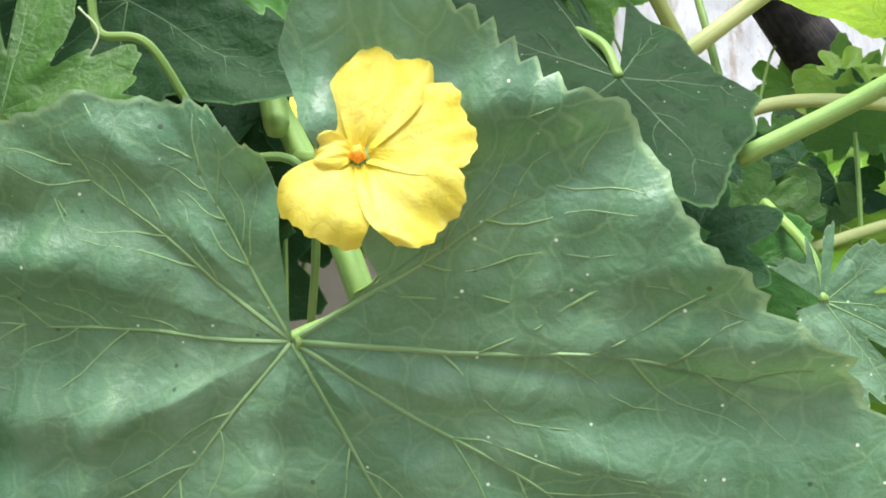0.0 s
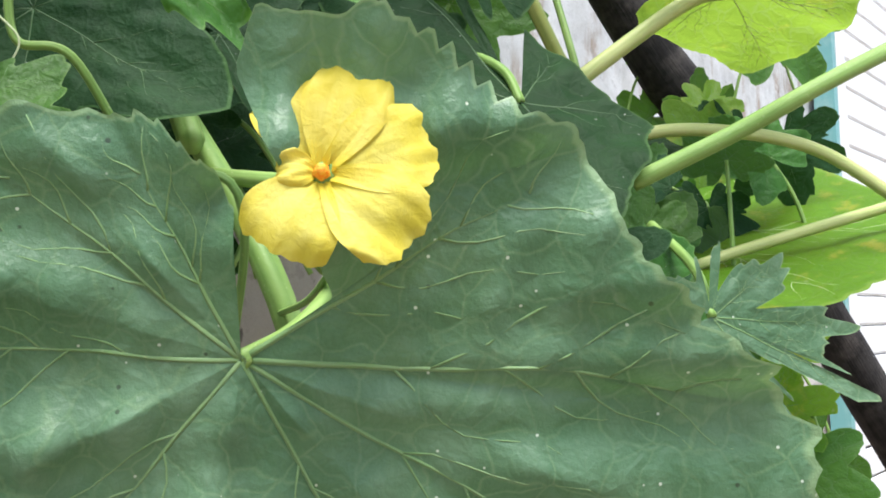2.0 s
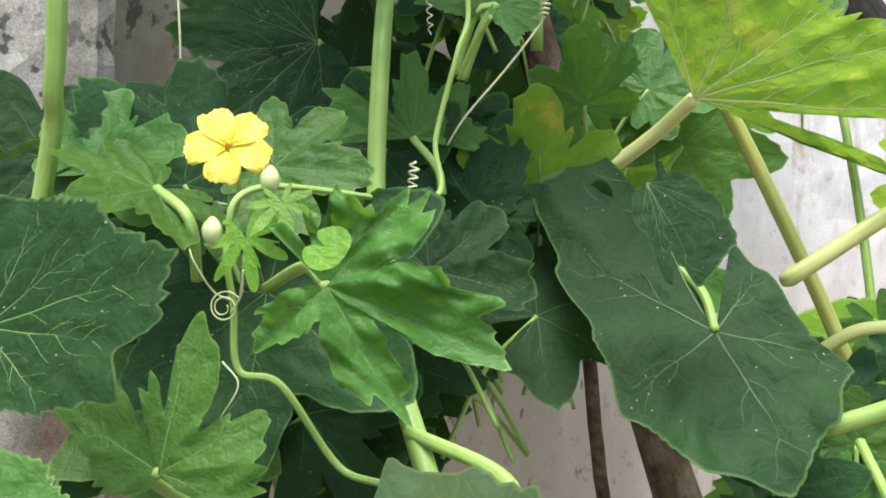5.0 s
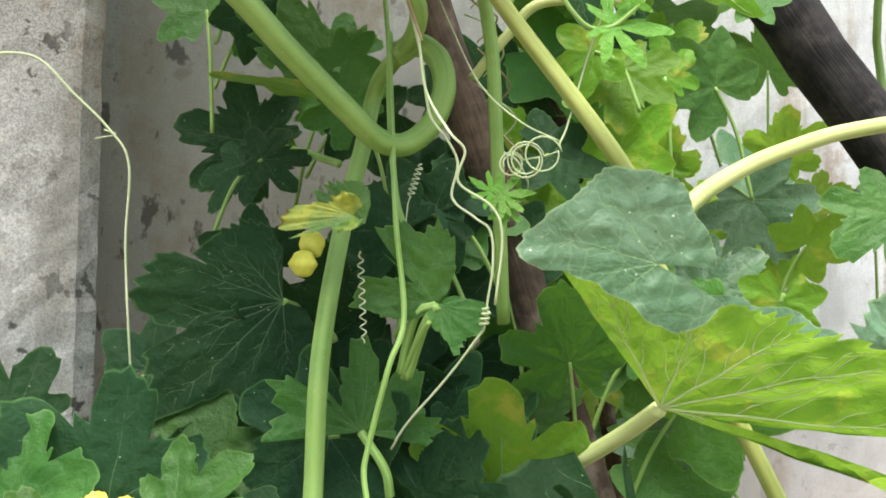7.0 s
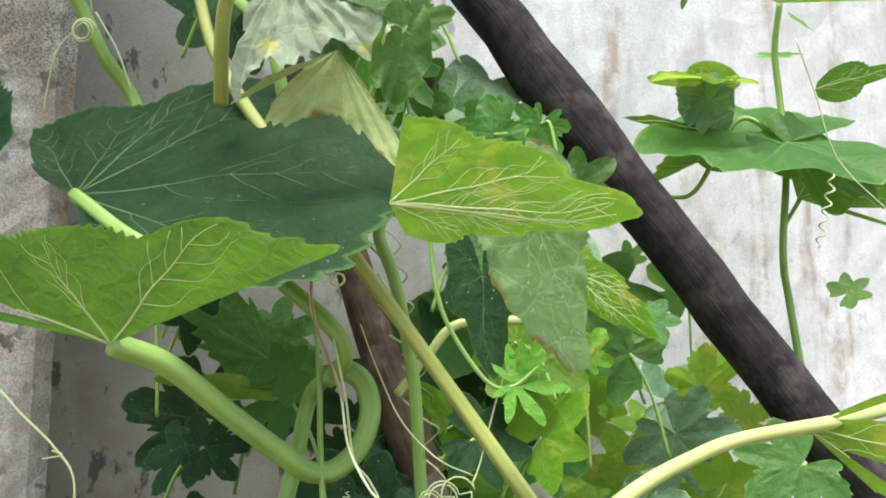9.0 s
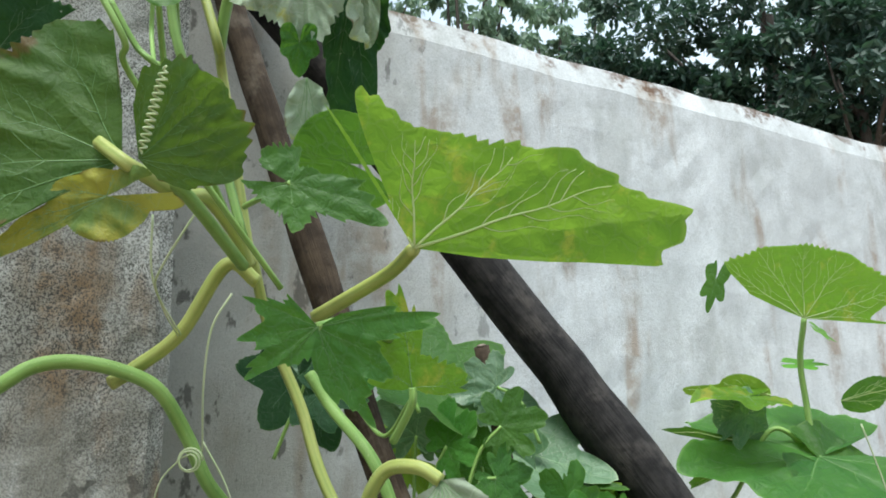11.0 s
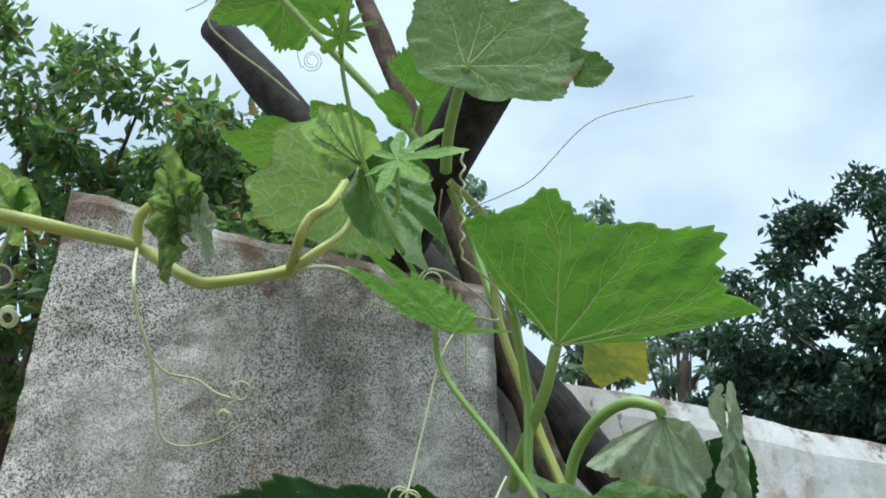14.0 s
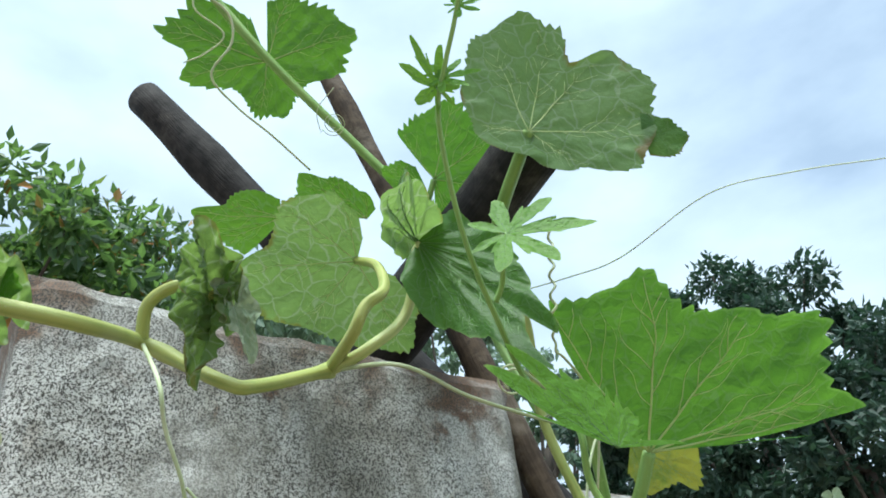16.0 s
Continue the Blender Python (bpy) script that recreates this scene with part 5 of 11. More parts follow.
tube("stem", [(-0.1251, 0.0774, 1.1409), (-0.1205, 0.0780, 1.1098), (-0.1180, 0.0782, 1.0651), (-0.1226, 0.0874, 1.0154), (-0.1373, 0.1051, 0.9560), (-0.2000, 0.1200, 0.6000), (0.0000, 0.2000, 0.0200)], 0.0042, 0.0042, STALK, bitter, "upright green stem", steps=10, rib=0.06)
leaf(upper, "round", (0.1517, 0.1042, 1.2820), (0.1737, 0.1071, 1.2083), (0.13, -0.99, 0.00), LEAF_OLIVE, label="yellowing hanging leaf with a brown tip", seed=47, wave=0.04, pucker=0.16, dip=0.02, side=0.5, grow=1.014, lobes=[(-120, 0.29), (-86, 0.33), (-55, 0.38), (-36, 0.52), (-23, 0.64), (-12, 0.79), (-4, 0.94), (0, 1.00), (4, 0.95), (7, 0.76), (16, 0.58), (30, 0.41), (84, 0.30), (164, 0.34)], wide=1.0)
leaf(bitter, "wedge", (0.1201, 0.1893, 1.2599), (0.1271, 0.1860, 1.2082), (0.32, -0.95, -0.00), LEAF_DARK_SHADE, seed=48, wide=0.55)
leaf(bitter, "lobed", (0.1554, 0.2682, 1.2759), (0.2101, 0.2644, 1.2385), (-0.22, 0.90, 0.38), LEAF_LIME, seed=49, vein=VEIN_LIGHT, dip=0.05, wave=0.03, grow=1.0800, lobes=[(-122, 0.20), (-46, 0.29), (-13, 0.59), (-4, 0.86), (6, 1.00), (12, 0.71), (29, 0.40), (73, 0.26)], wide=1.0)
leaf(bitter, "lobed", (0.2070, 0.2734, 1.2435), (0.2162, 0.2670, 1.2275), (0.23, -0.97, 0.10), LEAF_MID, seed=50)
leaf(bitter, "cut", (0.0881, 0.1817, 1.1304), (0.1008, 0.1847, 1.1281), (0.19, -0.88, 0.43), LEAF_YOUNG, seed=51, seg=90, rings=7, branches=2)
leaf(bitter, "cut", (0.0855, 0.1811, 1.1316), (0.0753, 0.1786, 1.1378), (0.19, -0.88, 0.43), LEAF_YOUNG, seed=52, seg=90, rings=7, branches=2)
leaf(bitter, "cut", (0.0933, 0.1831, 1.1240), (0.0833, 0.1809, 1.1186), (0.19, -0.88, 0.43), LEAF_YOUNG, seed=53, seg=90, rings=7, branches=2)
leaf(bitter, "cut", (0.0906, 0.1823, 1.1305), (0.1058, 0.1858, 1.1322), (0.19, -0.88, 0.43), LEAF_YOUNG, seed=54, seg=90, rings=7, branches=2)
leaf(bitter, "cut", (0.1386, 0.1685, 1.2043), (0.1650, 0.1750, 1.2020), (0.21, -0.91, 0.35), LEAF_YOUNG, seed=55, seg=90, rings=7, branches=2)
leaf(bitter, "cut", (0.1466, 0.1692, 1.2152), (0.1520, 0.1691, 1.2288), (0.21, -0.91, 0.35), LEAF_YOUNG, seed=56, seg=90, rings=7, branches=2)
tendril(bitter, [spline([(0.1337, 0.2004, 1.2202), (0.1264, 0.1993, 1.1974), (0.1185, 0.1931, 1.1645), (0.1154, 0.1875, 1.1545)], 8), curl((0.1079, 0.1859, 1.1491), (0.97, 0.22, 0.03), (-0.02, -0.03, 1.00), 0.009, 0.007, 1.0, (0.001, -0.004, -0.000), 0.2), curl((0.1001, 0.1862, 1.1466), (0.97, 0.22, 0.03), (-0.02, -0.03, 1.00), 0.009, 0.006, 2.0, (0.001, -0.004, -0.000), 0.2), curl((0.0935, 0.1867, 1.1448), (0.97, 0.22, 0.03), (-0.02, -0.03, 1.00), 0.006, 0.004, 1.5, (0.001, -0.004, -0.000), 0.4)], 0.0008, 0.0006, TENDRIL)
tendril(bitter, [spline([(0.1143, 0.1974, 1.1572), (0.0960, 0.1930, 1.1660), (0.0756, 0.1981, 1.1848), (0.0596, 0.2039, 1.2141), (0.0487, 0.2112, 1.2364)], 8)], 0.0008, 0.0006, TENDRIL)
tendril(bitter, [spline([(0.0403, 0.1889, 1.2273), (0.0501, 0.1816, 1.1953), (0.0569, 0.1736, 1.1672), (0.0648, 0.1757, 1.1557), (0.0701, 0.1772, 1.1442), (0.0679, 0.1771, 1.1285), (0.0782, 0.1797, 1.1197), (0.0854, 0.1815, 1.1134), (0.0868, 0.1822, 1.0979), (0.0846, 0.1821, 1.0797)], 8), coil((0.0846, 0.1821, 1.0784), (0.0831, 0.1820, 1.0692), 4, 0.0018), spline([(0.0822, 0.1869, 1.0676), (0.0649, 0.1886, 1.0443), (0.0447, 0.1947, 1.0209), (0.0348, 0.2031, 1.0065)], 8)], 0.0011, 0.0009, TENDRIL)
tendril(bitter, [spline([(0.0415, 0.1501, 1.2593), (0.0400, 0.1515, 1.2427), (0.0452, 0.1548, 1.2235), (0.0549, 0.1543, 1.2009), (0.0603, 0.1533, 1.1733), (0.0726, 0.1478, 1.1543), (0.0790, 0.1501, 1.1465), (0.0763, 0.1509, 1.1332), (0.0904, 0.1553, 1.1229), (0.0949, 0.1578, 1.1097), (0.0921, 0.1601, 1.0806)], 8)], 0.0011, 0.001, TENDRIL)
tendril(bitter, [spline([(0.0473, 0.1465, 1.2582), (0.0513, 0.1477, 1.2555)], 8), curl((0.0548, 0.1487, 1.2542), (0.97, 0.23, 0.02), (0.01, -0.10, 0.99), 0.004, 0.002, 1.2, (0.001, -0.004, -0.000), 2.0)], 0.0012, 0.0009, TENDRIL)
tendril(bitter, [spline([(0.0460, 0.1463, 1.2568), (0.0619, 0.1532, 1.2762), (0.0781, 0.1652, 1.2964)], 8)], 0.0012, 0.001, TENDRIL)
tendril(bitter, [spline([(0.0408, 0.1485, 1.2533), (0.0431, 0.1478, 1.2362), (0.0527, 0.1475, 1.2110), (0.0586, 0.1506, 1.1949)], 8)], 0.0012, 0.0012, TENDRIL_DRY)
tendril(bitter, [coil((0.0461, 0.2024, 1.1471), (0.0411, 0.2016, 1.1303), 7, 0.0016), spline([(0.0403, 0.2015, 1.1275), (0.0388, 0.2015, 1.1108)], 8)], 0.0006, 0.0005, TENDRIL)
tendril(bitter, [coil((0.0231, 0.1810, 1.1030), (0.0262, 0.1813, 1.0595), 9, 0.0014)], 0.0006, 0.0005, TENDRIL)
tendril(bitter, [coil((0.0239, 0.1503, 0.9920), (0.0225, 0.1501, 0.9768), 4, 0.0022)], 0.0009, 0.0008, TENDRIL)
tendril(gourd, [spline([(-0.1960, 0.1861, 1.2041), (-0.1665, 0.1929, 1.2034), (-0.1455, 0.1982, 1.1843), (-0.1275, 0.2028, 1.1667), (-0.1159, 0.2059, 1.1474), (-0.1168, 0.2067, 1.1051), (-0.1139, 0.2086, 1.0539), (-0.1145, 0.2202, 0.9916), (-0.1189, 0.2306, 0.9425)], 8)], 0.0013, 0.001, TENDRIL)
tendril(gourd, [spline([(-0.1289, 0.2025, 1.1652), (-0.1230, 0.2039, 1.1629), (-0.1338, 0.2015, 1.1605)], 8)], 0.0009, 0.0006, TENDRIL)
tube("stem", [(0.0566, 0.1861, 1.0706), (0.0478, 0.1946, 1.0590), (0.0394, 0.2033, 1.0414)], 0.0013, 0.0013, STALK, bitter, steps=10, rib=0.06)
tube("stem", [(0.0213, 0.2258, 1.2181), (0.0250, 0.2174, 1.1750), (0.0315, 0.2096, 1.1337), (0.0387, 0.2014, 1.1164)], 0.0017, 0.0015, STALK, bitter, steps=10, rib=0.06)
tube("stem", [(0.0640, 0.2128, 1.3031), (0.0577, 0.2130, 1.2874), (0.0666, 0.2180, 1.2595), (0.0754, 0.2253, 1.2096), (0.0781, 0.2305, 1.1660), (0.0810, 0.2518, 1.0678)], 0.0036, 0.0036, STALK, bitter, steps=10, rib=0.06)
tube("stem", [(0.0996, 0.1506, 1.2874), (0.1007, 0.1537, 1.2604), (0.1071, 0.1580, 1.2335), (0.1254, 0.1652, 1.2054), (0.1386, 0.1686, 1.2029), (0.1506, 0.1704, 1.2126)], 0.0013, 0.0009, STALK, upper, steps=10, rib=0.06)
tube("stem", [(0.0616, 0.2459, 1.1976), (0.0802, 0.2496, 1.2223), (0.0975, 0.2532, 1.2394), (0.1386, 0.2627, 1.2420)], 0.0028, 0.0028, STALK_PALE, upper, steps=10, rib=0.06)
tendril(bitter, [spline([(0.0376, 0.2324, 1.3039), (0.0533, 0.2267, 1.2948), (0.0630, 0.2454, 1.2860), (0.0504, 0.2537, 1.2766)], 8)], 0.001, 0.0008, TENDRIL)
tendril(bitter, [spline([(0.0444, 0.2358, 1.2860), (0.0575, 0.2298, 1.2746), (0.0664, 0.2481, 1.2679), (0.0539, 0.2565, 1.2582)], 8)], 0.001, 0.0008, TENDRIL_DRY)
tendril(bitter, [spline([(0.0513, 0.2393, 1.2681), (0.0616, 0.2329, 1.2544), (0.0699, 0.2508, 1.2498), (0.0573, 0.2592, 1.2398)], 8)], 0.001, 0.0008, TENDRIL)
tendril(bitter, [spline([(0.0504, 0.2410, 1.2501), (0.0658, 0.2360, 1.2342), (0.0733, 0.2535, 1.2317), (0.0608, 0.2620, 1.2213)], 8)], 0.001, 0.0008, TENDRIL_DRY)
tendril(bitter, [spline([(0.0572, 0.2445, 1.2322), (0.0700, 0.2380, 1.2244), (0.0767, 0.2562, 1.2135), (0.0643, 0.2647, 1.2029)], 8)], 0.001, 0.0008, TENDRIL)
tendril(bitter, [spline([(0.0640, 0.2480, 1.2143), (0.0742, 0.2411, 1.2042), (0.0801, 0.2589, 1.1954), (0.0677, 0.2674, 1.1844)], 8)], 0.001, 0.0008, TENDRIL_DRY)
tendril(bitter, [spline([(0.0632, 0.2496, 1.1963), (0.0784, 0.2442, 1.1840), (0.0835, 0.2616, 1.1773), (0.0712, 0.2702, 1.1660)], 8)], 0.001, 0.0008, TENDRIL)
tendril(bitter, [spline([(0.0700, 0.2531, 1.1784), (0.0825, 0.2473, 1.1638), (0.0869, 0.2643, 1.1592), (0.0747, 0.2729, 1.1475)], 8)], 0.001, 0.0008, TENDRIL_DRY)
tendril(bitter, [spline([(0.0768, 0.2566, 1.1605), (0.0868, 0.2493, 1.1539), (0.0903, 0.2670, 1.1411), (0.0781, 0.2757, 1.1291)], 8)], 0.001, 0.0008, TENDRIL)
leaf(upper, "kidney", (-0.1062, 0.1728, 1.3068), (0.0575, 0.1608, 1.2938), (0.18, -0.72, 0.66), LEAF_DARK_SHADE, label="broad blue-green leaf below the withered one", seed=57, stalk=[(-0.0436, 0.1391, 1.2718), (-0.0159, 0.1770, 1.2687)], wave=0.02, pucker=0.12, dip=0.03, seg=220, rings=18, stalk_r=0.004, grow=1.2200, ribs_at=[(-19, 0.75), (7, 0.92), (57, 0.75), (75, 0.64), (97, 0.47), (133, 0.44)], lobes=[(-54, 0.46), (-33, 0.74), (-14, 0.94), (2, 1.00), (15, 0.98), (28, 0.91), (45, 0.83), (63, 0.73), (78, 0.67), (94, 0.51), (118, 0.50), (136, 0.49), (150, 0.25), (162, 0.06)], wide=1.0)
leaf(upper, "kidney", (-0.1860, 0.1611, 1.3265), (-0.1377, 0.1511, 1.3491), (0.10, -0.98, 0.19), LEAF_DARK_SHADE, seed=58, dip=0.04, wave=0.03, pucker=0.12, grow=1.1900, lobes=[(-106, 0.32), (-44, 0.52), (-29, 0.73), (-15, 0.91), (4, 1.00), (18, 0.92), (38, 0.82), (65, 0.80)], wide=1.0)
leaf(upper, "round", (0.0273, 0.1349, 1.4099), (0.0301, 0.1253, 1.3559), (0.00, -1.00, -0.04), LEAF_DRY, label="withered pale leaf hanging folded from its stalk", seed=59, stalk=[(0.0156, 0.1375, 1.4165), (-0.0014, 0.1461, 1.4163), (-0.0120, 0.1524, 1.4051), (-0.0200, 0.1657, 1.3859), (-0.0300, 0.1902, 1.3604)], wave=0.1, pucker=0.6, dip=0.08, side=-0.8, stalk_r=0.0037, stalk_mat=STALK_TAN, seg=200, grow=1.3000, lobes=[(-56, 0.23), (-36, 0.52), (-24, 1.00), (-12, 0.77), (5, 0.82), (22, 0.72), (39, 0.71), (48, 0.48), (92, 0.17)], wide=1.0)
leaf(upper, "round", (0.0417, 0.1454, 1.4053), (0.0713, 0.1504, 1.3790), (0.29, -0.95, 0.09), LEAF_DRY, seed=60, wave=0.08, pucker=0.4, dip=0.05, grow=1.3900, lobes=[(-27, 0.63), (-12, 0.90), (10, 0.82), (11, 1.00), (12, 0.27)], wide=1.0)
leaf(upper, "round", (0.0840, 0.1526, 1.3746), (0.0791, 0.1528, 1.3450), (0.46, -0.88, -0.09), LEAF_MID, seed=61, wide=0.5, wave=0.08, side=0.8)
leaf(upper, "round", (0.0511, 0.1498, 1.3723), (0.0457, 0.1465, 1.3344), (0.20, -0.98, -0.10), LEAF_STRAW, label="yellow-green inner side of a withered leaf", seed=62, wave=0.06, pucker=0.35, dip=0.05, grow=1.8100, lobes=[(-58, 0.57), (-52, 0.89), (-51, 0.28), (-31, 0.75), (8, 0.51), (26, 0.66), (35, 0.99), (41, 1.00), (46, 0.34), (47, 0.75)], wide=1.0)
leaf(bitter, "palm", (-0.0244, 0.0748, 1.4807), (-0.0141, 0.0834, 1.4423), (0.05, -0.99, 0.10), LEAF_MID, label="deep green lobed leaf", seed=63, stalk=[(-0.0169, 0.1048, 1.4881), (-0.0050, 0.1672, 1.4895)], pucker=0.2, seg=220, dip=0.4, notch=1.4, grow=1.4400, lobes=[(-154, 0.36), (-128, 0.61), (-98, 0.64), (-71, 0.72), (-54, 0.40), (-1, 0.65), (12, 0.91), (39, 0.76), (79, 1.00), (87, 0.66), (103, 0.23)], wide=1.0)
leaf(bitter, "palm", (0.0072, 0.1738, 1.4621), (-0.0024, 0.1623, 1.5156), (0.10, -0.98, 0.19), LEAF_LIME, seed=64, stalk=[(0.0062, 0.1756, 1.4523), (-0.0065, 0.1885, 1.4328)], dip=0.03, wave=0.02, grow=1.0500, ribs_at=[(-93, 0.45), (-3, 0.89), (40, 0.42)], lobes=[(-125, 0.16), (-103, 0.50), (-90, 0.55), (-51, 0.37), (-24, 0.34), (-22, 0.59), (-11, 0.77), (-2, 1.00), (16, 0.75), (35, 0.68), (38, 0.40), (69, 0.44), (92, 0.10)], wide=1.0)
leaf(upper, "wedge", (0.0213, 0.0802, 1.5190), (0.0683, 0.0803, 1.5488), (-0.19, 0.85, 0.49), LEAF_LIME, label="long lime green leaf with yellow flecks", seed=65, stalk=[(0.0039, 0.1136, 1.5157), (-0.0228, 0.1339, 1.5070), (-0.0472, 0.1635, 1.5034)], vein=VEIN_LIGHT, wave=0.02, pucker=0.12, seg=240, rings=18, dip=0.04, stalk_r=0.0036, stalk_mat=STALK_TAN, grow=2.6500, lobes=[(-89, 0.56), (-85, 0.17), (-78, 0.55), (-56, 0.40), (-26, 0.42), (-10, 0.50), (4, 0.65), (16, 0.75), (28, 1.00), (38, 0.88), (39, 0.53), (42, 0.23)], wide=1.0)
leaf(upper, "round", (-0.0283, 0.1615, 1.5952), (-0.0749, 0.1529, 1.6087), (-0.07, 0.68, 0.73), LEAF_MID, seed=66, wide=0.9, grow=0.75)
leaf(bitter, "palm", (-0.0336, 0.0511, 1.5453), (0.0099, 0.0583, 1.5260), (0.14, -0.99, 0.09), LEAF_MID, seed=67, stalk=[(-0.0443, 0.0605, 1.5448), (-0.0679, 0.0885, 1.5469)], pucker=0.15, wave=0.03, dip=0.04, seg=180, stalk_r=0.0014, grow=1.0700, lobes=[(-158, 0.44), (-139, 0.34), (-82, 0.32), (-59, 0.49), (-24, 0.40), (-11, 0.63), (-1, 1.00), (10, 0.78), (25, 0.64), (45, 0.29), (91, 0.18), (100, 0.38), (152, 0.42), (175, 0.33)], wide=1.0)
leaf(upper, "kidney", (-0.1151, 0.0460, 1.5591), (-0.2004, 0.0277, 1.5587), (0.21, -0.98, 0.01), LEAF_OLD, label="yellowing leaf with brown dried margins", seed=68, stalk=[(-0.1075, 0.0748, 1.5574), (-0.0999, 0.0876, 1.5559), (-0.1008, 0.1890, 1.5419)], wave=0.03, pucker=0.16, seg=260, rings=20, dip=0.02, stalk_r=0.0034, ribs_at=[(-59, 0.74), (-27, 0.79), (0, 0.89), (21, 1.0)], grow=1.383, lobes=[(-87, 0.21), (-84, 0.39), (-83, 0.56), (-77, 0.62), (-62, 0.69), (-45, 0.66), (-30, 0.82), (-18, 0.75), (-6, 0.82), (-2, 0.93), (7, 0.86), (21, 1.00), (33, 0.52), (34, 0.74), (35, 0.31), (37, 0.21), (49, 0.08)], wide=1.0)
leaf(upper, "kidney", (-0.1195, 0.0427, 1.5401), (-0.1901, 0.0430, 1.5135), (0.11, -0.95, -0.30), LEAF_SICK, label="folded brown and yellow rim of a leaf", seed=69, wave=0.04, pucker=0.3, dip=0.02, grow=1.05, lobes=[(-179, 0.32), (-126, 0.16), (-65, 0.20), (-31, 0.33), (-16, 0.36), (-2, 0.63), (1, 1.00), (6, 0.79), (15, 0.28), (137, 0.27), (152, 0.48), (161, 0.40)], wide=1.0)
leaf(upper, "round", (-0.1010, 0.0335, 1.5542), (-0.0706, 0.0212, 1.5699), (0.26, -0.95, -0.18), LEAF_OLD, label="small yellowing leaf lobe with brown rim", seed=70, wave=0.05, dip=0.05, pucker=0.2, grow=1.6400, lobes=[(-78, 0.24), (-60, 0.52), (-42, 0.88), (-19, 1.00), (3, 0.96), (21, 0.93), (46, 0.73), (56, 0.43)], wide=1.0)
leaf(upper, "angular", (-0.2014, 0.0620, 1.6246), (-0.2762, 0.0374, 1.6392), (0.21, -0.93, -0.31), LEAF_DARK_SHADE, label="dark green leaf lying against the post", seed=71, stalk=[(-0.1953, 0.0831, 1.6307), (-0.1744, 0.1331, 1.6321)], wave=0.03, pucker=0.12, seg=240, dip=0.1, grow=1.6000, lobes=[(-136, 0.42), (-119, 0.37), (-90, 0.37), (-44, 0.43), (-24, 0.66), (-10, 0.80), (-1, 1.00), (6, 0.94), (13, 0.77), (28, 0.93), (36, 0.94), (66, 0.57), (94, 0.32)], wide=1.0)
leaf(upper, "angular", (-0.3253, 0.1500, 1.5260), (-0.2880, 0.1509, 1.5607), (0.21, -0.96, -0.20), LEAF_DARK_SHADE, seed=171, pucker=0.12, wave=0.03, dip=0.05, grow=1.0, lobes=[(-117, 0.64), (-44, 0.91), (-19, 0.82), (0, 1.00), (17, 0.88), (37, 0.92), (61, 0.79), (88, 0.93), (110, 0.80)], wide=1.0)
leaf(bitter, "wedge", (-0.0955, 0.0272, 1.6394), (-0.0477, 0.0288, 1.6329), (0.19, -0.96, 0.21), LEAF_MID, seed=72, stalk=[(-0.1036, 0.0519, 1.6313), (-0.1075, 0.0690, 1.6169)], pucker=0.12, wave=0.03, dip=0.03, stalk_r=0.0015, grow=1.0500, lobes=[(-178, 0.13), (-2, 0.35), (-1, 1.00), (4, 0.77), (22, 0.72), (55, 0.49), (118, 0.26), (145, 0.56), (150, 0.85), (164, 0.50)], wide=1.0)
leaf(upper, "round", (-0.0624, 0.1654, 1.7425), (-0.0684, 0.1728, 1.6999), (0.00, -0.97, -0.23), LEAF_DRY, label="withered grey-green leaf with a bent stalk", seed=73, stalk=[(-0.0659, 0.1623, 1.7476), (-0.0828, 0.1671, 1.7539), (-0.1034, 0.1771, 1.7477), (-0.1215, 0.1934, 1.7290), (-0.1303, 0.2057, 1.6987)], wave=0.1, pucker=0.6, dip=0.06, side=-0.7, stalk_r=0.0035, grow=1.4000, lobes=[(-62, 0.57), (-56, 0.92), (-19, 0.79), (7, 0.99), (18, 1.00), (36, 0.76), (79, 0.27)], wide=1.0)
leaf(upper, "round", (-0.0352, 0.1867, 1.7327), (-0.0388, 0.2104, 1.6563), (0.38, -0.87, -0.32), LEAF_DARK_SHADE, label="rolled dark green leaf", seed=74, side=2.0, wave=0.08, pucker=0.5, dip=0.04, grow=1.2600, lobes=[(-72, 0.13), (-20, 0.55), (-7, 1.00), (8, 0.92), (22, 0.48), (102, 0.20)], wide=1.0)
leaf(upper, "round", (-0.0262, 0.1744, 1.7269), (-0.0258, 0.1898, 1.6821), (0.60, -0.74, -0.29), LEAF_DRY, seed=75, wide=0.28, side=2.2, wave=0.1, pucker=0.5)
leaf(upper, "wedge", (-0.0595, 0.1716, 1.6583), (-0.0609, 0.1854, 1.6043), (0.09, -0.94, -0.32), LEAF_DRY, seed=76, wave=0.08, pucker=0.4, dip=0.04, side=0.8, grow=1.1300, lobes=[(-61, 0.12), (-10, 0.65), (0, 1.00), (12, 0.79), (55, 0.21)], wide=1.0)
leaf(upper, "wedge", (-0.0645, 0.1706, 1.6823), (-0.0664, 0.1801, 1.6612), (0.10, -0.99, -0.14), LEAF_MID, seed=77, wave=0.08, pucker=0.4, wide=0.8)
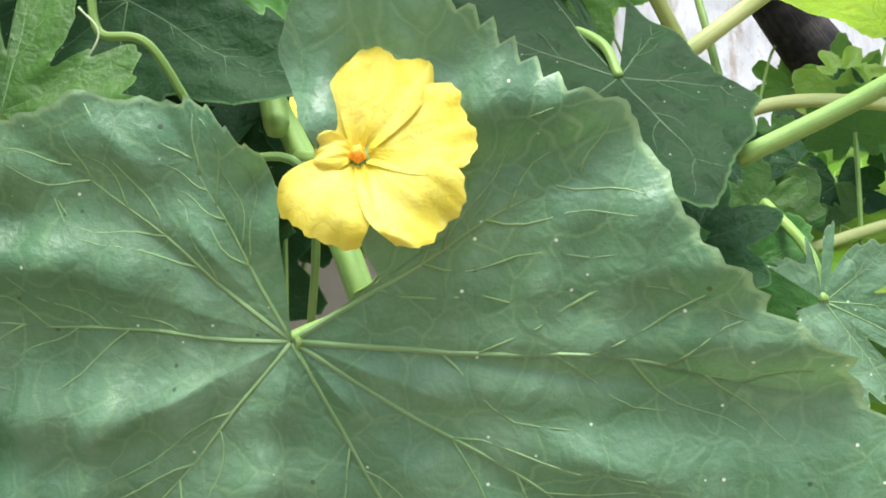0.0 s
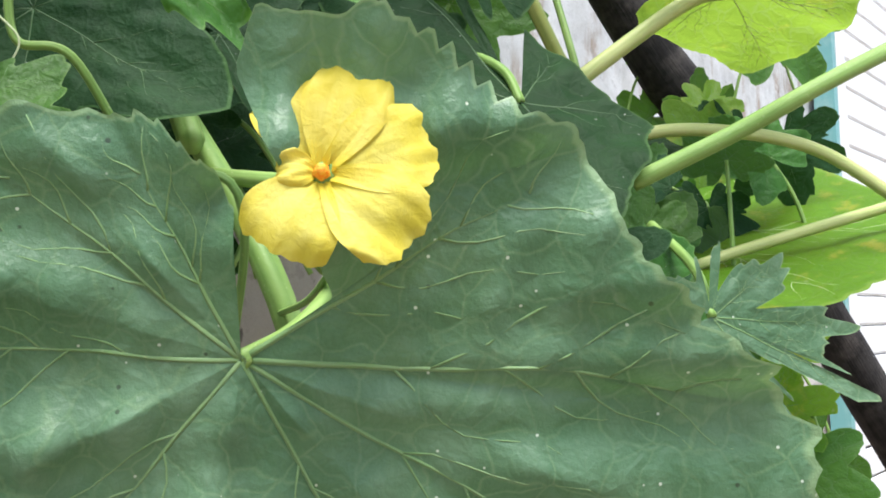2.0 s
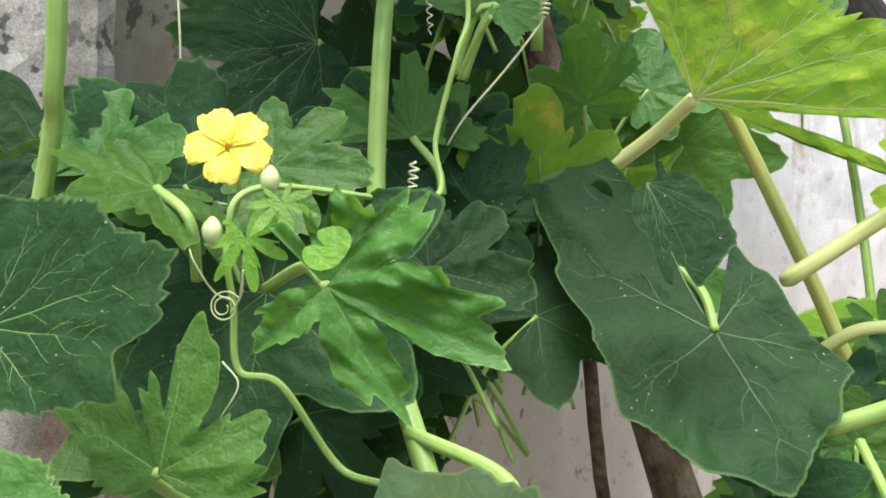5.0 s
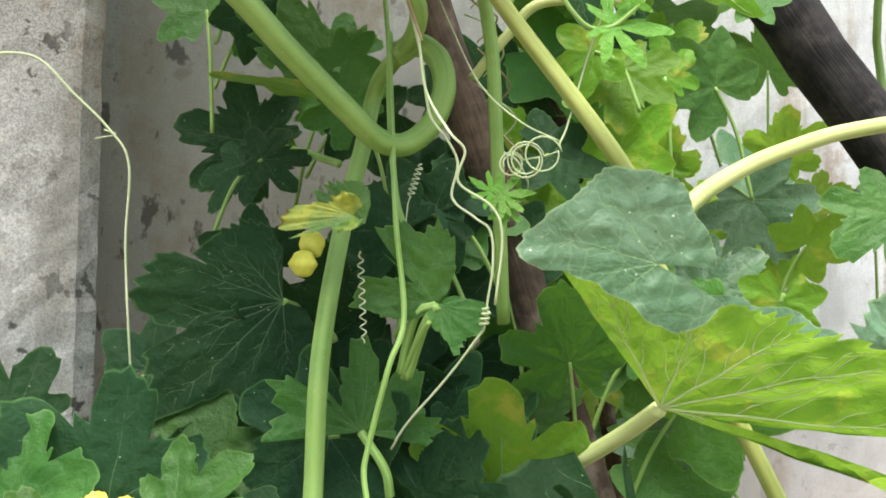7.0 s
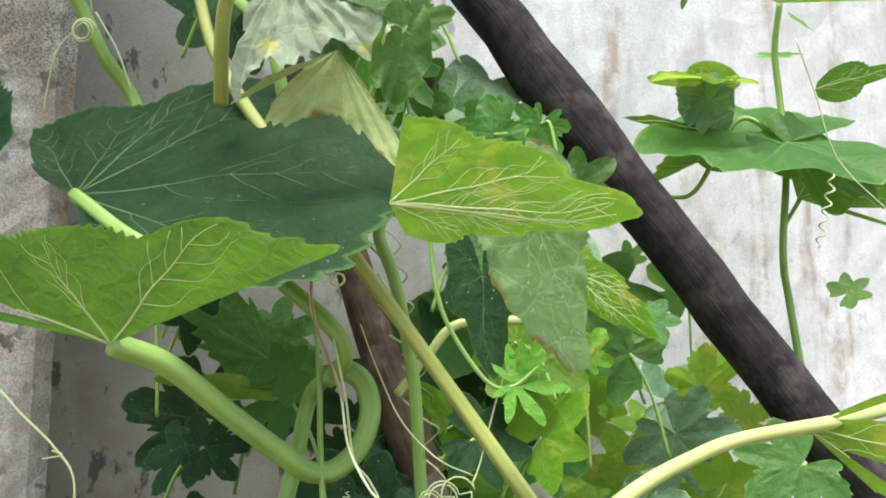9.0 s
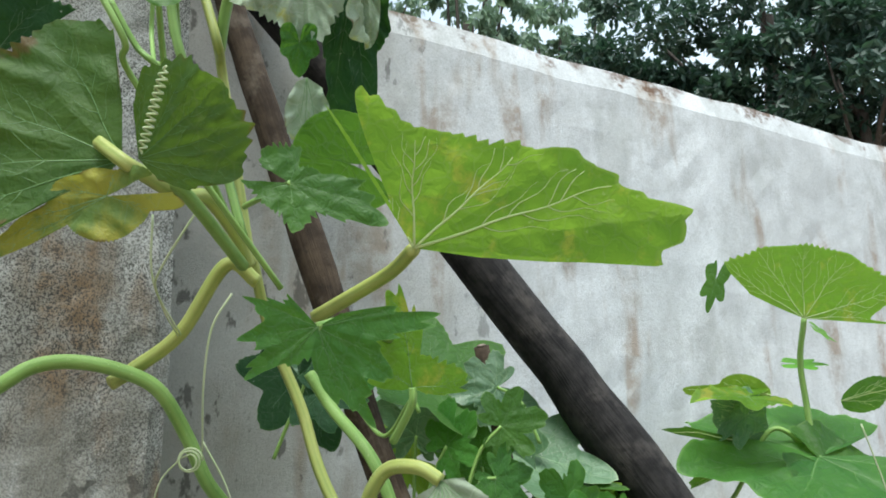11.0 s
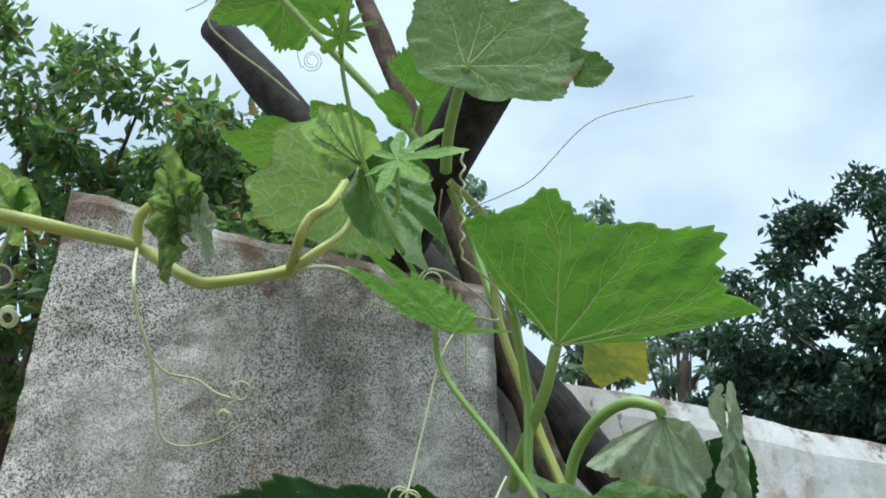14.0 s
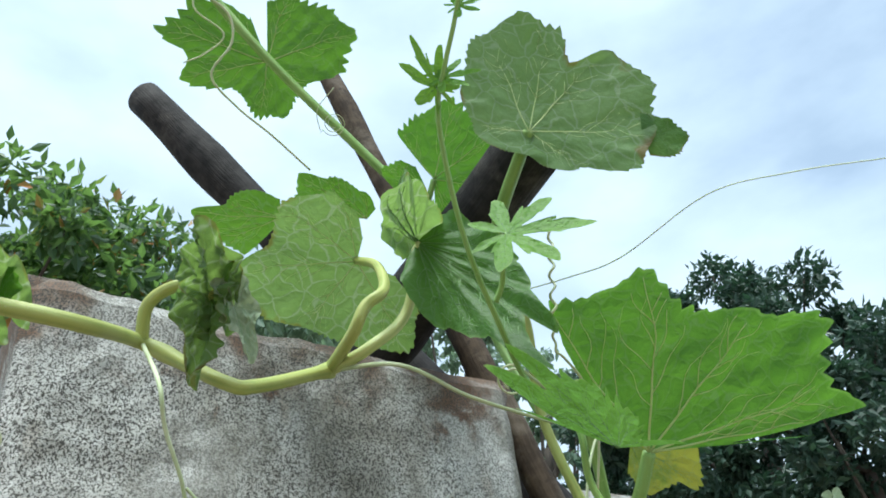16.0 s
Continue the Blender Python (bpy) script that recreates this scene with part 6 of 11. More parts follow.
leaf(upper, "angular", (-0.1220, 0.1199, 1.7755), (-0.0850, 0.0791, 1.8242), (-0.195, 0.681, 0.694), LEAF_MID, label="broad angular green leaf lit from behind", seed=78, stalk=[(-0.1330, 0.1388, 1.7529), (-0.1550, 0.1818, 1.7307), (-0.1667, 0.2157, 1.7182)], vein=VEIN_LIGHT, wave=0.02, pucker=0.12, seg=260, rings=18, dip=0.07, stalk_r=0.0036, grow=1.7700, lobes=[(-67, 0.41), (-57, 0.77), (-41, 0.71), (-27, 0.77), (-8, 0.62), (15, 0.74), (32, 0.94), (48, 0.84), (59, 1.00), (60, 0.77), (64, 0.37), (65, 0.77)], wide=1.0)
leaf(upper, "round", (-0.1123, 0.2441, 1.8405), (-0.0733, 0.2654, 1.8119), (-0.15, 0.74, 0.66), LEAF_SICK, label="small yellow leaf", seed=79, dip=0.04, grow=1.0900, lobes=[(-53, 0.30), (-33, 0.80), (0, 1.00), (7, 0.73), (33, 0.68), (60, 0.39)], wide=1.0)
leaf(upper, "lobed", (-0.3442, 0.1255, 2.1385), (-0.3456, 0.1504, 2.1069), (-0.15, 0.74, 0.65), LEAF_MID, label="green leaf seen from below against the sky", seed=80, vein=VEIN_LIGHT, wave=0.02, pucker=0.1, seg=240, dip=0.1, grow=2.2000, lobes=[(-175, 0.55), (-155, 0.66), (-124, 0.75), (-104, 0.84), (-82, 0.70), (-53, 0.40), (-11, 0.52), (14, 0.51), (52, 0.38), (84, 0.77), (99, 0.70), (110, 1.00), (135, 0.88), (145, 0.70), (165, 0.41)], wide=1.0)
tube("stem", [(-0.4375, 0.0341, 2.2598), (-0.4000, 0.0666, 2.2032), (-0.3398, 0.1092, 2.1233), (-0.2782, 0.1450, 2.0528), (-0.2317, 0.1665, 1.9965), (-0.2098, 0.1837, 1.9636), (-0.1946, 0.2199, 1.9207), (-0.1710, 0.1960, 1.8400)], 0.0036, 0.0032, STALK, upper, "climbing stem against the sky", steps=10, rib=0.06)
leaf(upper, "kidney", (-0.1615, 0.0342, 1.9393), (-0.1779, 0.0332, 1.9107), (0.15, -0.91, -0.39), LEAF_OLIVE, label="folded leaf with dark dry rim above the pole", seed=81, stalk=[(-0.1695, 0.0463, 1.9294), (-0.1814, 0.0714, 1.9182), (-0.1905, 0.1021, 1.9088)], vein=VEIN_LIGHT, wave=0.02, pucker=0.1, seg=240, dip=0.05, cup=0.1, stalk_r=0.0036, grow=2.6600, lobes=[(-181, 0.66), (-168, 0.90), (-152, 0.95), (-128, 0.79), (-93, 0.53), (-54, 0.38), (13, 0.22), (77, 0.41), (100, 0.76), (124, 0.87), (146, 1.00), (166, 0.95), (179, 0.66)], wide=1.0)
leaf(upper, "kidney", (-0.2792, 0.1368, 1.9411), (-0.3384, 0.1438, 1.9283), (-0.07, 0.69, 0.72), LEAF_OLIVE, label="pale yellow-green leaf above the post", seed=82, vein=VEIN_LIGHT, wave=0.03, dip=0.04, seg=200, stalk_r=0.003, grow=1.2600, ribs_at=[(-94, 0.77), (-31, 0.74), (16, 0.93), (57, 0.72), (95, 0.54)], lobes=[(-136, 0.36), (-116, 0.72), (-98, 0.94), (-72, 0.77), (-40, 0.73), (-3, 1.00), (19, 1.00), (33, 0.77), (58, 0.82), (89, 0.65), (107, 0.45), (125, 0.21)], wide=1.0)
leaf(upper, "round", (-0.2306, 0.0411, 1.8751), (-0.2407, -0.0430, 1.8558), (0.33, -0.78, -0.53), LEAF_OLIVE, seed=83, wave=0.14, pucker=0.35, side=1.4, dip=0.04, grow=1.0700, lobes=[(-88, 0.18), (-40, 0.30), (-17, 0.55), (-2, 0.98), (6, 1.00), (15, 0.58), (43, 0.29)], wide=1.0)
leaf(upper, "wedge", (-0.2306, 0.0411, 1.8751), (-0.1833, 0.0152, 1.7989), (-0.02, -0.94, -0.35), LEAF_MID, label="drooping folded green leaf", seed=84, wave=0.12, pucker=0.35, dip=0.04, side=-1.1, seg=180, grow=1.4300, lobes=[(-60, 0.22), (-30, 0.50), (-14, 0.66), (-4, 1.00), (-3, 0.80), (4, 0.68), (4, 0.87), (16, 0.62), (32, 0.50), (60, 0.30), (132, 0.11)], wide=0.75)
leaf(upper, "wedge", (-0.3449, 0.1898, 2.0324), (-0.4091, 0.1805, 2.0406), (0.00, 0.59, 0.81), LEAF_MID, seed=85, vein=VEIN_LIGHT, dip=0.04, grow=1.0800, lobes=[(-54, 0.20), (-47, 0.63), (-21, 0.76), (1, 1.00), (10, 0.63), (81, 0.21)], wide=1.0)
leaf(upper, "angular", (-0.2804, 0.1975, 2.0264), (-0.3244, 0.1760, 2.0517), (0.00, 0.59, 0.81), LEAF_MID, seed=86, vein=VEIN_LIGHT, dip=0.04, grow=1.1400, lobes=[(-27, 0.35), (-16, 0.94), (4, 1.00), (17, 0.69), (51, 0.35), (101, 0.17)], wide=1.0)
leaf(upper, "lobed", (-0.2242, 0.1548, 2.0198), (-0.1909, 0.1388, 2.0428), (-0.01, 0.66, 0.75), LEAF_MID, seed=87, stalk=[(-0.2350, 0.1705, 1.9986), (-0.2521, 0.1926, 1.9687)], vein=VEIN_LIGHT, dip=0.05, wave=0.02, pucker=0.08, seg=180, grow=1.5300, ribs_at=[(-77, 0.58), (-29, 0.81), (5, 0.94), (55, 0.58), (112, 0.32)], lobes=[(-85, 0.15), (-82, 0.65), (-59, 0.72), (-30, 0.90), (-17, 0.86), (-4, 1.00), (17, 0.96), (38, 0.74), (87, 0.50), (135, 0.37)], wide=1.0)
leaf(upper, "round", (-0.2302, 0.1547, 2.0114), (-0.2502, 0.1400, 2.0210), (-0.01, 0.66, 0.75), LEAF_MID, seed=88, vein=VEIN_LIGHT, dip=0.05, grow=1.3500, lobes=[(-108, 0.44), (-38, 0.63), (-8, 1.00), (10, 0.84), (31, 0.51)], wide=1.0)
leaf(upper, "round", (-0.0962, 0.0496, 1.9383), (-0.0715, 0.0551, 1.9384), (0.21, -0.96, -0.18), LEAF_OLD, seed=89, wave=0.05, dip=0.04, grow=1.1500, lobes=[(-79, 0.47), (-23, 0.84), (3, 1.00), (31, 0.79), (47, 0.64), (86, 0.59)], wide=1.0)
leaf(bitter, "cut", (-0.1853, -0.0297, 1.8185), (-0.1467, -0.0321, 1.8177), (0.16, -0.85, 0.35), LEAF_YOUNG, label="bright young palmate leaf", seed=90, stalk=[(-0.1877, -0.0223, 1.8157), (-0.1899, -0.0098, 1.8065), (-0.1939, -0.0053, 1.7993)], wide=1.1, pucker=0.2, grow=1.0, stalk_r=0.0012)
leaf(bitter, "cut", (-0.1561, -0.0260, 1.7141), (-0.1971, -0.0481, 1.7372), (0.22, -0.97, 0.13), LEAF_YOUNG, label="bright young leaf seen edge-on", seed=91, pucker=0.1, wave=0.03, dip=0.03, seg=200, grow=1.0600, lobes=[(-144, 0.56), (-133, 0.23), (-93, 0.34), (-73, 0.37), (-37, 0.55), (-14, 0.88), (-13, 0.71), (-1, 1.00), (8, 0.46), (11, 0.78)], wide=1.0)
tube("stem", [(-0.0545, 0.1148, 1.5091), (-0.1110, 0.0456, 1.5982), (-0.1035, 0.0120, 1.6069), (-0.1346, 0.0012, 1.6613), (-0.1647, -0.0033, 1.7050), (-0.1688, -0.0111, 1.7326), (-0.1840, 0.0189, 1.7701), (-0.1946, -0.0055, 1.7913), (-0.2030, -0.0253, 1.8148), (-0.2076, -0.0461, 1.8406), (-0.2086, -0.0642, 1.8641), (-0.2030, -0.0755, 1.8806), (-0.1970, -0.0851, 1.8947), (-0.1922, -0.0938, 1.9077), (-0.1869, -0.1016, 1.9195)], 0.0017, 0.001, STALK, bitter, "thin shoot reaching up", steps=10, rib=0.06)
leaf(bitter, "cut", (-0.2079, -0.0704, 1.8723), (-0.2169, -0.0876, 1.8923), (0.46, -0.79, -0.41), LEAF_YOUNG, seed=92, seg=100, rings=8, branches=2, wide=0.6)
leaf(bitter, "cut", (-0.2051, -0.0725, 1.8759), (-0.1874, -0.0712, 1.8795), (0.21, -0.96, -0.18), LEAF_YOUNG, seed=93, seg=100, rings=8, branches=2, wide=0.6)
leaf(bitter, "cut", (-0.1940, -0.0897, 1.9018), (-0.1804, -0.0895, 1.9054), (0.21, -0.96, -0.18), LEAF_YOUNG, seed=94, seg=100, rings=8, branches=2, wide=0.6)
leaf(bitter, "wedge", (-0.1904, -0.0961, 1.9112), (-0.1861, -0.1027, 1.9211), (0.66, -0.65, -0.37), LEAF_MID, seed=95, seg=80, rings=7, branches=2, wide=0.5, side=1.5)
tendril(bitter, [spline([(-0.1923, -0.0975, 1.9124), (-0.1924, -0.1038, 1.9206), (-0.1824, -0.1087, 1.9301), (-0.1831, -0.1197, 1.9442)], 8)], 0.0005, 0.0004, TENDRIL)
tendril(bitter, [spline([(-0.2747, 0.0380, 2.0014), (-0.2862, 0.0440, 1.9901), (-0.2859, 0.0526, 1.9790)], 8), curl((-0.2775, 0.0513, 1.9832), (0.98, 0.21, 0.01), (0.12, -0.58, 0.80), 0.0075, 0.003, 2.2, (0.001, -0.003, -0.002), 3.6)], 0.0005, 0.0004, TENDRIL)
tendril(upper, [spline([(-0.3493, -0.0332, 2.0727), (-0.3519, -0.0265, 2.0631), (-0.3454, -0.0129, 2.0472), (-0.3316, -0.0013, 2.0361), (-0.3318, 0.0096, 2.0218), (-0.3460, 0.0187, 2.0057), (-0.3364, 0.0393, 1.9983), (-0.3184, 0.0620, 1.9906), (-0.3000, 0.0865, 1.9807)], 8)], 0.0014, 0.0011, TENDRIL)
tendril(upper, [spline([(-0.3400, -0.0255, 2.0737), (-0.3439, -0.0165, 2.0608), (-0.3526, -0.0049, 2.0430), (-0.3369, 0.0084, 2.0303), (-0.3482, 0.0133, 2.0205), (-0.3628, 0.0142, 2.0150)], 8)], 0.0011, 0.0007, TENDRIL)
tube("stem", [(-0.4454, -0.0668, 1.8054), (-0.4022, -0.0433, 1.8030), (-0.3734, -0.0238, 1.8016), (-0.3730, 0.0338, 1.8276), (-0.3257, 0.0226, 1.7922), (-0.3110, 0.0315, 1.7931), (-0.2846, 0.0707, 1.8205)], 0.004, 0.0034, STALK_TAN, upper, "yellowish stem hanging across the post", steps=12, rib=0.06, knobs=[(0.55, 0.25), (1.0, 0.4)])
tube("stem", [(-0.2846, 0.0707, 1.8205), (-0.2664, 0.0384, 1.8200), (-0.2585, 0.0329, 1.8327), (-0.2500, 0.0420, 1.8480), (-0.2600, 0.0900, 1.9000), (-0.2792, 0.1368, 1.9411)], 0.0034, 0.0028, STALK_TAN, upper, steps=10, rib=0.06)
tube("stem", [(-0.2846, 0.0707, 1.8205), (-0.2609, 0.0520, 1.8191), (-0.2406, 0.0560, 1.8410), (-0.2306, 0.0411, 1.8751)], 0.0034, 0.0026, STALK_PALE, upper, steps=10, rib=0.06)
tendril(upper, [spline([(-0.2846, 0.0707, 1.8205), (-0.2441, 0.0425, 1.8018), (-0.2139, 0.0662, 1.7937), (-0.1843, 0.0966, 1.7942), (-0.1650, 0.1400, 1.8086), (-0.1710, 0.1960, 1.8400)], 8)], 0.0019, 0.0015, TENDRIL)
tendril(upper, [spline([(-0.1710, 0.1960, 1.8400), (-0.1657, 0.1160, 1.8092), (-0.1820, 0.0858, 1.8138), (-0.1883, 0.0736, 1.8118)], 8), curl((-0.1902, 0.0681, 1.8002), (0.97, 0.23, 0.01), (0.10, -0.48, 0.87), 0.008, 0.005, 1.5, (0.001, -0.003, -0.002), 1.0)], 0.0013, 0.0009, TENDRIL)
tendril(upper, [spline([(-0.1813, 0.1441, 1.9046), (-0.1478, 0.0921, 1.8759), (-0.1233, 0.0556, 1.8592), (-0.0867, 0.0011, 1.8503), (-0.0585, -0.0324, 1.8300), (-0.0343, -0.0631, 1.8058)], 8)], 0.0007, 0.0004, TENDRIL, "long pale tendril reaching into the air")
tendril(upper, [spline([(-0.1841, 0.0663, 1.8670), (-0.1879, 0.0750, 1.8504), (-0.1841, 0.0845, 1.8355), (-0.1796, 0.0835, 1.8187)], 8)], 0.0009, 0.0007, TENDRIL_DRY)
leaf(upper, "wedge", (-0.3275, -0.0029, 1.8253), (-0.3228, -0.0339, 1.8503), (0.66, -0.71, -0.25), LEAF_OLIVE, label="crumpled withered leaf on the post", seed=96, stalk=[(-0.3408, 0.0180, 1.8478), (-0.3552, 0.0195, 1.8495), (-0.3681, 0.0230, 1.8424), (-0.3735, 0.0338, 1.8275)], wide=0.62, side=1.9, wave=0.15, pucker=0.6, stalk_r=0.003, stalk_mat=STALK_TAN)
leaf(upper, "wedge", (-0.3265, 0.0016, 1.8282), (-0.3363, 0.0219, 1.7890), (-0.16, -0.91, -0.38), LEAF_OLIVE, label="shrivelled grey-green leaf", seed=97, wide=0.7, side=2.6, wave=0.2, pucker=0.6)
leaf(upper, "wedge", (-0.3161, 0.0024, 1.8208), (-0.3097, 0.0128, 1.7954), (0.56, -0.74, -0.37), LEAF_DRY, seed=98, wide=0.6, side=2.0, wave=0.15, pucker=0.5)
tendril(upper, [spline([(-0.3730, 0.0338, 1.8276), (-0.3474, -0.0005, 1.7823), (-0.3445, 0.0060, 1.7621), (-0.3394, 0.0191, 1.7416), (-0.3386, 0.0312, 1.7210), (-0.3374, 0.0418, 1.7033), (-0.3265, 0.0474, 1.6982), (-0.3081, 0.0500, 1.7013), (-0.2916, 0.0491, 1.7097)], 8)], 0.002, 0.001, TENDRIL)
tendril(upper, [spline([(-0.3380, 0.0203, 1.7401), (-0.3305, 0.0260, 1.7334), (-0.3154, 0.0312, 1.7306), (-0.3053, 0.0373, 1.7243), (-0.2958, 0.0413, 1.7214)], 8), curl((-0.2913, 0.0397, 1.7259), (0.97, 0.23, 0.01), (0.10, -0.48, 0.87), 0.006, 0.004, 1.2, (0.001, -0.003, -0.002), 3.2), curl((-0.3017, 0.0446, 1.7131), (0.97, 0.23, 0.01), (0.10, -0.48, 0.87), 0.004, 0.003, 3.0, (0.001, -0.003, -0.002), 1.5)], 0.0012, 0.0008, TENDRIL)
leaf(upper, "round", (-0.4138, -0.0318, 1.8176), (-0.4128, -0.0669, 1.8304), (0.68, -0.66, -0.33), LEAF_OLIVE, seed=99, wide=0.5, pucker=0.3, wave=0.12, side=1.2, grow=0.8)
leaf(upper, "round", (-0.4126, -0.0331, 1.8196), (-0.3934, -0.0459, 1.8254), (0.50, -0.86, -0.08), LEAF_MID, seed=100, wide=0.6, wave=0.12, grow=0.6)
tendril(upper, [spline([(-0.4067, -0.0385, 1.8117), (-0.4131, -0.0305, 1.7993), (-0.4240, -0.0234, 1.7869)], 8), curl((-0.4193, -0.0187, 1.7820), (0.98, 0.21, 0.01), (0.12, -0.58, 0.80), 0.008, 0.006, 0.8, (0.001, -0.003, -0.002), 3.0)], 0.0019, 0.0013, TENDRIL)
tendril(upper, [curl((-0.4193, -0.0039, 1.7628), (0.98, 0.21, 0.01), (0.12, -0.58, 0.80), 0.006, 0.003, 2.5, (0.001, -0.003, -0.002), 1.0)], 0.0017, 0.0012, TENDRIL)
tendril(bitter, [spline([(-0.2097, 0.0092, 1.5564), (-0.1933, -0.0080, 1.6003), (-0.1823, -0.0100, 1.6333), (-0.1763, -0.0029, 1.6689), (-0.1669, -0.0003, 1.7154), (-0.1585, 0.0132, 1.7381), (-0.1611, 0.0315, 1.7219)], 8)], 0.0011, 0.0009, TENDRIL)
tendril(bitter, [spline([(-0.1423, 0.0389, 1.6663), (-0.1494, 0.0243, 1.6463), (-0.1642, 0.0134, 1.6393), (-0.1775, -0.0012, 1.6407)], 8), curl((-0.1786, -0.0078, 1.6422), (0.98, 0.20, 0.00), (0.08, -0.41, 0.91), 0.005, 0.004, 1.3, (0.001, -0.004, -0.002), -0.5), curl((-0.1831, -0.0093, 1.6435), (0.98, 0.20, 0.00), (0.08, -0.41, 0.91), 0.0048, 0.004, 1.2, (0.001, -0.004, -0.002), 0.5)], 0.001, 0.0007, TENDRIL)
tendril(upper, [coil((-0.0775, 0.0029, 1.5851), (-0.0895, 0.0108, 1.5476), 13, 0.002)], 0.0009, 0.0008, TENDRIL)
tendril(upper, [coil((-0.1613, 0.0231, 1.8600), (-0.1670, 0.0481, 1.8040), 6, 0.0014), spline([(-0.1671, 0.0488, 1.8023), (-0.1631, 0.0512, 1.7990), (-0.1538, 0.0760, 1.7981), (-0.1484, 0.1117, 1.7960)], 8)], 0.0012, 0.0012, TENDRIL)
tube("stem", [(-0.1004, 0.1988, 1.5444), (-0.1036, 0.1842, 1.5589), (-0.1113, 0.1482, 1.5733), (-0.1086, 0.1002, 1.5591), (-0.1051, 0.0401, 1.5517), (-0.1253, 0.0411, 1.5670)], 0.0042, 0.0034, STALK_TAN, upper, steps=10, rib=0.06)
tube("stem", [(-0.0985, 0.2117, 1.5363), (-0.1179, 0.2067, 1.5470), (-0.1484, 0.2147, 1.5053), (-0.1799, 0.2174, 1.4829), (-0.1900, 0.2086, 1.4730)], 0.0046, 0.0046, STALK_TAN, upper, steps=10, rib=0.06)
tube("stem", [(-0.2766, 0.1657, 1.4434), (-0.2418, 0.1728, 1.4693), (-0.2266, 0.1815, 1.4816), (-0.2075, 0.1929, 1.4855), (-0.1821, 0.2021, 1.4809), (-0.1601, 0.2128, 1.4693), (-0.1473, 0.2319, 1.4423), (-0.1358, 0.2407, 1.4142), (-0.1216, 0.2578, 1.3873), (-0.1029, 0.2491, 1.3371)], 0.0046, 0.0046, STALK, upper, "green stem bowed before the post", steps=12, rib=0.06)
tendril(upper, [curl((-0.1422, 0.2276, 1.4261), (0.99, 0.10, -0.02), (0.04, -0.19, 0.98), 0.008, 0.005, 2.2, (0.000, -0.004, -0.001), 0.0), spline([(-0.1484, 0.2268, 1.4273), (-0.1611, 0.2282, 1.4137), (-0.1678, 0.2316, 1.3932), (-0.1719, 0.2346, 1.3761)], 8)], 0.0012, 0.0008, TENDRIL)
tendril(upper, [spline([(-0.1341, 0.2262, 1.4373), (-0.1211, 0.2323, 1.4131), (-0.1132, 0.2378, 1.3889)], 8)], 0.0012, 0.001, TENDRIL)
tendril(upper, [spline([(-0.1430, 0.1473, 1.5640), (-0.1450, 0.1558, 1.5319), (-0.1426, 0.1720, 1.5114), (-0.1425, 0.1959, 1.5001)], 8)], 0.0012, 0.0008, TENDRIL)
tendril(upper, [spline([(-0.1084, 0.1928, 1.5251), (-0.1179, 0.1873, 1.5031), (-0.1244, 0.1956, 1.4700), (-0.1303, 0.2160, 1.4306)], 8)], 0.0014, 0.001, TENDRIL)
tendril(upper, [spline([(-0.1148, 0.1420, 1.5622), (-0.1347, 0.1461, 1.5317), (-0.1418, 0.1579, 1.5199), (-0.1396, 0.1927, 1.5003)], 8)], 0.0012, 0.001, TENDRIL)
tube("stem", [(-0.1407, 0.0695, 1.6601), (-0.1281, 0.0772, 1.6366), (-0.1189, 0.0807, 1.6272), (-0.1186, 0.1023, 1.6247), (-0.1036, 0.1842, 1.5589)], 0.0017, 0.0017, STALK, upper, steps=10, rib=0.06)
tube("stem", [(-0.1262, 0.0891, 1.6702), (-0.1276, 0.0939, 1.6521), (-0.1189, 0.0807, 1.6272)], 0.0013, 0.0013, STALK, upper, steps=10, rib=0.06)
tube("stem", [(-0.1519, 0.1201, 1.8244), (-0.1459, 0.1523, 1.7582), (-0.1481, 0.1630, 1.7105), (-0.1402, 0.1717, 1.6712), (-0.1386, 0.2029, 1.6683), (-0.1064, 0.2032, 1.5643)], 0.0032, 0.0032, STALK, upper, steps=10, rib=0.06)
tube("stem", [(-0.0761, 0.2637, 1.4838), (-0.0590, 0.2600, 1.4594), (-0.0299, 0.2382, 1.4287), (-0.0146, 0.2358, 1.3964), (-0.0092, 0.2444, 1.3558)], 0.004, 0.004, STALK, upper, steps=10, rib=0.06)
tube("stem", [(-0.0424, 0.2294, 1.4667), (-0.0173, 0.2170, 1.4385), (0.0063, 0.1750, 1.4554)], 0.0013, 0.0013, STALK, bitter, steps=10, rib=0.06)
tube("stem", [(0.3600, 0.5000, 0.0000), (0.3800, 0.5200, 0.8000), (0.3569, 0.6694, 1.2530), (0.3482, 0.6635, 1.3304), (0.3538, 0.6565, 1.4204), (0.3501, 0.6527, 1.4897), (0.3460, 0.6433, 1.5353), (0.3498, 0.6252, 1.5770)], 0.0042, 0.003, STALK, far, steps=10, rib=0.06)
leaf(far, "kidney", (0.3498, 0.6252, 1.5770), (0.4234, 0.6065, 1.5527), (-0.09, 0.92, 0.38), LEAF_LIME, label="pale green leaf on a bare stem", seed=101, vein=VEIN_LIGHT, wave=0.03, dip=0.05, grow=1.2600, lobes=[(-169, 0.25), (-167, 0.60), (-155, 0.97), (-135, 0.85), (-99, 0.77), (-67, 0.79), (-32, 0.93), (-12, 0.62), (-9, 1.00)], wide=1.0)
leaf(far, "lobed", (0.3452, 0.6536, 1.5346), (0.3805, 0.6473, 1.5319), (0.07, -0.52, 0.85), LEAF_YOUNG, seed=102, wide=0.57, grow=0.9, seg=110, rings=9, branches=3)
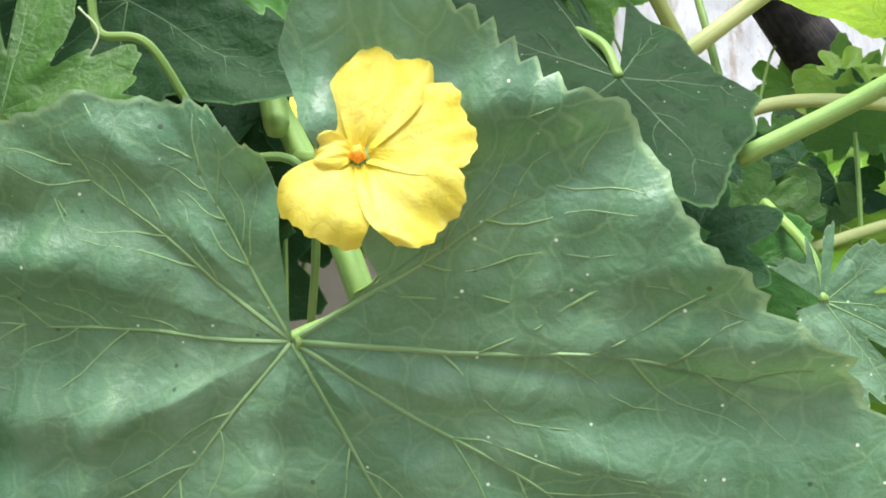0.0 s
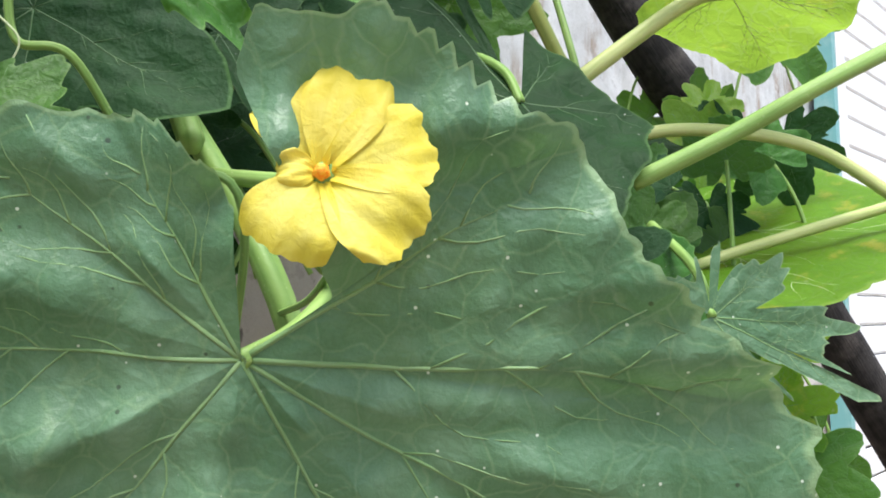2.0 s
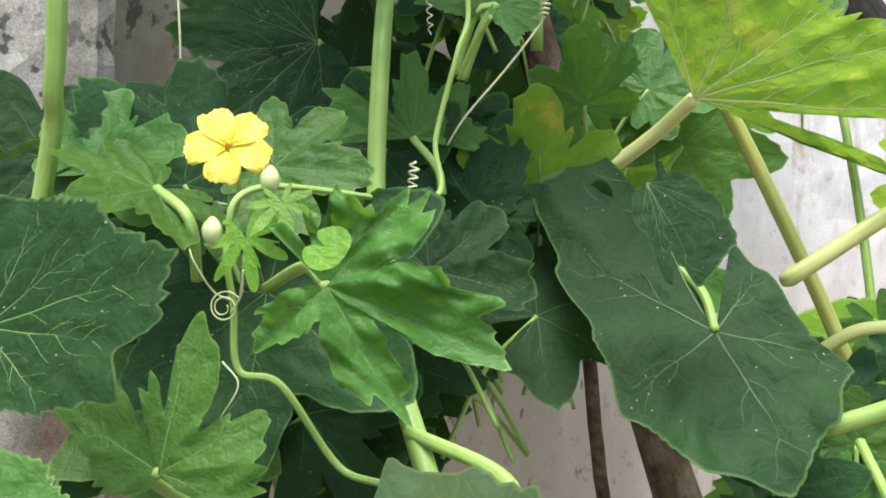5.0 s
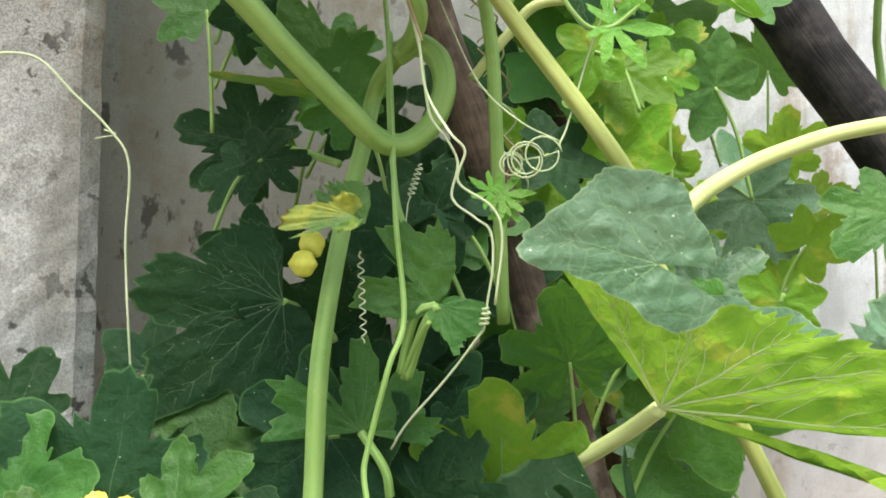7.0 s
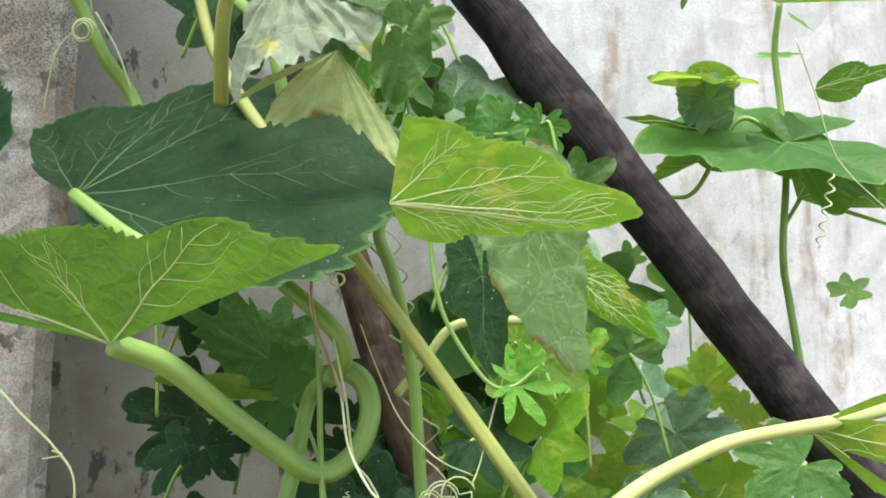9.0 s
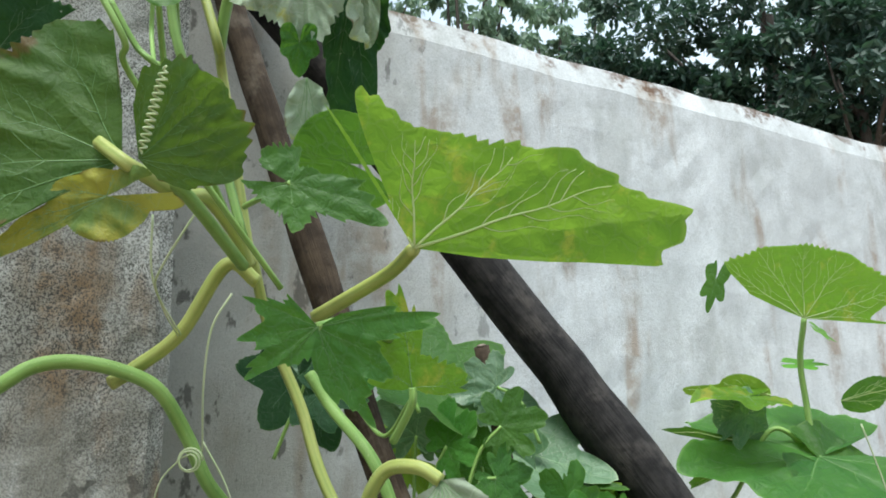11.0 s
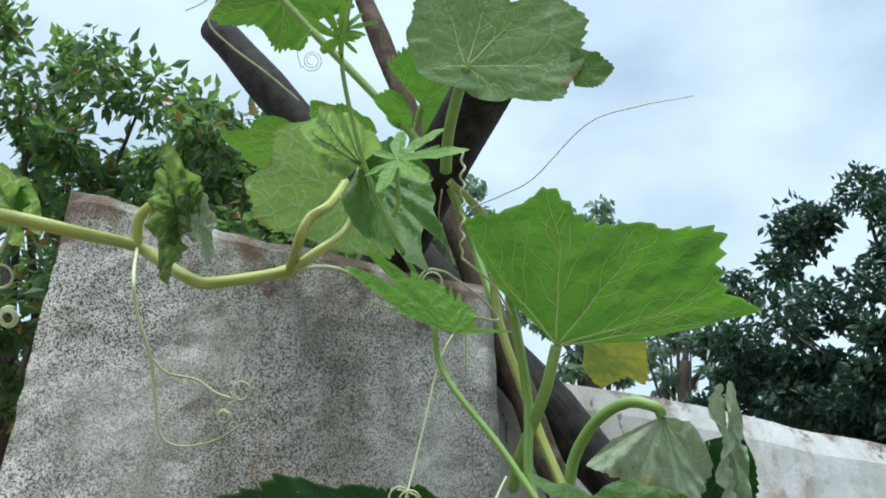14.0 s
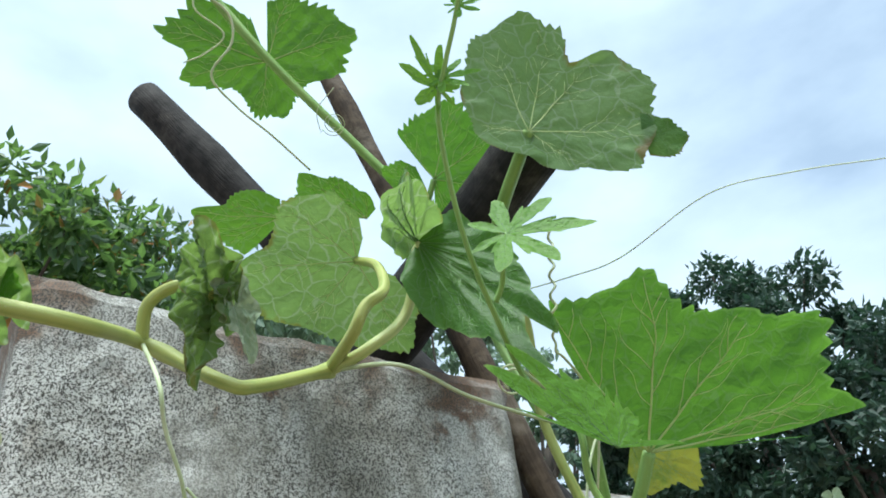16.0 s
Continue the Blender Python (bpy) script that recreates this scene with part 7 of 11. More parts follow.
leaf(far, "lobed", (0.2711, 0.6585, 1.6282), (0.2576, 0.6653, 1.5869), (0.07, -0.52, 0.85), LEAF_MID, seed=103, wide=0.475, grow=0.9, seg=110, rings=9, branches=3)
leaf(far, "lobed", (0.3698, 0.6493, 1.5687), (0.3897, 0.6541, 1.5540), (0.07, -0.52, 0.85), LEAF_YOUNG, seed=104, wide=0.76, grow=0.9, seg=110, rings=9, branches=3)
leaf(far, "angular", (0.3064, 0.6459, 1.4505), (0.2172, 0.6331, 1.4446), (-0.08, 0.88, 0.47), LEAF_MID, seed=105, seg=120, rings=9, branches=3, dip=0.05, wave=0.03, pucker=0.08, vein=VEIN_LIGHT, grow=1.2600, lobes=[(-169, 0.18), (-167, 0.64), (-133, 0.28), (-33, 0.39), (-27, 0.80), (9, 0.34), (13, 1.00), (18, 0.79)], wide=1.0)
leaf(far, "angular", (0.3641, 0.6637, 1.3893), (0.4586, 0.6721, 1.3677), (-0.08, 0.88, 0.47), LEAF_MID, seed=106, seg=120, rings=9, branches=3, dip=0.05, wave=0.03, pucker=0.08, vein=VEIN_LIGHT, grow=1.1200, lobes=[(-120, 0.49), (-76, 0.50), (-36, 0.70), (-10, 1.00), (0, 0.42), (6, 0.96)], wide=1.0)
leaf(far, "angular", (0.3056, 0.6408, 1.4758), (0.2525, 0.6301, 1.4776), (-0.08, 0.88, 0.47), LEAF_BLUE, seed=107, seg=120, rings=9, branches=3, dip=0.05, wave=0.03, pucker=0.08, vein=VEIN_LIGHT, grow=1.1800, lobes=[(-88, 0.36), (-37, 0.65), (0, 0.89), (17, 1.00), (30, 0.71), (82, 0.33)], wide=1.0)
leaf(far, "angular", (0.3822, 0.6447, 1.4943), (0.4667, 0.6446, 1.5110), (-0.08, 0.88, 0.47), LEAF_MID, seed=108, seg=120, rings=9, branches=3, dip=0.05, wave=0.03, pucker=0.08, vein=VEIN_LIGHT, grow=1.0200, lobes=[(-62, 0.09), (-12, 0.59), (-2, 1.00), (11, 0.52), (79, 0.11)], wide=1.0)
leaf(far, "angular", (0.3122, 0.6365, 1.5011), (0.2195, 0.6211, 1.5067), (-0.08, 0.88, 0.47), LEAF_LIME, seed=109, seg=120, rings=9, branches=3, dip=0.05, wave=0.03, pucker=0.08, vein=VEIN_LIGHT, grow=1.0000, lobes=[(-57, 0.06), (-12, 0.44), (0, 1.00), (9, 0.59), (71, 0.07)], wide=1.0)
tube("stem", [(0.3518, 0.6518, 1.4430), (0.3098, 0.6431, 1.4662), (0.2674, 0.6522, 1.3993), (0.2386, 0.6509, 1.3914)], 0.0026, 0.0022, STALK, far, steps=10, rib=0.06)
tube("stem", [(0.3518, 0.6674, 1.3641), (0.3670, 0.6640, 1.3892)], 0.0022, 0.0022, STALK, far, steps=10, rib=0.06)
leaf(far, "lobed", (-0.0172, 0.4342, 1.4795), (0.0307, 0.4273, 1.4344), (0.17, -0.69, 0.70), LEAF_BLUE, seed=110, seg=110, rings=9, branches=3, grow=0.95, side=0.5)
leaf(far, "lobed", (-0.1090, 0.3606, 1.4955), (-0.0793, 0.3546, 1.4366), (0.17, -0.69, 0.70), LEAF_DARK_SHADE, seed=111, seg=110, rings=9, branches=3, grow=0.95, side=0.5)
leaf(far, "lobed", (-0.0052, 0.3711, 1.4937), (0.0713, 0.3857, 1.4583), (0.17, -0.69, 0.70), LEAF_MID, seed=112, seg=110, rings=9, branches=3, grow=0.95, side=0.5)
leaf(far, "lobed", (0.0641, 0.4707, 1.4391), (0.1492, 0.4635, 1.4143), (0.17, -0.69, 0.70), LEAF_BLUE, seed=113, seg=110, rings=9, branches=3, grow=0.95, side=0.5)
leaf(far, "lobed", (0.0549, 0.4678, 1.4488), (0.0343, 0.4732, 1.4112), (0.17, -0.69, 0.70), LEAF_BLUE, seed=114, seg=110, rings=9, branches=3, grow=0.95, side=0.5)
leaf(far, "lobed", (0.1156, 0.4834, 1.4003), (0.1445, 0.4635, 1.4120), (0.17, -0.69, 0.70), LEAF_LIME, seed=115, seg=110, rings=9, branches=3, grow=0.95, side=0.5)
leaf(far, "lobed", (0.1103, 0.4857, 1.3862), (0.1757, 0.4749, 1.3699), (0.17, -0.69, 0.70), LEAF_MID, seed=116, seg=110, rings=9, branches=3, grow=0.95, side=0.5)
leaf(far, "lobed", (0.1278, 0.4448, 1.3425), (0.1779, 0.4286, 1.2943), (0.17, -0.69, 0.70), LEAF_BLUE, seed=117, seg=110, rings=9, branches=3, grow=0.95, side=0.5)
leaf(far, "lobed", (0.0730, 0.3882, 1.3427), (0.1505, 0.3844, 1.2968), (0.17, -0.69, 0.70), LEAF_LIME, seed=118, seg=110, rings=9, branches=3, grow=0.95, side=0.5)
leaf(far, "lobed", (0.1986, 0.5591, 1.3176), (0.2145, 0.5578, 1.3324), (0.17, -0.69, 0.70), LEAF_MID, seed=119, seg=110, rings=9, branches=3, grow=0.95, side=0.5)
leaf(far, "lobed", (0.0827, 0.4617, 1.3899), (0.0678, 0.4648, 1.3671), (0.17, -0.69, 0.70), LEAF_MID, seed=120, seg=110, rings=9, branches=3, grow=0.95, side=0.5)
leaf(far, "lobed", (0.1643, 0.5108, 1.2857), (0.2360, 0.5200, 1.2750), (0.17, -0.69, 0.70), LEAF_MID, seed=121, seg=110, rings=9, branches=3, grow=0.95, side=0.5)
leaf(far, "lobed", (0.3757, 0.5324, 1.2822), (0.3955, 0.5316, 1.2961), (0.17, -0.69, 0.70), LEAF_OLD, seed=122, seg=110, rings=9, branches=3, grow=0.95, side=0.5)
tendril(far, [spline([(0.3189, 0.3907, 1.4527), (0.3322, 0.3998, 1.4131), (0.3473, 0.4104, 1.3672), (0.3830, 0.4214, 1.3292)], 8)], 0.001, 0.0009, TENDRIL)
tendril(far, [coil((0.3550, 0.4622, 1.3676), (0.3430, 0.4720, 1.3122), 5, 0.003)], 0.0014, 0.001, TENDRIL)
leaf(far, "angular", (0.3515, 0.6322, 1.4390), (0.2002, 0.5889, 1.4254), (0.1, -0.55, 0.83), LEAF_MID, seed=431, seg=150, rings=11, branches=2, pucker=0.2, wave=0.06, wide=0.8)
leaf(far, "lobed", (0.2805, 0.6166, 1.4787), (0.2516, 0.6389, 1.4568), (0.2, -0.8, 0.56), LEAF_BLUE, seed=432, seg=150, rings=11, branches=2, pucker=0.2, wave=0.06, wide=0.8)
leaf(far, "angular", (0.3623, 0.6262, 1.4242), (0.4387, 0.6247, 1.3705), (-0.1, -0.6, 0.79), LEAF_MID, seed=433, seg=150, rings=11, branches=2, pucker=0.2, wave=0.06, wide=0.8)
leaf(far, "wedge", (0.2822, 0.6028, 1.4963), (0.2218, 0.5768, 1.4931), (0.1, -0.4, 0.9), LEAF_LIME, seed=434, seg=150, rings=11, branches=2, pucker=0.2, wave=0.06, wide=0.8)
leaf(far, "cut", (0.0922, 0.4782, 1.4116), (0.1506, 0.4436, 1.4088), (0.1, -0.5, 0.86), LEAF_MID, seed=435, seg=150, rings=11, branches=2, pucker=0.2, wave=0.06, wide=0.8)
leaf(far, "lobed", (0.1178, 0.4854, 1.3898), (0.1756, 0.4752, 1.3684), (0.1, -0.6, 0.8), LEAF_MID, seed=436, seg=150, rings=11, branches=2, pucker=0.2, wave=0.06, wide=0.8)
leaf(far, "cut", (0.1310, 0.4808, 1.4180), (0.1370, 0.4874, 1.3895), (0.1, -0.8, 0.6), LEAF_LIME, seed=437, seg=150, rings=11, branches=2, pucker=0.2, wave=0.06, wide=0.8)
leaf(far, "angular", (0.0817, 0.4083, 1.3481), (0.1487, 0.4010, 1.3180), (0.0, -0.6, 0.8), LEAF_LIME, seed=438, seg=150, rings=11, branches=2, pucker=0.2, wave=0.06, wide=0.8)
# deeper leaves; many take the dark green that holds the shade between them
leaf(bitter, "palm", (0.0970, 0.5206, 1.1712), (0.1554, 0.5141, 1.1554), (0.34, -0.78, 0.53), LEAF_DARK_SHADE, seed=123, stalk=[(0.0677, 0.5239, 1.1641), (0.0444, 0.5265, 1.1354)], seg=96, rings=8, branches=1, pucker=0.15, wave=0.06, stalk_r=0.0012)
leaf(bitter, "palm", (0.1119, 0.3853, 1.1343), (0.0702, 0.3739, 1.1399), (0.05, -0.86, 0.51), LEAF_LIME, seed=124, stalk=[(0.1328, 0.3910, 1.1165), (0.1495, 0.3955, 1.0792)], seg=96, rings=8, branches=1, pucker=0.15, wave=0.06, stalk_r=0.0012)
leaf(bitter, "palm", (0.0476, 0.5038, 1.1383), (0.0784, 0.5303, 1.1863), (0.18, -0.95, 0.25), LEAF_MID, seed=125, stalk=[(0.0323, 0.4905, 1.0993), (0.0200, 0.4799, 1.0450)], seg=96, rings=8, branches=1, pucker=0.15, wave=0.06, stalk_r=0.0012)
leaf(bitter, "palm", (0.0276, 0.5402, 1.2716), (0.0633, 0.5315, 1.2454), (0.37, -0.80, 0.47), LEAF_MID, seed=126, stalk=[(0.0097, 0.5445, 1.2697), (-0.0045, 0.5480, 1.2452)], seg=96, rings=8, branches=1, pucker=0.15, wave=0.06, stalk_r=0.0012)
leaf(bitter, "palm", (0.1428, 0.5658, 1.1855), (0.1793, 0.5803, 1.1625), (0.43, -0.85, 0.31), LEAF_LIME, seed=127, stalk=[(0.1246, 0.5585, 1.1820), (0.1101, 0.5527, 1.1562)], seg=96, rings=8, branches=1, pucker=0.15, wave=0.06, stalk_r=0.0012)
leaf(bitter, "lobed", (0.0721, 0.3526, 1.1739), (0.0477, 0.3564, 1.1341), (0.19, -0.92, 0.34), LEAF_LIME, seed=128, stalk=[(0.0844, 0.3507, 1.1787), (0.0941, 0.3491, 1.1596)], seg=96, rings=8, branches=1, pucker=0.15, wave=0.06, stalk_r=0.0012)
leaf(bitter, "lobed", (0.0851, 0.4052, 1.2462), (0.1466, 0.4280, 1.2272), (-0.06, -0.85, 0.52), LEAF_MID, seed=129, stalk=[(0.0544, 0.3938, 1.2408), (0.0299, 0.3847, 1.2134)], seg=96, rings=8, branches=1, pucker=0.15, wave=0.06, stalk_r=0.0012)
leaf(bitter, "palm", (0.0698, 0.4450, 1.1472), (0.0596, 0.4201, 1.0971), (0.28, -0.76, 0.58), LEAF_LIME, seed=130, stalk=[(0.0748, 0.4575, 1.1572), (0.0789, 0.4675, 1.1422)], seg=96, rings=8, branches=1, pucker=0.15, wave=0.06, stalk_r=0.0012)
leaf(bitter, "lobed", (0.0620, 0.4557, 1.2289), (0.0721, 0.4494, 1.1920), (0.41, -0.89, 0.20), LEAF_MID, seed=131, stalk=[(0.0570, 0.4589, 1.2324), (0.0530, 0.4614, 1.2122)], seg=96, rings=8, branches=1, pucker=0.15, wave=0.06, stalk_r=0.0012)
leaf(bitter, "palm", (0.0493, 0.4206, 1.1972), (0.0795, 0.4186, 1.2299), (0.10, -0.94, 0.34), LEAF_DARK_SHADE, seed=132, stalk=[(0.0341, 0.4217, 1.1658), (0.0220, 0.4225, 1.1177)], seg=96, rings=8, branches=1, pucker=0.15, wave=0.06, stalk_r=0.0012)
leaf(bitter, "palm", (0.1232, 0.5108, 1.1906), (0.1030, 0.4940, 1.2354), (0.43, -0.79, 0.43), LEAF_LIME, seed=133, stalk=[(0.1333, 0.5192, 1.1532), (0.1414, 0.5259, 1.1003)], seg=96, rings=8, branches=1, pucker=0.15, wave=0.06, stalk_r=0.0012)
leaf(bitter, "palm", (0.0279, 0.4125, 1.1600), (0.0223, 0.4297, 1.2149), (-0.05, -0.91, 0.40), LEAF_DARK_SHADE, seed=134, stalk=[(0.0306, 0.4038, 1.1176), (0.0329, 0.3969, 1.0606)], seg=96, rings=8, branches=1, pucker=0.15, wave=0.06, stalk_r=0.0012)
leaf(bitter, "lobed", (0.0186, 0.5342, 1.1741), (-0.0291, 0.5453, 1.1351), (0.14, -0.97, 0.20), LEAF_LIME, seed=135, stalk=[(0.0424, 0.5286, 1.1786), (0.0614, 0.5242, 1.1592)], seg=96, rings=8, branches=1, pucker=0.15, wave=0.06, stalk_r=0.0012)
leaf(bitter, "lobed", (0.0411, 0.5484, 1.2279), (0.0873, 0.5633, 1.1787), (0.30, -0.89, 0.34), LEAF_MID, seed=136, stalk=[(0.0179, 0.5410, 1.2376), (-0.0006, 0.5350, 1.2222)], seg=96, rings=8, branches=1, pucker=0.15, wave=0.06, stalk_r=0.0012)
leaf(bitter, "palm", (0.0662, 0.3792, 1.2071), (0.0218, 0.3412, 1.2448), (0.37, -0.74, 0.56), LEAF_DARK_SHADE, seed=137, stalk=[(0.0884, 0.3982, 1.1732), (0.1062, 0.4134, 1.1231)], seg=96, rings=8, branches=1, pucker=0.15, wave=0.06, stalk_r=0.0012)
leaf(bitter, "lobed", (0.0167, 0.4970, 1.2522), (0.0537, 0.4942, 1.2223), (0.28, -0.82, 0.49), LEAF_MID, seed=138, stalk=[(-0.0017, 0.4985, 1.2521), (-0.0165, 0.4996, 1.2291)], seg=96, rings=8, branches=1, pucker=0.15, wave=0.06, stalk_r=0.0012)
leaf(far, "lobed", (0.2036, 0.6234, 1.1260), (0.1462, 0.6004, 1.1286), (0.43, -0.83, 0.35), LEAF_LIME, seed=139, stalk=[(0.2324, 0.6349, 1.1097), (0.2553, 0.6441, 1.0736)], seg=96, rings=8, branches=1, pucker=0.15, wave=0.06, stalk_r=0.0012)
leaf(far, "palm", (0.2605, 0.7146, 1.2987), (0.2586, 0.7150, 1.3572), (0.25, -0.80, 0.54), LEAF_MID, seed=140, stalk=[(0.2615, 0.7145, 1.2545), (0.2623, 0.7143, 1.1961)], seg=96, rings=8, branches=1, pucker=0.15, wave=0.06, stalk_r=0.0012)
leaf(far, "palm", (0.1854, 0.8190, 1.2308), (0.1247, 0.8227, 1.2596), (0.17, -0.92, 0.36), LEAF_LIME, seed=141, stalk=[(0.2158, 0.8171, 1.2015), (0.2401, 0.8156, 1.1550)], seg=96, rings=8, branches=1, pucker=0.15, wave=0.06, stalk_r=0.0012)
leaf(far, "palm", (0.2364, 0.5952, 1.1629), (0.2769, 0.6073, 1.1098), (-0.03, -0.88, 0.48), LEAF_BLUE, seed=142, stalk=[(0.2161, 0.5891, 1.1744), (0.1999, 0.5843, 1.1606)], seg=96, rings=8, branches=1, pucker=0.15, wave=0.06, stalk_r=0.0012)
leaf(far, "palm", (0.1586, 0.7057, 1.1095), (0.1322, 0.6947, 1.0688), (0.06, -0.80, 0.60), LEAF_LIME, seed=143, stalk=[(0.1718, 0.7112, 1.1148), (0.1824, 0.7157, 1.0961)], seg=96, rings=8, branches=1, pucker=0.15, wave=0.06, stalk_r=0.0012)
leaf(far, "palm", (0.1539, 0.7242, 1.1947), (0.1681, 0.7184, 1.2517), (0.38, -0.71, 0.59), LEAF_LIME, seed=144, stalk=[(0.1468, 0.7271, 1.1512), (0.1412, 0.7295, 1.0934)], seg=96, rings=8, branches=1, pucker=0.15, wave=0.06, stalk_r=0.0012)
leaf(far, "lobed", (0.1279, 0.6142, 1.2523), (0.1419, 0.6340, 1.2863), (0.11, -0.87, 0.49), LEAF_MID, seed=145, stalk=[(0.1209, 0.6043, 1.2203), (0.1153, 0.5963, 1.1717)], seg=96, rings=8, branches=1, pucker=0.15, wave=0.06, stalk_r=0.0012)
leaf(far, "lobed", (0.2759, 0.8289, 1.2610), (0.3211, 0.8482, 1.2627), (0.36, -0.79, 0.50), LEAF_LIME, seed=146, stalk=[(0.2533, 0.8193, 1.2452), (0.2352, 0.8116, 1.2095)], seg=96, rings=8, branches=1, pucker=0.15, wave=0.06, stalk_r=0.0012)
leaf(far, "lobed", (0.3460, 0.6616, 1.1646), (0.3337, 0.6358, 1.2092), (0.38, -0.75, 0.54), LEAF_BLUE, seed=147, stalk=[(0.3521, 0.6745, 1.1274), (0.3570, 0.6849, 1.0745)], seg=96, rings=8, branches=1, pucker=0.15, wave=0.06, stalk_r=0.0012)
leaf(far, "lobed", (0.2187, 0.7061, 1.1633), (0.1789, 0.7006, 1.1690), (0.37, -0.72, 0.59), LEAF_LIME, seed=148, stalk=[(0.2385, 0.7088, 1.1455), (0.2544, 0.7109, 1.1082)], seg=96, rings=8, branches=1, pucker=0.15, wave=0.06, stalk_r=0.0012)
leaf(far, "palm", (0.1980, 0.5368, 1.0852), (0.2432, 0.5410, 1.1158), (0.09, -0.82, 0.56), LEAF_BLUE, seed=149, stalk=[(0.1753, 0.5347, 1.0549), (0.1572, 0.5330, 1.0077)], seg=96, rings=8, branches=1, pucker=0.15, wave=0.06, stalk_r=0.0012)
leaf(far, "palm", (0.2252, 0.6955, 1.0638), (0.1661, 0.6874, 1.0685), (0.26, -0.91, 0.31), LEAF_LIME, seed=150, stalk=[(0.2547, 0.6996, 1.0464), (0.2783, 0.7028, 1.0095)], seg=96, rings=8, branches=1, pucker=0.15, wave=0.06, stalk_r=0.0012)
leaf(far, "lobed", (0.2347, 0.6413, 1.1921), (0.2828, 0.6616, 1.1895), (-0.05, -0.88, 0.47), LEAF_BLUE, seed=151, stalk=[(0.2107, 0.6312, 1.1784), (0.1914, 0.6231, 1.1445)], seg=96, rings=8, branches=1, pucker=0.15, wave=0.06, stalk_r=0.0012)
leaf(far, "palm", (0.1724, 0.5688, 1.2630), (0.1301, 0.5556, 1.2898), (0.38, -0.76, 0.53), LEAF_LIME, seed=152, stalk=[(0.1936, 0.5754, 1.2347), (0.2106, 0.5807, 1.1890)], seg=96, rings=8, branches=1, pucker=0.15, wave=0.06, stalk_r=0.0012)
leaf(far, "palm", (0.2457, 0.7693, 1.0963), (0.2374, 0.7429, 1.1406), (0.26, -0.84, 0.47), LEAF_LIME, seed=153, stalk=[(0.2499, 0.7825, 1.0591), (0.2532, 0.7931, 1.0064)], seg=96, rings=8, branches=1, pucker=0.15, wave=0.06, stalk_r=0.0012)
leaf(far, "palm", (0.1194, 0.6019, 1.2522), (0.1061, 0.5872, 1.1994), (0.18, -0.91, 0.36), LEAF_LIME, seed=154, stalk=[(0.1261, 0.6093, 1.2637), (0.1315, 0.6152, 1.2498)], seg=96, rings=8, branches=1, pucker=0.15, wave=0.06, stalk_r=0.0012)
leaf(far, "palm", (0.0899, 0.4761, 1.0275), (0.1493, 0.4879, 1.0013), (0.14, -0.83, 0.54), LEAF_LIME, seed=155, stalk=[(0.0601, 0.4702, 1.0257), (0.0364, 0.4655, 1.0012)], seg=96, rings=8, branches=1, pucker=0.15, wave=0.06, stalk_r=0.0012)
leaf(far, "lobed", (0.1760, 0.5429, 0.9591), (0.1099, 0.5337, 0.9636), (0.27, -0.81, 0.51), LEAF_BLUE, seed=156, stalk=[(0.2091, 0.5474, 0.9418), (0.2356, 0.5511, 0.9050)], seg=96, rings=8, branches=1, pucker=0.15, wave=0.06, stalk_r=0.0012)
leaf(far, "palm", (0.1583, 0.4544, 0.9668), (0.2197, 0.4643, 0.9694), (0.30, -0.76, 0.58), LEAF_MID, seed=157, stalk=[(0.1276, 0.4494, 0.9505), (0.1030, 0.4454, 0.9145)], seg=96, rings=8, branches=1, pucker=0.15, wave=0.06, stalk_r=0.0012)
leaf(far, "palm", (0.1038, 0.5921, 0.9480), (0.1550, 0.6074, 0.9421), (0.39, -0.90, 0.21), LEAF_MID, seed=158, stalk=[(0.0781, 0.5844, 0.9360), (0.0576, 0.5783, 0.9034)], seg=96, rings=8, branches=1, pucker=0.15, wave=0.06, stalk_r=0.0012)
leaf(far, "palm", (0.1304, 0.3842, 1.0577), (0.1735, 0.3972, 1.0454), (0.41, -0.76, 0.50), LEAF_LIME, seed=159, stalk=[(0.1089, 0.3777, 1.0489), (0.0917, 0.3725, 1.0189)], seg=96, rings=8, branches=1, pucker=0.15, wave=0.06, stalk_r=0.0012)
leaf(far, "lobed", (0.1001, 0.5192, 1.0433), (0.1227, 0.5111, 1.0127), (0.30, -0.87, 0.40), LEAF_LIME, seed=160, stalk=[(0.0888, 0.5232, 1.0436), (0.0798, 0.5264, 1.0209)], seg=96, rings=8, branches=1, pucker=0.15, wave=0.06, stalk_r=0.0012)
leaf(far, "lobed", (0.1779, 0.4208, 1.0171), (0.1490, 0.4268, 0.9955), (0.34, -0.88, 0.32), LEAF_LIME, seed=161, stalk=[(0.1923, 0.4177, 1.0128), (0.2039, 0.4153, 0.9865)], seg=96, rings=8, branches=1, pucker=0.15, wave=0.06, stalk_r=0.0012)
leaf(far, "palm", (0.1774, 0.6072, 0.9425), (0.2106, 0.6225, 0.9767), (0.19, -0.91, 0.36), LEAF_LIME, seed=162, stalk=[(0.1607, 0.5995, 0.9104), (0.1474, 0.5934, 0.8617)], seg=96, rings=8, branches=1, pucker=0.15, wave=0.06, stalk_r=0.0012)
leaf(far, "palm", (0.1401, 0.5488, 1.0529), (0.1764, 0.5558, 1.0964), (0.23, -0.93, 0.29), LEAF_LIME, seed=163, stalk=[(0.1220, 0.5452, 1.0161), (0.1075, 0.5424, 0.9637)], seg=96, rings=8, branches=1, pucker=0.15, wave=0.06, stalk_r=0.0012)
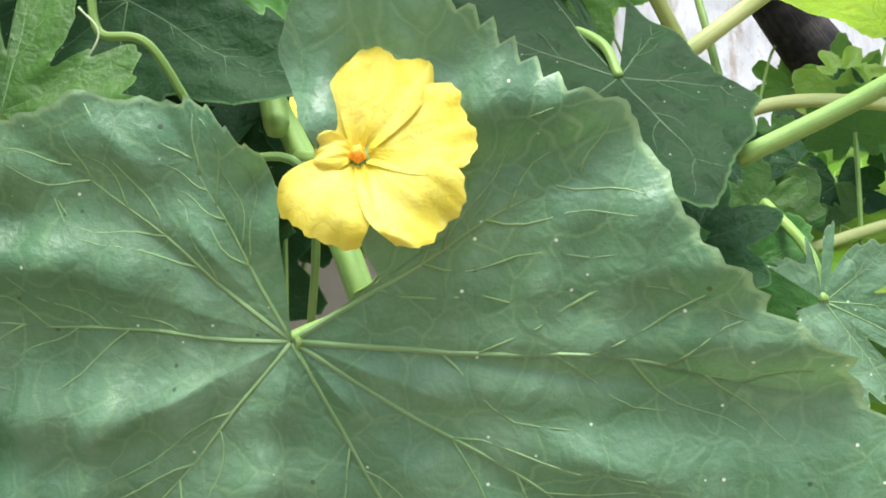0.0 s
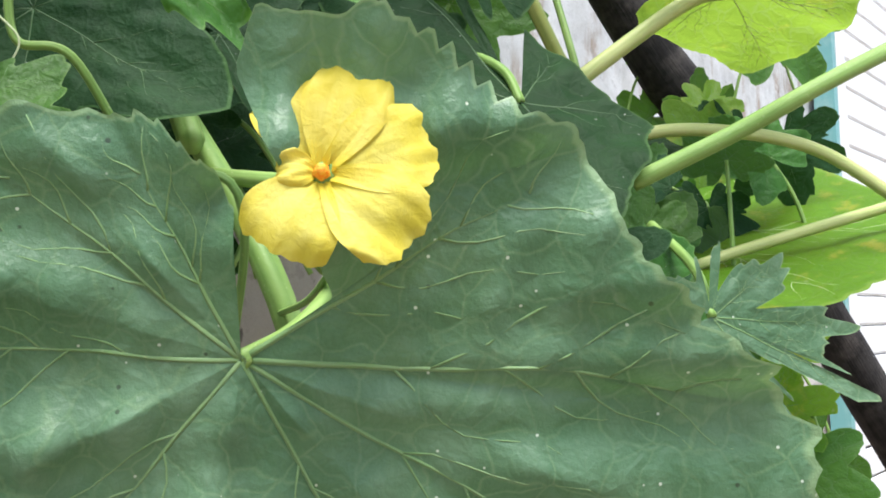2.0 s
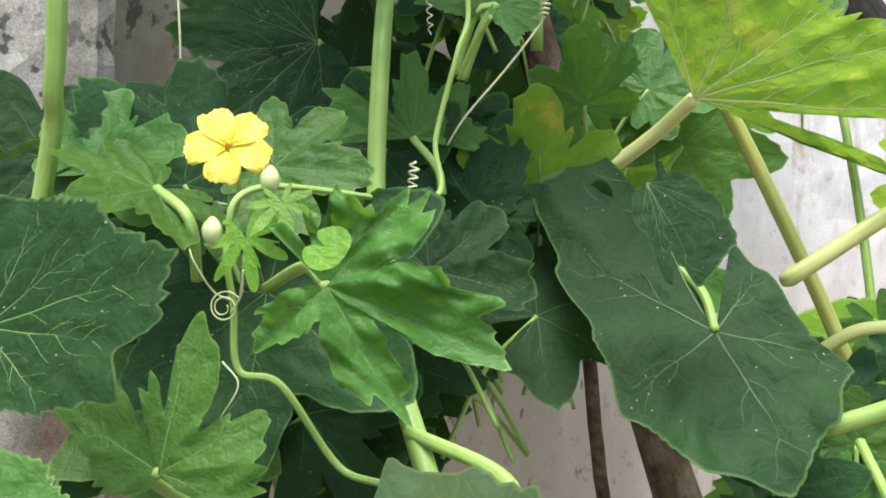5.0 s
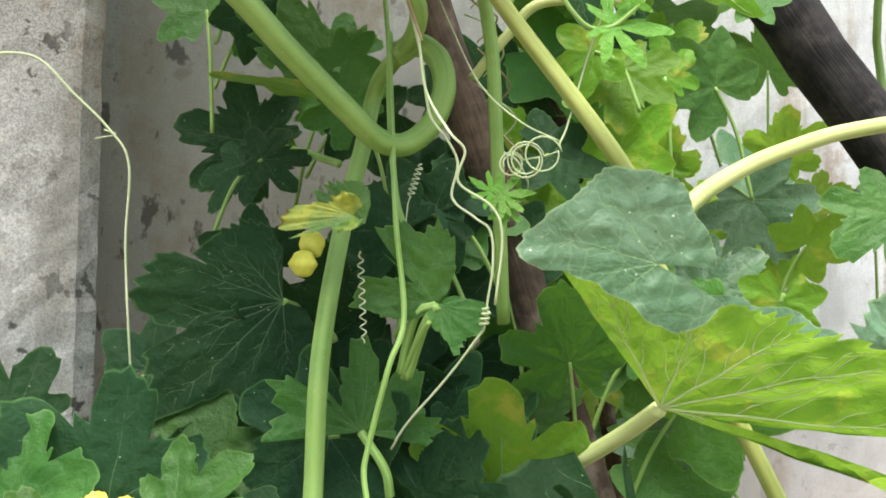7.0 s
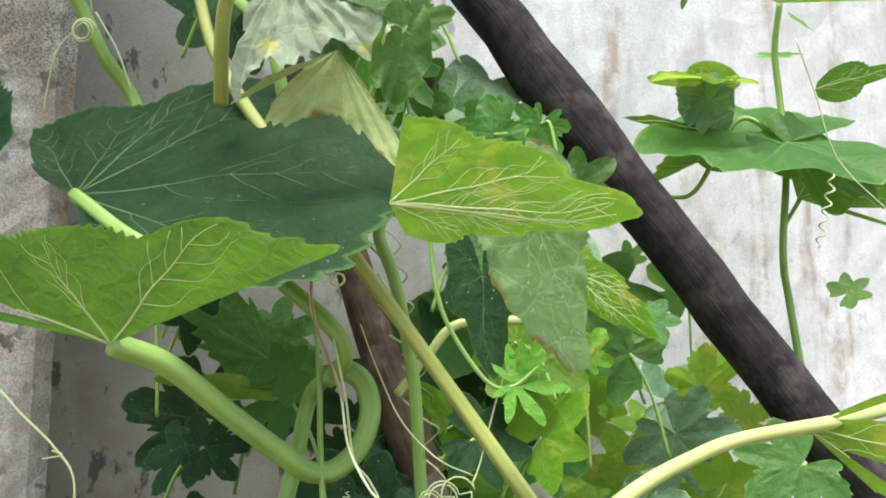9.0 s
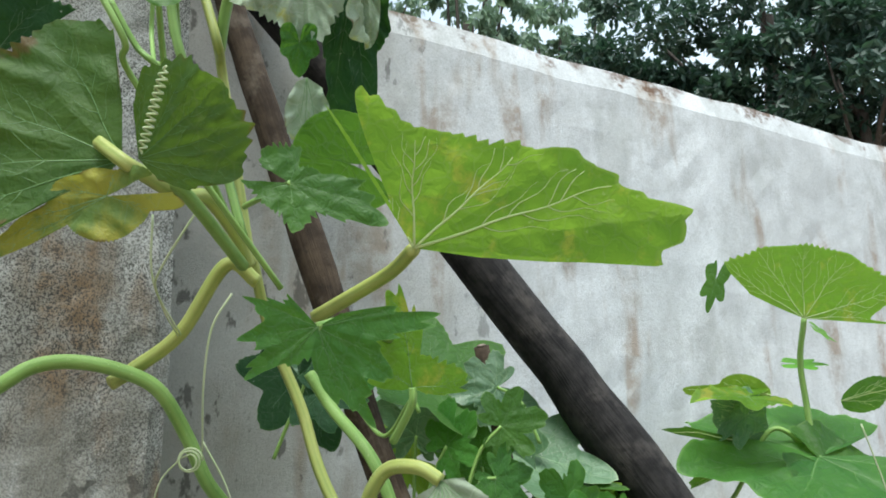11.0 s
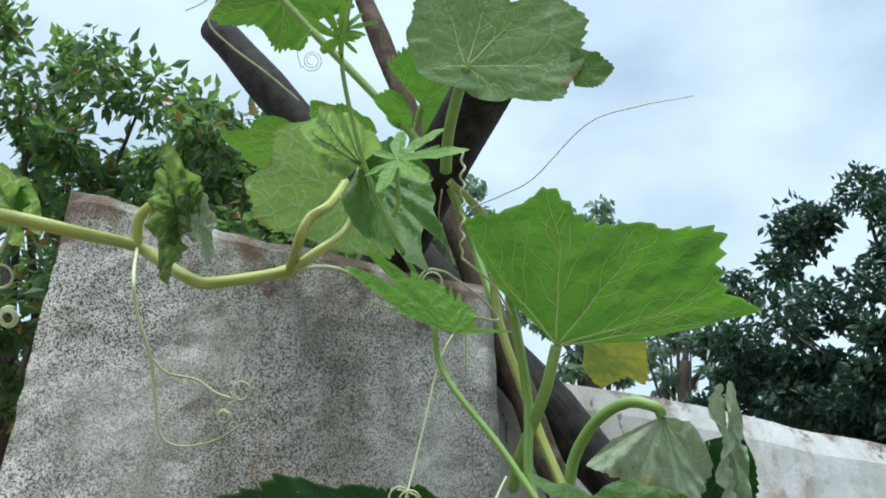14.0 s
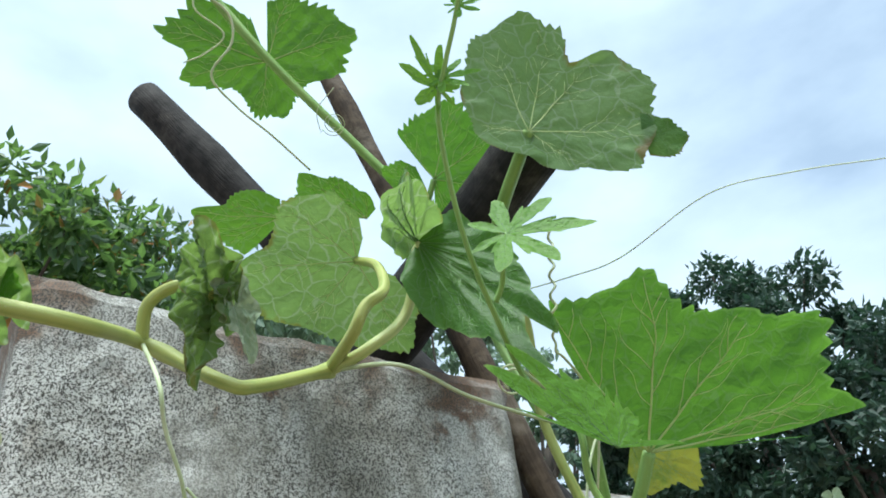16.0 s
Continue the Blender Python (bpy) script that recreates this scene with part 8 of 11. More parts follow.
leaf(far, "lobed", (0.1710, 0.5710, 1.0230), (0.1315, 0.5704, 1.0189), (0.17, -0.91, 0.38), LEAF_LIME, seed=164, stalk=[(0.1907, 0.5713, 1.0101), (0.2065, 0.5715, 0.9767)], seg=96, rings=8, branches=1, pucker=0.15, wave=0.06, stalk_r=0.0012)
leaf(far, "palm", (0.1919, 0.4051, 0.9905), (0.1693, 0.4136, 0.9609), (0.17, -0.91, 0.38), LEAF_BLUE, seed=165, stalk=[(0.2032, 0.4009, 0.9903), (0.2122, 0.3975, 0.9672)], seg=96, rings=8, branches=1, pucker=0.15, wave=0.06, stalk_r=0.0012)
leaf(far, "palm", (0.1591, 0.5798, 1.0111), (0.2091, 0.6121, 1.0215), (0.42, -0.82, 0.39), LEAF_MID, seed=166, stalk=[(0.1342, 0.5637, 0.9909), (0.1142, 0.5508, 0.9517)], seg=96, rings=8, branches=1, pucker=0.15, wave=0.06, stalk_r=0.0012)
leaf(bitter, "lobed", (0.0165, 0.3900, 1.2152), (-0.0152, 0.3771, 1.2157), (0.13, -0.95, 0.30), LEAF_DARK_SHADE, seed=167, stalk=[(0.0323, 0.3965, 1.2000), (0.0450, 0.4017, 1.1648)], seg=96, rings=8, branches=1, pucker=0.15, wave=0.06, stalk_r=0.0012)
leaf(bitter, "lobed", (0.0380, 0.3853, 1.1492), (0.0021, 0.3820, 1.1753), (0.35, -0.85, 0.40), LEAF_DARK_SHADE, seed=168, stalk=[(0.0559, 0.3869, 1.1212), (0.0702, 0.3882, 1.0757)], seg=96, rings=8, branches=1, pucker=0.15, wave=0.06, stalk_r=0.0012)
leaf(bitter, "palm", (0.0033, 0.3534, 1.1573), (-0.0019, 0.3676, 1.1226), (0.03, -0.96, 0.27), LEAF_DARK_SHADE, seed=169, stalk=[(0.0059, 0.3464, 1.1597), (0.0080, 0.3407, 1.1387)], seg=96, rings=8, branches=1, pucker=0.15, wave=0.06, stalk_r=0.0012)
leaf(bitter, "palm", (0.0341, 0.3797, 1.1718), (0.0734, 0.3768, 1.1726), (0.42, -0.84, 0.34), LEAF_DARK_SHADE, seed=170, stalk=[(0.0145, 0.3812, 1.1564), (-0.0012, 0.3824, 1.1210)], seg=96, rings=8, branches=1, pucker=0.15, wave=0.06, stalk_r=0.0012)
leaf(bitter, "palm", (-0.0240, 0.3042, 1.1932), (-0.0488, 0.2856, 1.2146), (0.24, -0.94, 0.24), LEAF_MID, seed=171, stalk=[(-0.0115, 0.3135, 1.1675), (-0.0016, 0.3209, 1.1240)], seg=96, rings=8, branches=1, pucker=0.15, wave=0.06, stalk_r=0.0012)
leaf(bitter, "lobed", (0.0372, 0.3061, 1.1453), (0.0693, 0.3060, 1.1271), (0.39, -0.78, 0.50), LEAF_DARK_SHADE, seed=172, stalk=[(0.0211, 0.3062, 1.1394), (0.0083, 0.3063, 1.1117)], seg=96, rings=8, branches=1, pucker=0.15, wave=0.06, stalk_r=0.0012)
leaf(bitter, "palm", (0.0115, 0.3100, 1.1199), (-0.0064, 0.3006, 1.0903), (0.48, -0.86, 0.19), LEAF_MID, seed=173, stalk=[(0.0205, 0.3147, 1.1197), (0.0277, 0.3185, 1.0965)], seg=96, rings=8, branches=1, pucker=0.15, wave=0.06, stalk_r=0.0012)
leaf(bitter, "palm", (0.0073, 0.3596, 1.1516), (0.0473, 0.3625, 1.1330), (0.19, -0.93, 0.32), LEAF_DARK_SHADE, seed=174, stalk=[(-0.0127, 0.3582, 1.1459), (-0.0286, 0.3571, 1.1183)], seg=96, rings=8, branches=1, pucker=0.15, wave=0.06, stalk_r=0.0012)
leaf(bitter, "lobed", (-0.0343, 0.3542, 1.1934), (0.0052, 0.3661, 1.1816), (-0.06, -0.98, 0.19), LEAF_DARK_SHADE, seed=175, stalk=[(-0.0540, 0.3482, 1.1842), (-0.0698, 0.3434, 1.1539)], seg=96, rings=8, branches=1, pucker=0.15, wave=0.06, stalk_r=0.0012)
leaf(bitter, "palm", (0.0212, 0.3828, 1.0896), (0.0543, 0.3714, 1.0522), (-0.03, -0.83, 0.56), LEAF_DARK_SHADE, seed=176, stalk=[(0.0046, 0.3885, 1.0933), (-0.0087, 0.3930, 1.0733)], seg=96, rings=8, branches=1, pucker=0.15, wave=0.06, stalk_r=0.0012)
leaf(bitter, "palm", (0.0206, 0.3656, 1.0273), (-0.0090, 0.3469, 0.9916), (0.07, -0.92, 0.38), LEAF_DARK_SHADE, seed=177, stalk=[(0.0353, 0.3750, 1.0301), (0.0471, 0.3824, 1.0094)], seg=96, rings=8, branches=1, pucker=0.15, wave=0.06, stalk_r=0.0012)
leaf(bitter, "palm", (0.0569, 0.4084, 0.9642), (0.0791, 0.4049, 1.0132), (0.23, -0.95, 0.22), LEAF_DARK_SHADE, seed=178, stalk=[(0.0459, 0.4101, 0.9247), (0.0370, 0.4115, 0.8701)], seg=96, rings=8, branches=1, pucker=0.15, wave=0.06, stalk_r=0.0012)
leaf(bitter, "palm", (0.0654, 0.4117, 1.0829), (0.0908, 0.4079, 1.1154), (-0.06, -0.90, 0.42), LEAF_DARK_SHADE, seed=179, stalk=[(0.0526, 0.4135, 1.0516), (0.0425, 0.4151, 1.0035)], seg=96, rings=8, branches=1, pucker=0.15, wave=0.06, stalk_r=0.0012)
leaf(bitter, "palm", (0.0495, 0.3537, 0.9889), (0.0797, 0.3509, 1.0154), (0.15, -0.82, 0.55), LEAF_DARK_SHADE, seed=180, stalk=[(0.0344, 0.3551, 0.9607), (0.0224, 0.3563, 0.9150)], seg=96, rings=8, branches=1, pucker=0.15, wave=0.06, stalk_r=0.0012)
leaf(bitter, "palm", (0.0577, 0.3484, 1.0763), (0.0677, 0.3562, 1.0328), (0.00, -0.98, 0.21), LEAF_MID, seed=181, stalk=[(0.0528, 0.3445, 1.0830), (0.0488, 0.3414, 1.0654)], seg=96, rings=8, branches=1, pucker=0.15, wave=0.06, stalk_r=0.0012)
leaf(bitter, "palm", (0.0606, 0.4110, 0.9754), (0.0352, 0.4063, 0.9379), (-0.04, -0.96, 0.27), LEAF_DARK_SHADE, seed=182, stalk=[(0.0733, 0.4134, 0.9791), (0.0835, 0.4152, 0.9591)], seg=96, rings=8, branches=1, pucker=0.15, wave=0.06, stalk_r=0.0012)
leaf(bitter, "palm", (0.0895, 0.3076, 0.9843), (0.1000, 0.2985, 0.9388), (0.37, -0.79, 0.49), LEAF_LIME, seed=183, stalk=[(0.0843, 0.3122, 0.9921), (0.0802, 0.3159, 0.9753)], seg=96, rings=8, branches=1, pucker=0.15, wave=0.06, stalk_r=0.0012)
leaf(bitter, "palm", (-0.0217, 0.3750, 0.9992), (-0.0598, 0.3529, 0.9465), (0.17, -0.96, 0.23), LEAF_DARK_SHADE, seed=184, stalk=[(-0.0027, 0.3860, 1.0105), (0.0125, 0.3948, 0.9966)], seg=96, rings=8, branches=1, pucker=0.15, wave=0.06, stalk_r=0.0012)
leaf(bitter, "palm", (-0.0070, 0.3204, 1.0195), (0.0289, 0.3367, 1.0578), (-0.04, -0.86, 0.51), LEAF_DARK_SHADE, seed=185, stalk=[(-0.0249, 0.3123, 0.9854), (-0.0393, 0.3058, 0.9350)], seg=96, rings=8, branches=1, pucker=0.15, wave=0.06, stalk_r=0.0012)
leaf(bitter, "palm", (-0.0373, 0.2922, 1.0470), (-0.0745, 0.2572, 1.0884), (-0.06, -0.91, 0.42), LEAF_DARK_SHADE, seed=186, stalk=[(-0.0187, 0.3097, 1.0112), (-0.0038, 0.3237, 0.9597)], seg=96, rings=8, branches=1, pucker=0.15, wave=0.06, stalk_r=0.0012)
leaf(bitter, "palm", (-0.0104, 0.2856, 1.0224), (-0.0633, 0.2616, 0.9936), (0.07, -0.88, 0.46), LEAF_DARK_SHADE, seed=187, stalk=[(0.0160, 0.2977, 1.0218), (0.0372, 0.3073, 0.9983)], seg=96, rings=8, branches=1, pucker=0.15, wave=0.06, stalk_r=0.0012)
leaf(bitter, "lobed", (-0.0295, 0.3713, 0.9459), (0.0103, 0.3625, 0.9741), (0.26, -0.93, 0.27), LEAF_DARK_SHADE, seed=188, stalk=[(-0.0494, 0.3757, 0.9168), (-0.0653, 0.3792, 0.8706)], seg=96, rings=8, branches=1, pucker=0.15, wave=0.06, stalk_r=0.0012)
leaf(bitter, "lobed", (0.0022, 0.3497, 0.9535), (0.0514, 0.3794, 0.9468), (0.31, -0.91, 0.29), LEAF_DARK_SHADE, seed=189, stalk=[(-0.0225, 0.3349, 0.9418), (-0.0422, 0.3231, 0.9095)], seg=96, rings=8, branches=1, pucker=0.15, wave=0.06, stalk_r=0.0012)
leaf(bitter, "lobed", (-0.0492, 0.3308, 0.9898), (-0.0120, 0.3530, 0.9613), (0.37, -0.87, 0.33), LEAF_DARK_SHADE, seed=190, stalk=[(-0.0677, 0.3198, 0.9890), (-0.0826, 0.3109, 0.9654)], seg=96, rings=8, branches=1, pucker=0.15, wave=0.06, stalk_r=0.0012)
leaf(bitter, "palm", (0.0065, 0.3308, 0.9728), (0.0368, 0.3288, 0.9160), (0.26, -0.89, 0.38), LEAF_DARK_SHADE, seed=191, stalk=[(-0.0087, 0.3317, 0.9862), (-0.0208, 0.3325, 0.9740)], seg=96, rings=8, branches=1, pucker=0.15, wave=0.06, stalk_r=0.0012)
leaf(bitter, "lobed", (-0.1277, 0.1955, 0.9560), (-0.0751, 0.1812, 0.9855), (0.20, -0.94, 0.29), LEAF_DARK_SHADE, seed=192, stalk=[(-0.1539, 0.2026, 0.9262), (-0.1749, 0.2083, 0.8794)], seg=96, rings=8, branches=1, pucker=0.15, wave=0.06, stalk_r=0.0012)
leaf(bitter, "palm", (-0.0687, 0.2143, 0.9169), (-0.0203, 0.2044, 0.9432), (-0.02, -0.88, 0.47), LEAF_DARK_SHADE, seed=193, stalk=[(-0.0929, 0.2193, 0.8888), (-0.1122, 0.2232, 0.8433)], seg=96, rings=8, branches=1, pucker=0.15, wave=0.06, stalk_r=0.0012)
leaf(bitter, "palm", (-0.0075, 0.2310, 1.0048), (-0.0612, 0.2323, 0.9675), (0.09, -0.92, 0.39), LEAF_DARK_SHADE, seed=194, stalk=[(0.0194, 0.2303, 1.0084), (0.0408, 0.2298, 0.9884)], seg=96, rings=8, branches=1, pucker=0.15, wave=0.06, stalk_r=0.0012)
leaf(bitter, "palm", (0.0179, 0.2317, 0.8767), (-0.0539, 0.2412, 0.8618), (-0.26, -0.82, 0.52), LEAF_DARK_SHADE, seed=195, stalk=[(0.0538, 0.2270, 0.8692), (0.0825, 0.2233, 0.8402)], seg=96, rings=8, branches=1, pucker=0.15, wave=0.06, stalk_r=0.0012)
leaf(bitter, "palm", (-0.0900, 0.1556, 0.9786), (-0.1372, 0.1400, 1.0242), (-0.07, -0.80, 0.60), LEAF_DARK_SHADE, seed=196, stalk=[(-0.0665, 0.1633, 0.9408), (-0.0476, 0.1696, 0.8876)], seg=96, rings=8, branches=1, pucker=0.15, wave=0.06, stalk_r=0.0012)
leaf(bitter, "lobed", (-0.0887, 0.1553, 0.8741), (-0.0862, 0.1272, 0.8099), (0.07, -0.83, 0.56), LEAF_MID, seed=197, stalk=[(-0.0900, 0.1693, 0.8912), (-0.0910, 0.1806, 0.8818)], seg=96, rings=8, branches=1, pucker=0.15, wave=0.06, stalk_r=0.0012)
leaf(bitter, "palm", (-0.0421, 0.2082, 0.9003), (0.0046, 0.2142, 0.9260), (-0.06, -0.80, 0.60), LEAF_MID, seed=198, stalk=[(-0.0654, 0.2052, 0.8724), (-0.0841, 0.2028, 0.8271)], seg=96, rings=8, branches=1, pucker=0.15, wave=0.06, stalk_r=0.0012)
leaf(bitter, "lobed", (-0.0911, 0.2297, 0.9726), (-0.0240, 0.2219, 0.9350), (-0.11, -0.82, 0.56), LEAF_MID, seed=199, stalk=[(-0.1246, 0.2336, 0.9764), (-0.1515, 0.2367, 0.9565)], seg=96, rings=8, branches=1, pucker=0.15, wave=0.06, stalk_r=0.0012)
leaf(bitter, "palm", (-0.0199, 0.1781, 0.8285), (0.0285, 0.1624, 0.8580), (-0.22, -0.78, 0.58), LEAF_DARK_SHADE, seed=200, stalk=[(-0.0441, 0.1859, 0.7987), (-0.0635, 0.1922, 0.7519)], seg=96, rings=8, branches=1, pucker=0.15, wave=0.06, stalk_r=0.0012)
leaf(bitter, "palm", (-0.0305, 0.1746, 0.8657), (0.0302, 0.1558, 0.8872), (0.10, -0.91, 0.40), LEAF_DARK_SHADE, seed=201, stalk=[(-0.0608, 0.1840, 0.8400), (-0.0850, 0.1915, 0.7964)], seg=96, rings=8, branches=1, pucker=0.15, wave=0.06, stalk_r=0.0012)
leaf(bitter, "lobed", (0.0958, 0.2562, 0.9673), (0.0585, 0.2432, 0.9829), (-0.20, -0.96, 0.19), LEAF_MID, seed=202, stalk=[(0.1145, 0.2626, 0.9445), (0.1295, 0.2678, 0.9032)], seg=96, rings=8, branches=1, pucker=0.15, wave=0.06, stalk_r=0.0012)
leaf(bitter, "palm", (0.0720, 0.3133, 0.9790), (0.0273, 0.3292, 0.9940), (-0.12, -0.97, 0.22), LEAF_DARK_SHADE, seed=203, stalk=[(0.0944, 0.3054, 0.9565), (0.1123, 0.2990, 0.9154)], seg=96, rings=8, branches=1, pucker=0.15, wave=0.06, stalk_r=0.0012)
leaf(bitter, "palm", (0.0488, 0.2257, 0.9716), (0.0719, 0.2306, 1.0202), (0.18, -0.86, 0.47), LEAF_DARK_SHADE, seed=204, stalk=[(0.0373, 0.2233, 0.9323), (0.0281, 0.2214, 0.8778)], seg=96, rings=8, branches=1, pucker=0.15, wave=0.06, stalk_r=0.0012)
leaf(bitter, "palm", (0.1553, 0.3308, 1.0604), (0.1959, 0.3355, 1.0893), (0.02, -0.91, 0.41), LEAF_MID, seed=205, stalk=[(0.1349, 0.3285, 1.0310), (0.1187, 0.3266, 0.9844)], seg=96, rings=8, branches=1, pucker=0.15, wave=0.06, stalk_r=0.0012)
leaf(bitter, "palm", (0.1554, 0.3396, 0.9494), (0.2190, 0.3320, 0.9245), (-0.09, -0.83, 0.55), LEAF_MID, seed=206, stalk=[(0.1237, 0.3434, 0.9469), (0.0982, 0.3465, 0.9219)], seg=96, rings=8, branches=1, pucker=0.15, wave=0.06, stalk_r=0.0012)
leaf(bitter, "lobed", (0.0582, 0.2952, 1.0001), (0.0303, 0.3193, 0.9499), (0.21, -0.89, 0.41), LEAF_DARK_SHADE, seed=207, stalk=[(0.0721, 0.2831, 1.0102), (0.0832, 0.2734, 0.9953)], seg=96, rings=8, branches=1, pucker=0.15, wave=0.06, stalk_r=0.0012)
leaf(bitter, "palm", (0.0459, 0.2798, 0.9688), (0.0222, 0.2587, 0.9241), (-0.23, -0.82, 0.52), LEAF_LIME, seed=208, stalk=[(0.0577, 0.2904, 0.9762), (0.0672, 0.2989, 0.9591)], seg=96, rings=8, branches=1, pucker=0.15, wave=0.06, stalk_r=0.0012)
leaf(bitter, "lobed", (0.1388, 0.3560, 1.0642), (0.1998, 0.3699, 1.0653), (-0.09, -0.94, 0.33), LEAF_MID, seed=209, stalk=[(0.1084, 0.3490, 1.0486), (0.0840, 0.3434, 1.0131)], seg=96, rings=8, branches=1, pucker=0.15, wave=0.06, stalk_r=0.0012)
leaf(bitter, "palm", (0.1148, 0.2283, 0.9447), (0.1546, 0.2085, 0.9722), (-0.01, -0.98, 0.21), LEAF_DARK_SHADE, seed=210, stalk=[(0.0949, 0.2381, 0.9159), (0.0790, 0.2460, 0.8700)], seg=96, rings=8, branches=1, pucker=0.15, wave=0.06, stalk_r=0.0012)
leaf(bitter, "lobed", (0.1803, 0.3400, 1.0251), (0.2269, 0.3352, 1.0758), (0.23, -0.87, 0.44), LEAF_MID, seed=211, stalk=[(0.1571, 0.3425, 0.9847), (0.1384, 0.3444, 0.9294)], seg=96, rings=8, branches=1, pucker=0.15, wave=0.06, stalk_r=0.0012)
leaf(far, "palm", (0.4839, 0.4611, 1.0506), (0.5064, 0.4480, 1.0701), (-0.21, -0.97, 0.15), LEAF_MID, seed=212, stalk=[(0.4726, 0.4677, 1.0259), (0.4636, 0.4729, 0.9831)], seg=96, rings=8, branches=1, pucker=0.15, wave=0.06, stalk_r=0.0012)
leaf(far, "lobed", (0.4784, 0.6160, 0.8623), (0.5325, 0.6222, 0.8855), (-0.36, -0.85, 0.39), LEAF_MID, seed=213, stalk=[(0.4514, 0.6129, 0.8357), (0.4298, 0.6104, 0.7914)], seg=96, rings=8, branches=1, pucker=0.15, wave=0.06, stalk_r=0.0012)
leaf(far, "palm", (0.4244, 0.4847, 0.8937), (0.4569, 0.4728, 0.8969), (-0.15, -0.89, 0.43), LEAF_LIME, seed=214, stalk=[(0.4082, 0.4907, 0.8771), (0.3952, 0.4955, 0.8408)], seg=96, rings=8, branches=1, pucker=0.15, wave=0.06, stalk_r=0.0012)
leaf(far, "lobed", (0.3636, 0.3408, 0.9322), (0.4162, 0.3372, 0.9385), (0.10, -0.94, 0.33), LEAF_LIME, seed=215, stalk=[(0.3373, 0.3426, 0.9141), (0.3163, 0.3441, 0.8765)], seg=96, rings=8, branches=1, pucker=0.15, wave=0.06, stalk_r=0.0012)
leaf(far, "palm", (0.5556, 0.5614, 1.1057), (0.5027, 0.5444, 1.1260), (-0.19, -0.95, 0.24), LEAF_LIME, seed=216, stalk=[(0.5820, 0.5699, 1.0806), (0.6032, 0.5768, 1.0375)], seg=96, rings=8, branches=1, pucker=0.15, wave=0.06, stalk_r=0.0012)
leaf(far, "palm", (0.4217, 0.5428, 1.0558), (0.4492, 0.5392, 1.0774), (-0.02, -0.99, 0.15), LEAF_MID, seed=217, stalk=[(0.4080, 0.5446, 1.0301), (0.3970, 0.5461, 0.9865)], seg=96, rings=8, branches=1, pucker=0.15, wave=0.06, stalk_r=0.0012)
leaf(far, "palm", (0.4082, 0.3231, 1.0265), (0.4398, 0.3164, 0.9773), (-0.15, -0.97, 0.18), LEAF_MID, seed=218, stalk=[(0.3924, 0.3264, 1.0361), (0.3797, 0.3291, 1.0207)], seg=96, rings=8, branches=1, pucker=0.15, wave=0.06, stalk_r=0.0012)
leaf(far, "lobed", (0.4513, 0.3717, 1.0794), (0.4158, 0.3677, 1.0924), (-0.22, -0.94, 0.25), LEAF_MID, seed=219, stalk=[(0.4690, 0.3737, 1.0579), (0.4832, 0.3753, 1.0177)], seg=96, rings=8, branches=1, pucker=0.15, wave=0.06, stalk_r=0.0012)
leaf(far, "lobed", (0.4406, 0.5647, 0.8574), (0.4692, 0.5559, 0.8720), (-0.20, -0.81, 0.54), LEAF_LIME, seed=220, stalk=[(0.4262, 0.5691, 0.8351), (0.4148, 0.5726, 0.7943)], seg=96, rings=8, branches=1, pucker=0.15, wave=0.06, stalk_r=0.0012)
leaf(far, "palm", (0.3839, 0.4134, 0.8597), (0.3485, 0.4174, 0.8468), (-0.19, -0.95, 0.27), LEAF_LIME, seed=221, stalk=[(0.4016, 0.4113, 0.8512), (0.4158, 0.4097, 0.8213)], seg=96, rings=8, branches=1, pucker=0.15, wave=0.06, stalk_r=0.0012)
leaf(far, "lobed", (0.5018, 0.5619, 1.1471), (0.4606, 0.5621, 1.1654), (-0.35, -0.86, 0.38), LEAF_LIME, seed=222, stalk=[(0.5225, 0.5619, 1.1230), (0.5390, 0.5618, 1.0807)], seg=96, rings=8, branches=1, pucker=0.15, wave=0.06, stalk_r=0.0012)
leaf(far, "palm", (0.2927, 0.2783, 0.8046), (0.2593, 0.2954, 0.7948), (0.11, -0.94, 0.32), LEAF_MID, seed=223, stalk=[(0.3094, 0.2697, 0.7945), (0.3228, 0.2628, 0.7634)], seg=96, rings=8, branches=1, pucker=0.15, wave=0.06, stalk_r=0.0012)
leaf(far, "palm", (0.3030, 0.2985, 0.7989), (0.3386, 0.3033, 0.7971), (-0.34, -0.87, 0.36), LEAF_DARK_SHADE, seed=224, stalk=[(0.2851, 0.2961, 0.7848), (0.2709, 0.2942, 0.7505)], seg=96, rings=8, branches=1, pucker=0.15, wave=0.06, stalk_r=0.0012)
leaf(far, "palm", (0.2909, 0.2945, 0.8394), (0.2748, 0.2818, 0.8749), (-0.15, -0.97, 0.17), LEAF_DARK_SHADE, seed=225, stalk=[(0.2989, 0.3009, 0.8066), (0.3054, 0.3060, 0.7574)], seg=96, rings=8, branches=1, pucker=0.15, wave=0.06, stalk_r=0.0012)
leaf(far, "palm", (0.2690, 0.2390, 0.8537), (0.2992, 0.2385, 0.8633), (-0.19, -0.93, 0.32), LEAF_MID, seed=226, stalk=[(0.2538, 0.2392, 0.8339), (0.2417, 0.2394, 0.7951)], seg=96, rings=8, branches=1, pucker=0.15, wave=0.06, stalk_r=0.0012)
leaf(far, "palm", (0.2481, 0.2020, 0.8579), (0.2487, 0.2075, 0.8879), (-0.05, -0.96, 0.27), LEAF_MID, seed=227, stalk=[(0.2478, 0.1993, 0.8280), (0.2476, 0.1971, 0.7810)], seg=96, rings=8, branches=1, pucker=0.15, wave=0.06, stalk_r=0.0012)
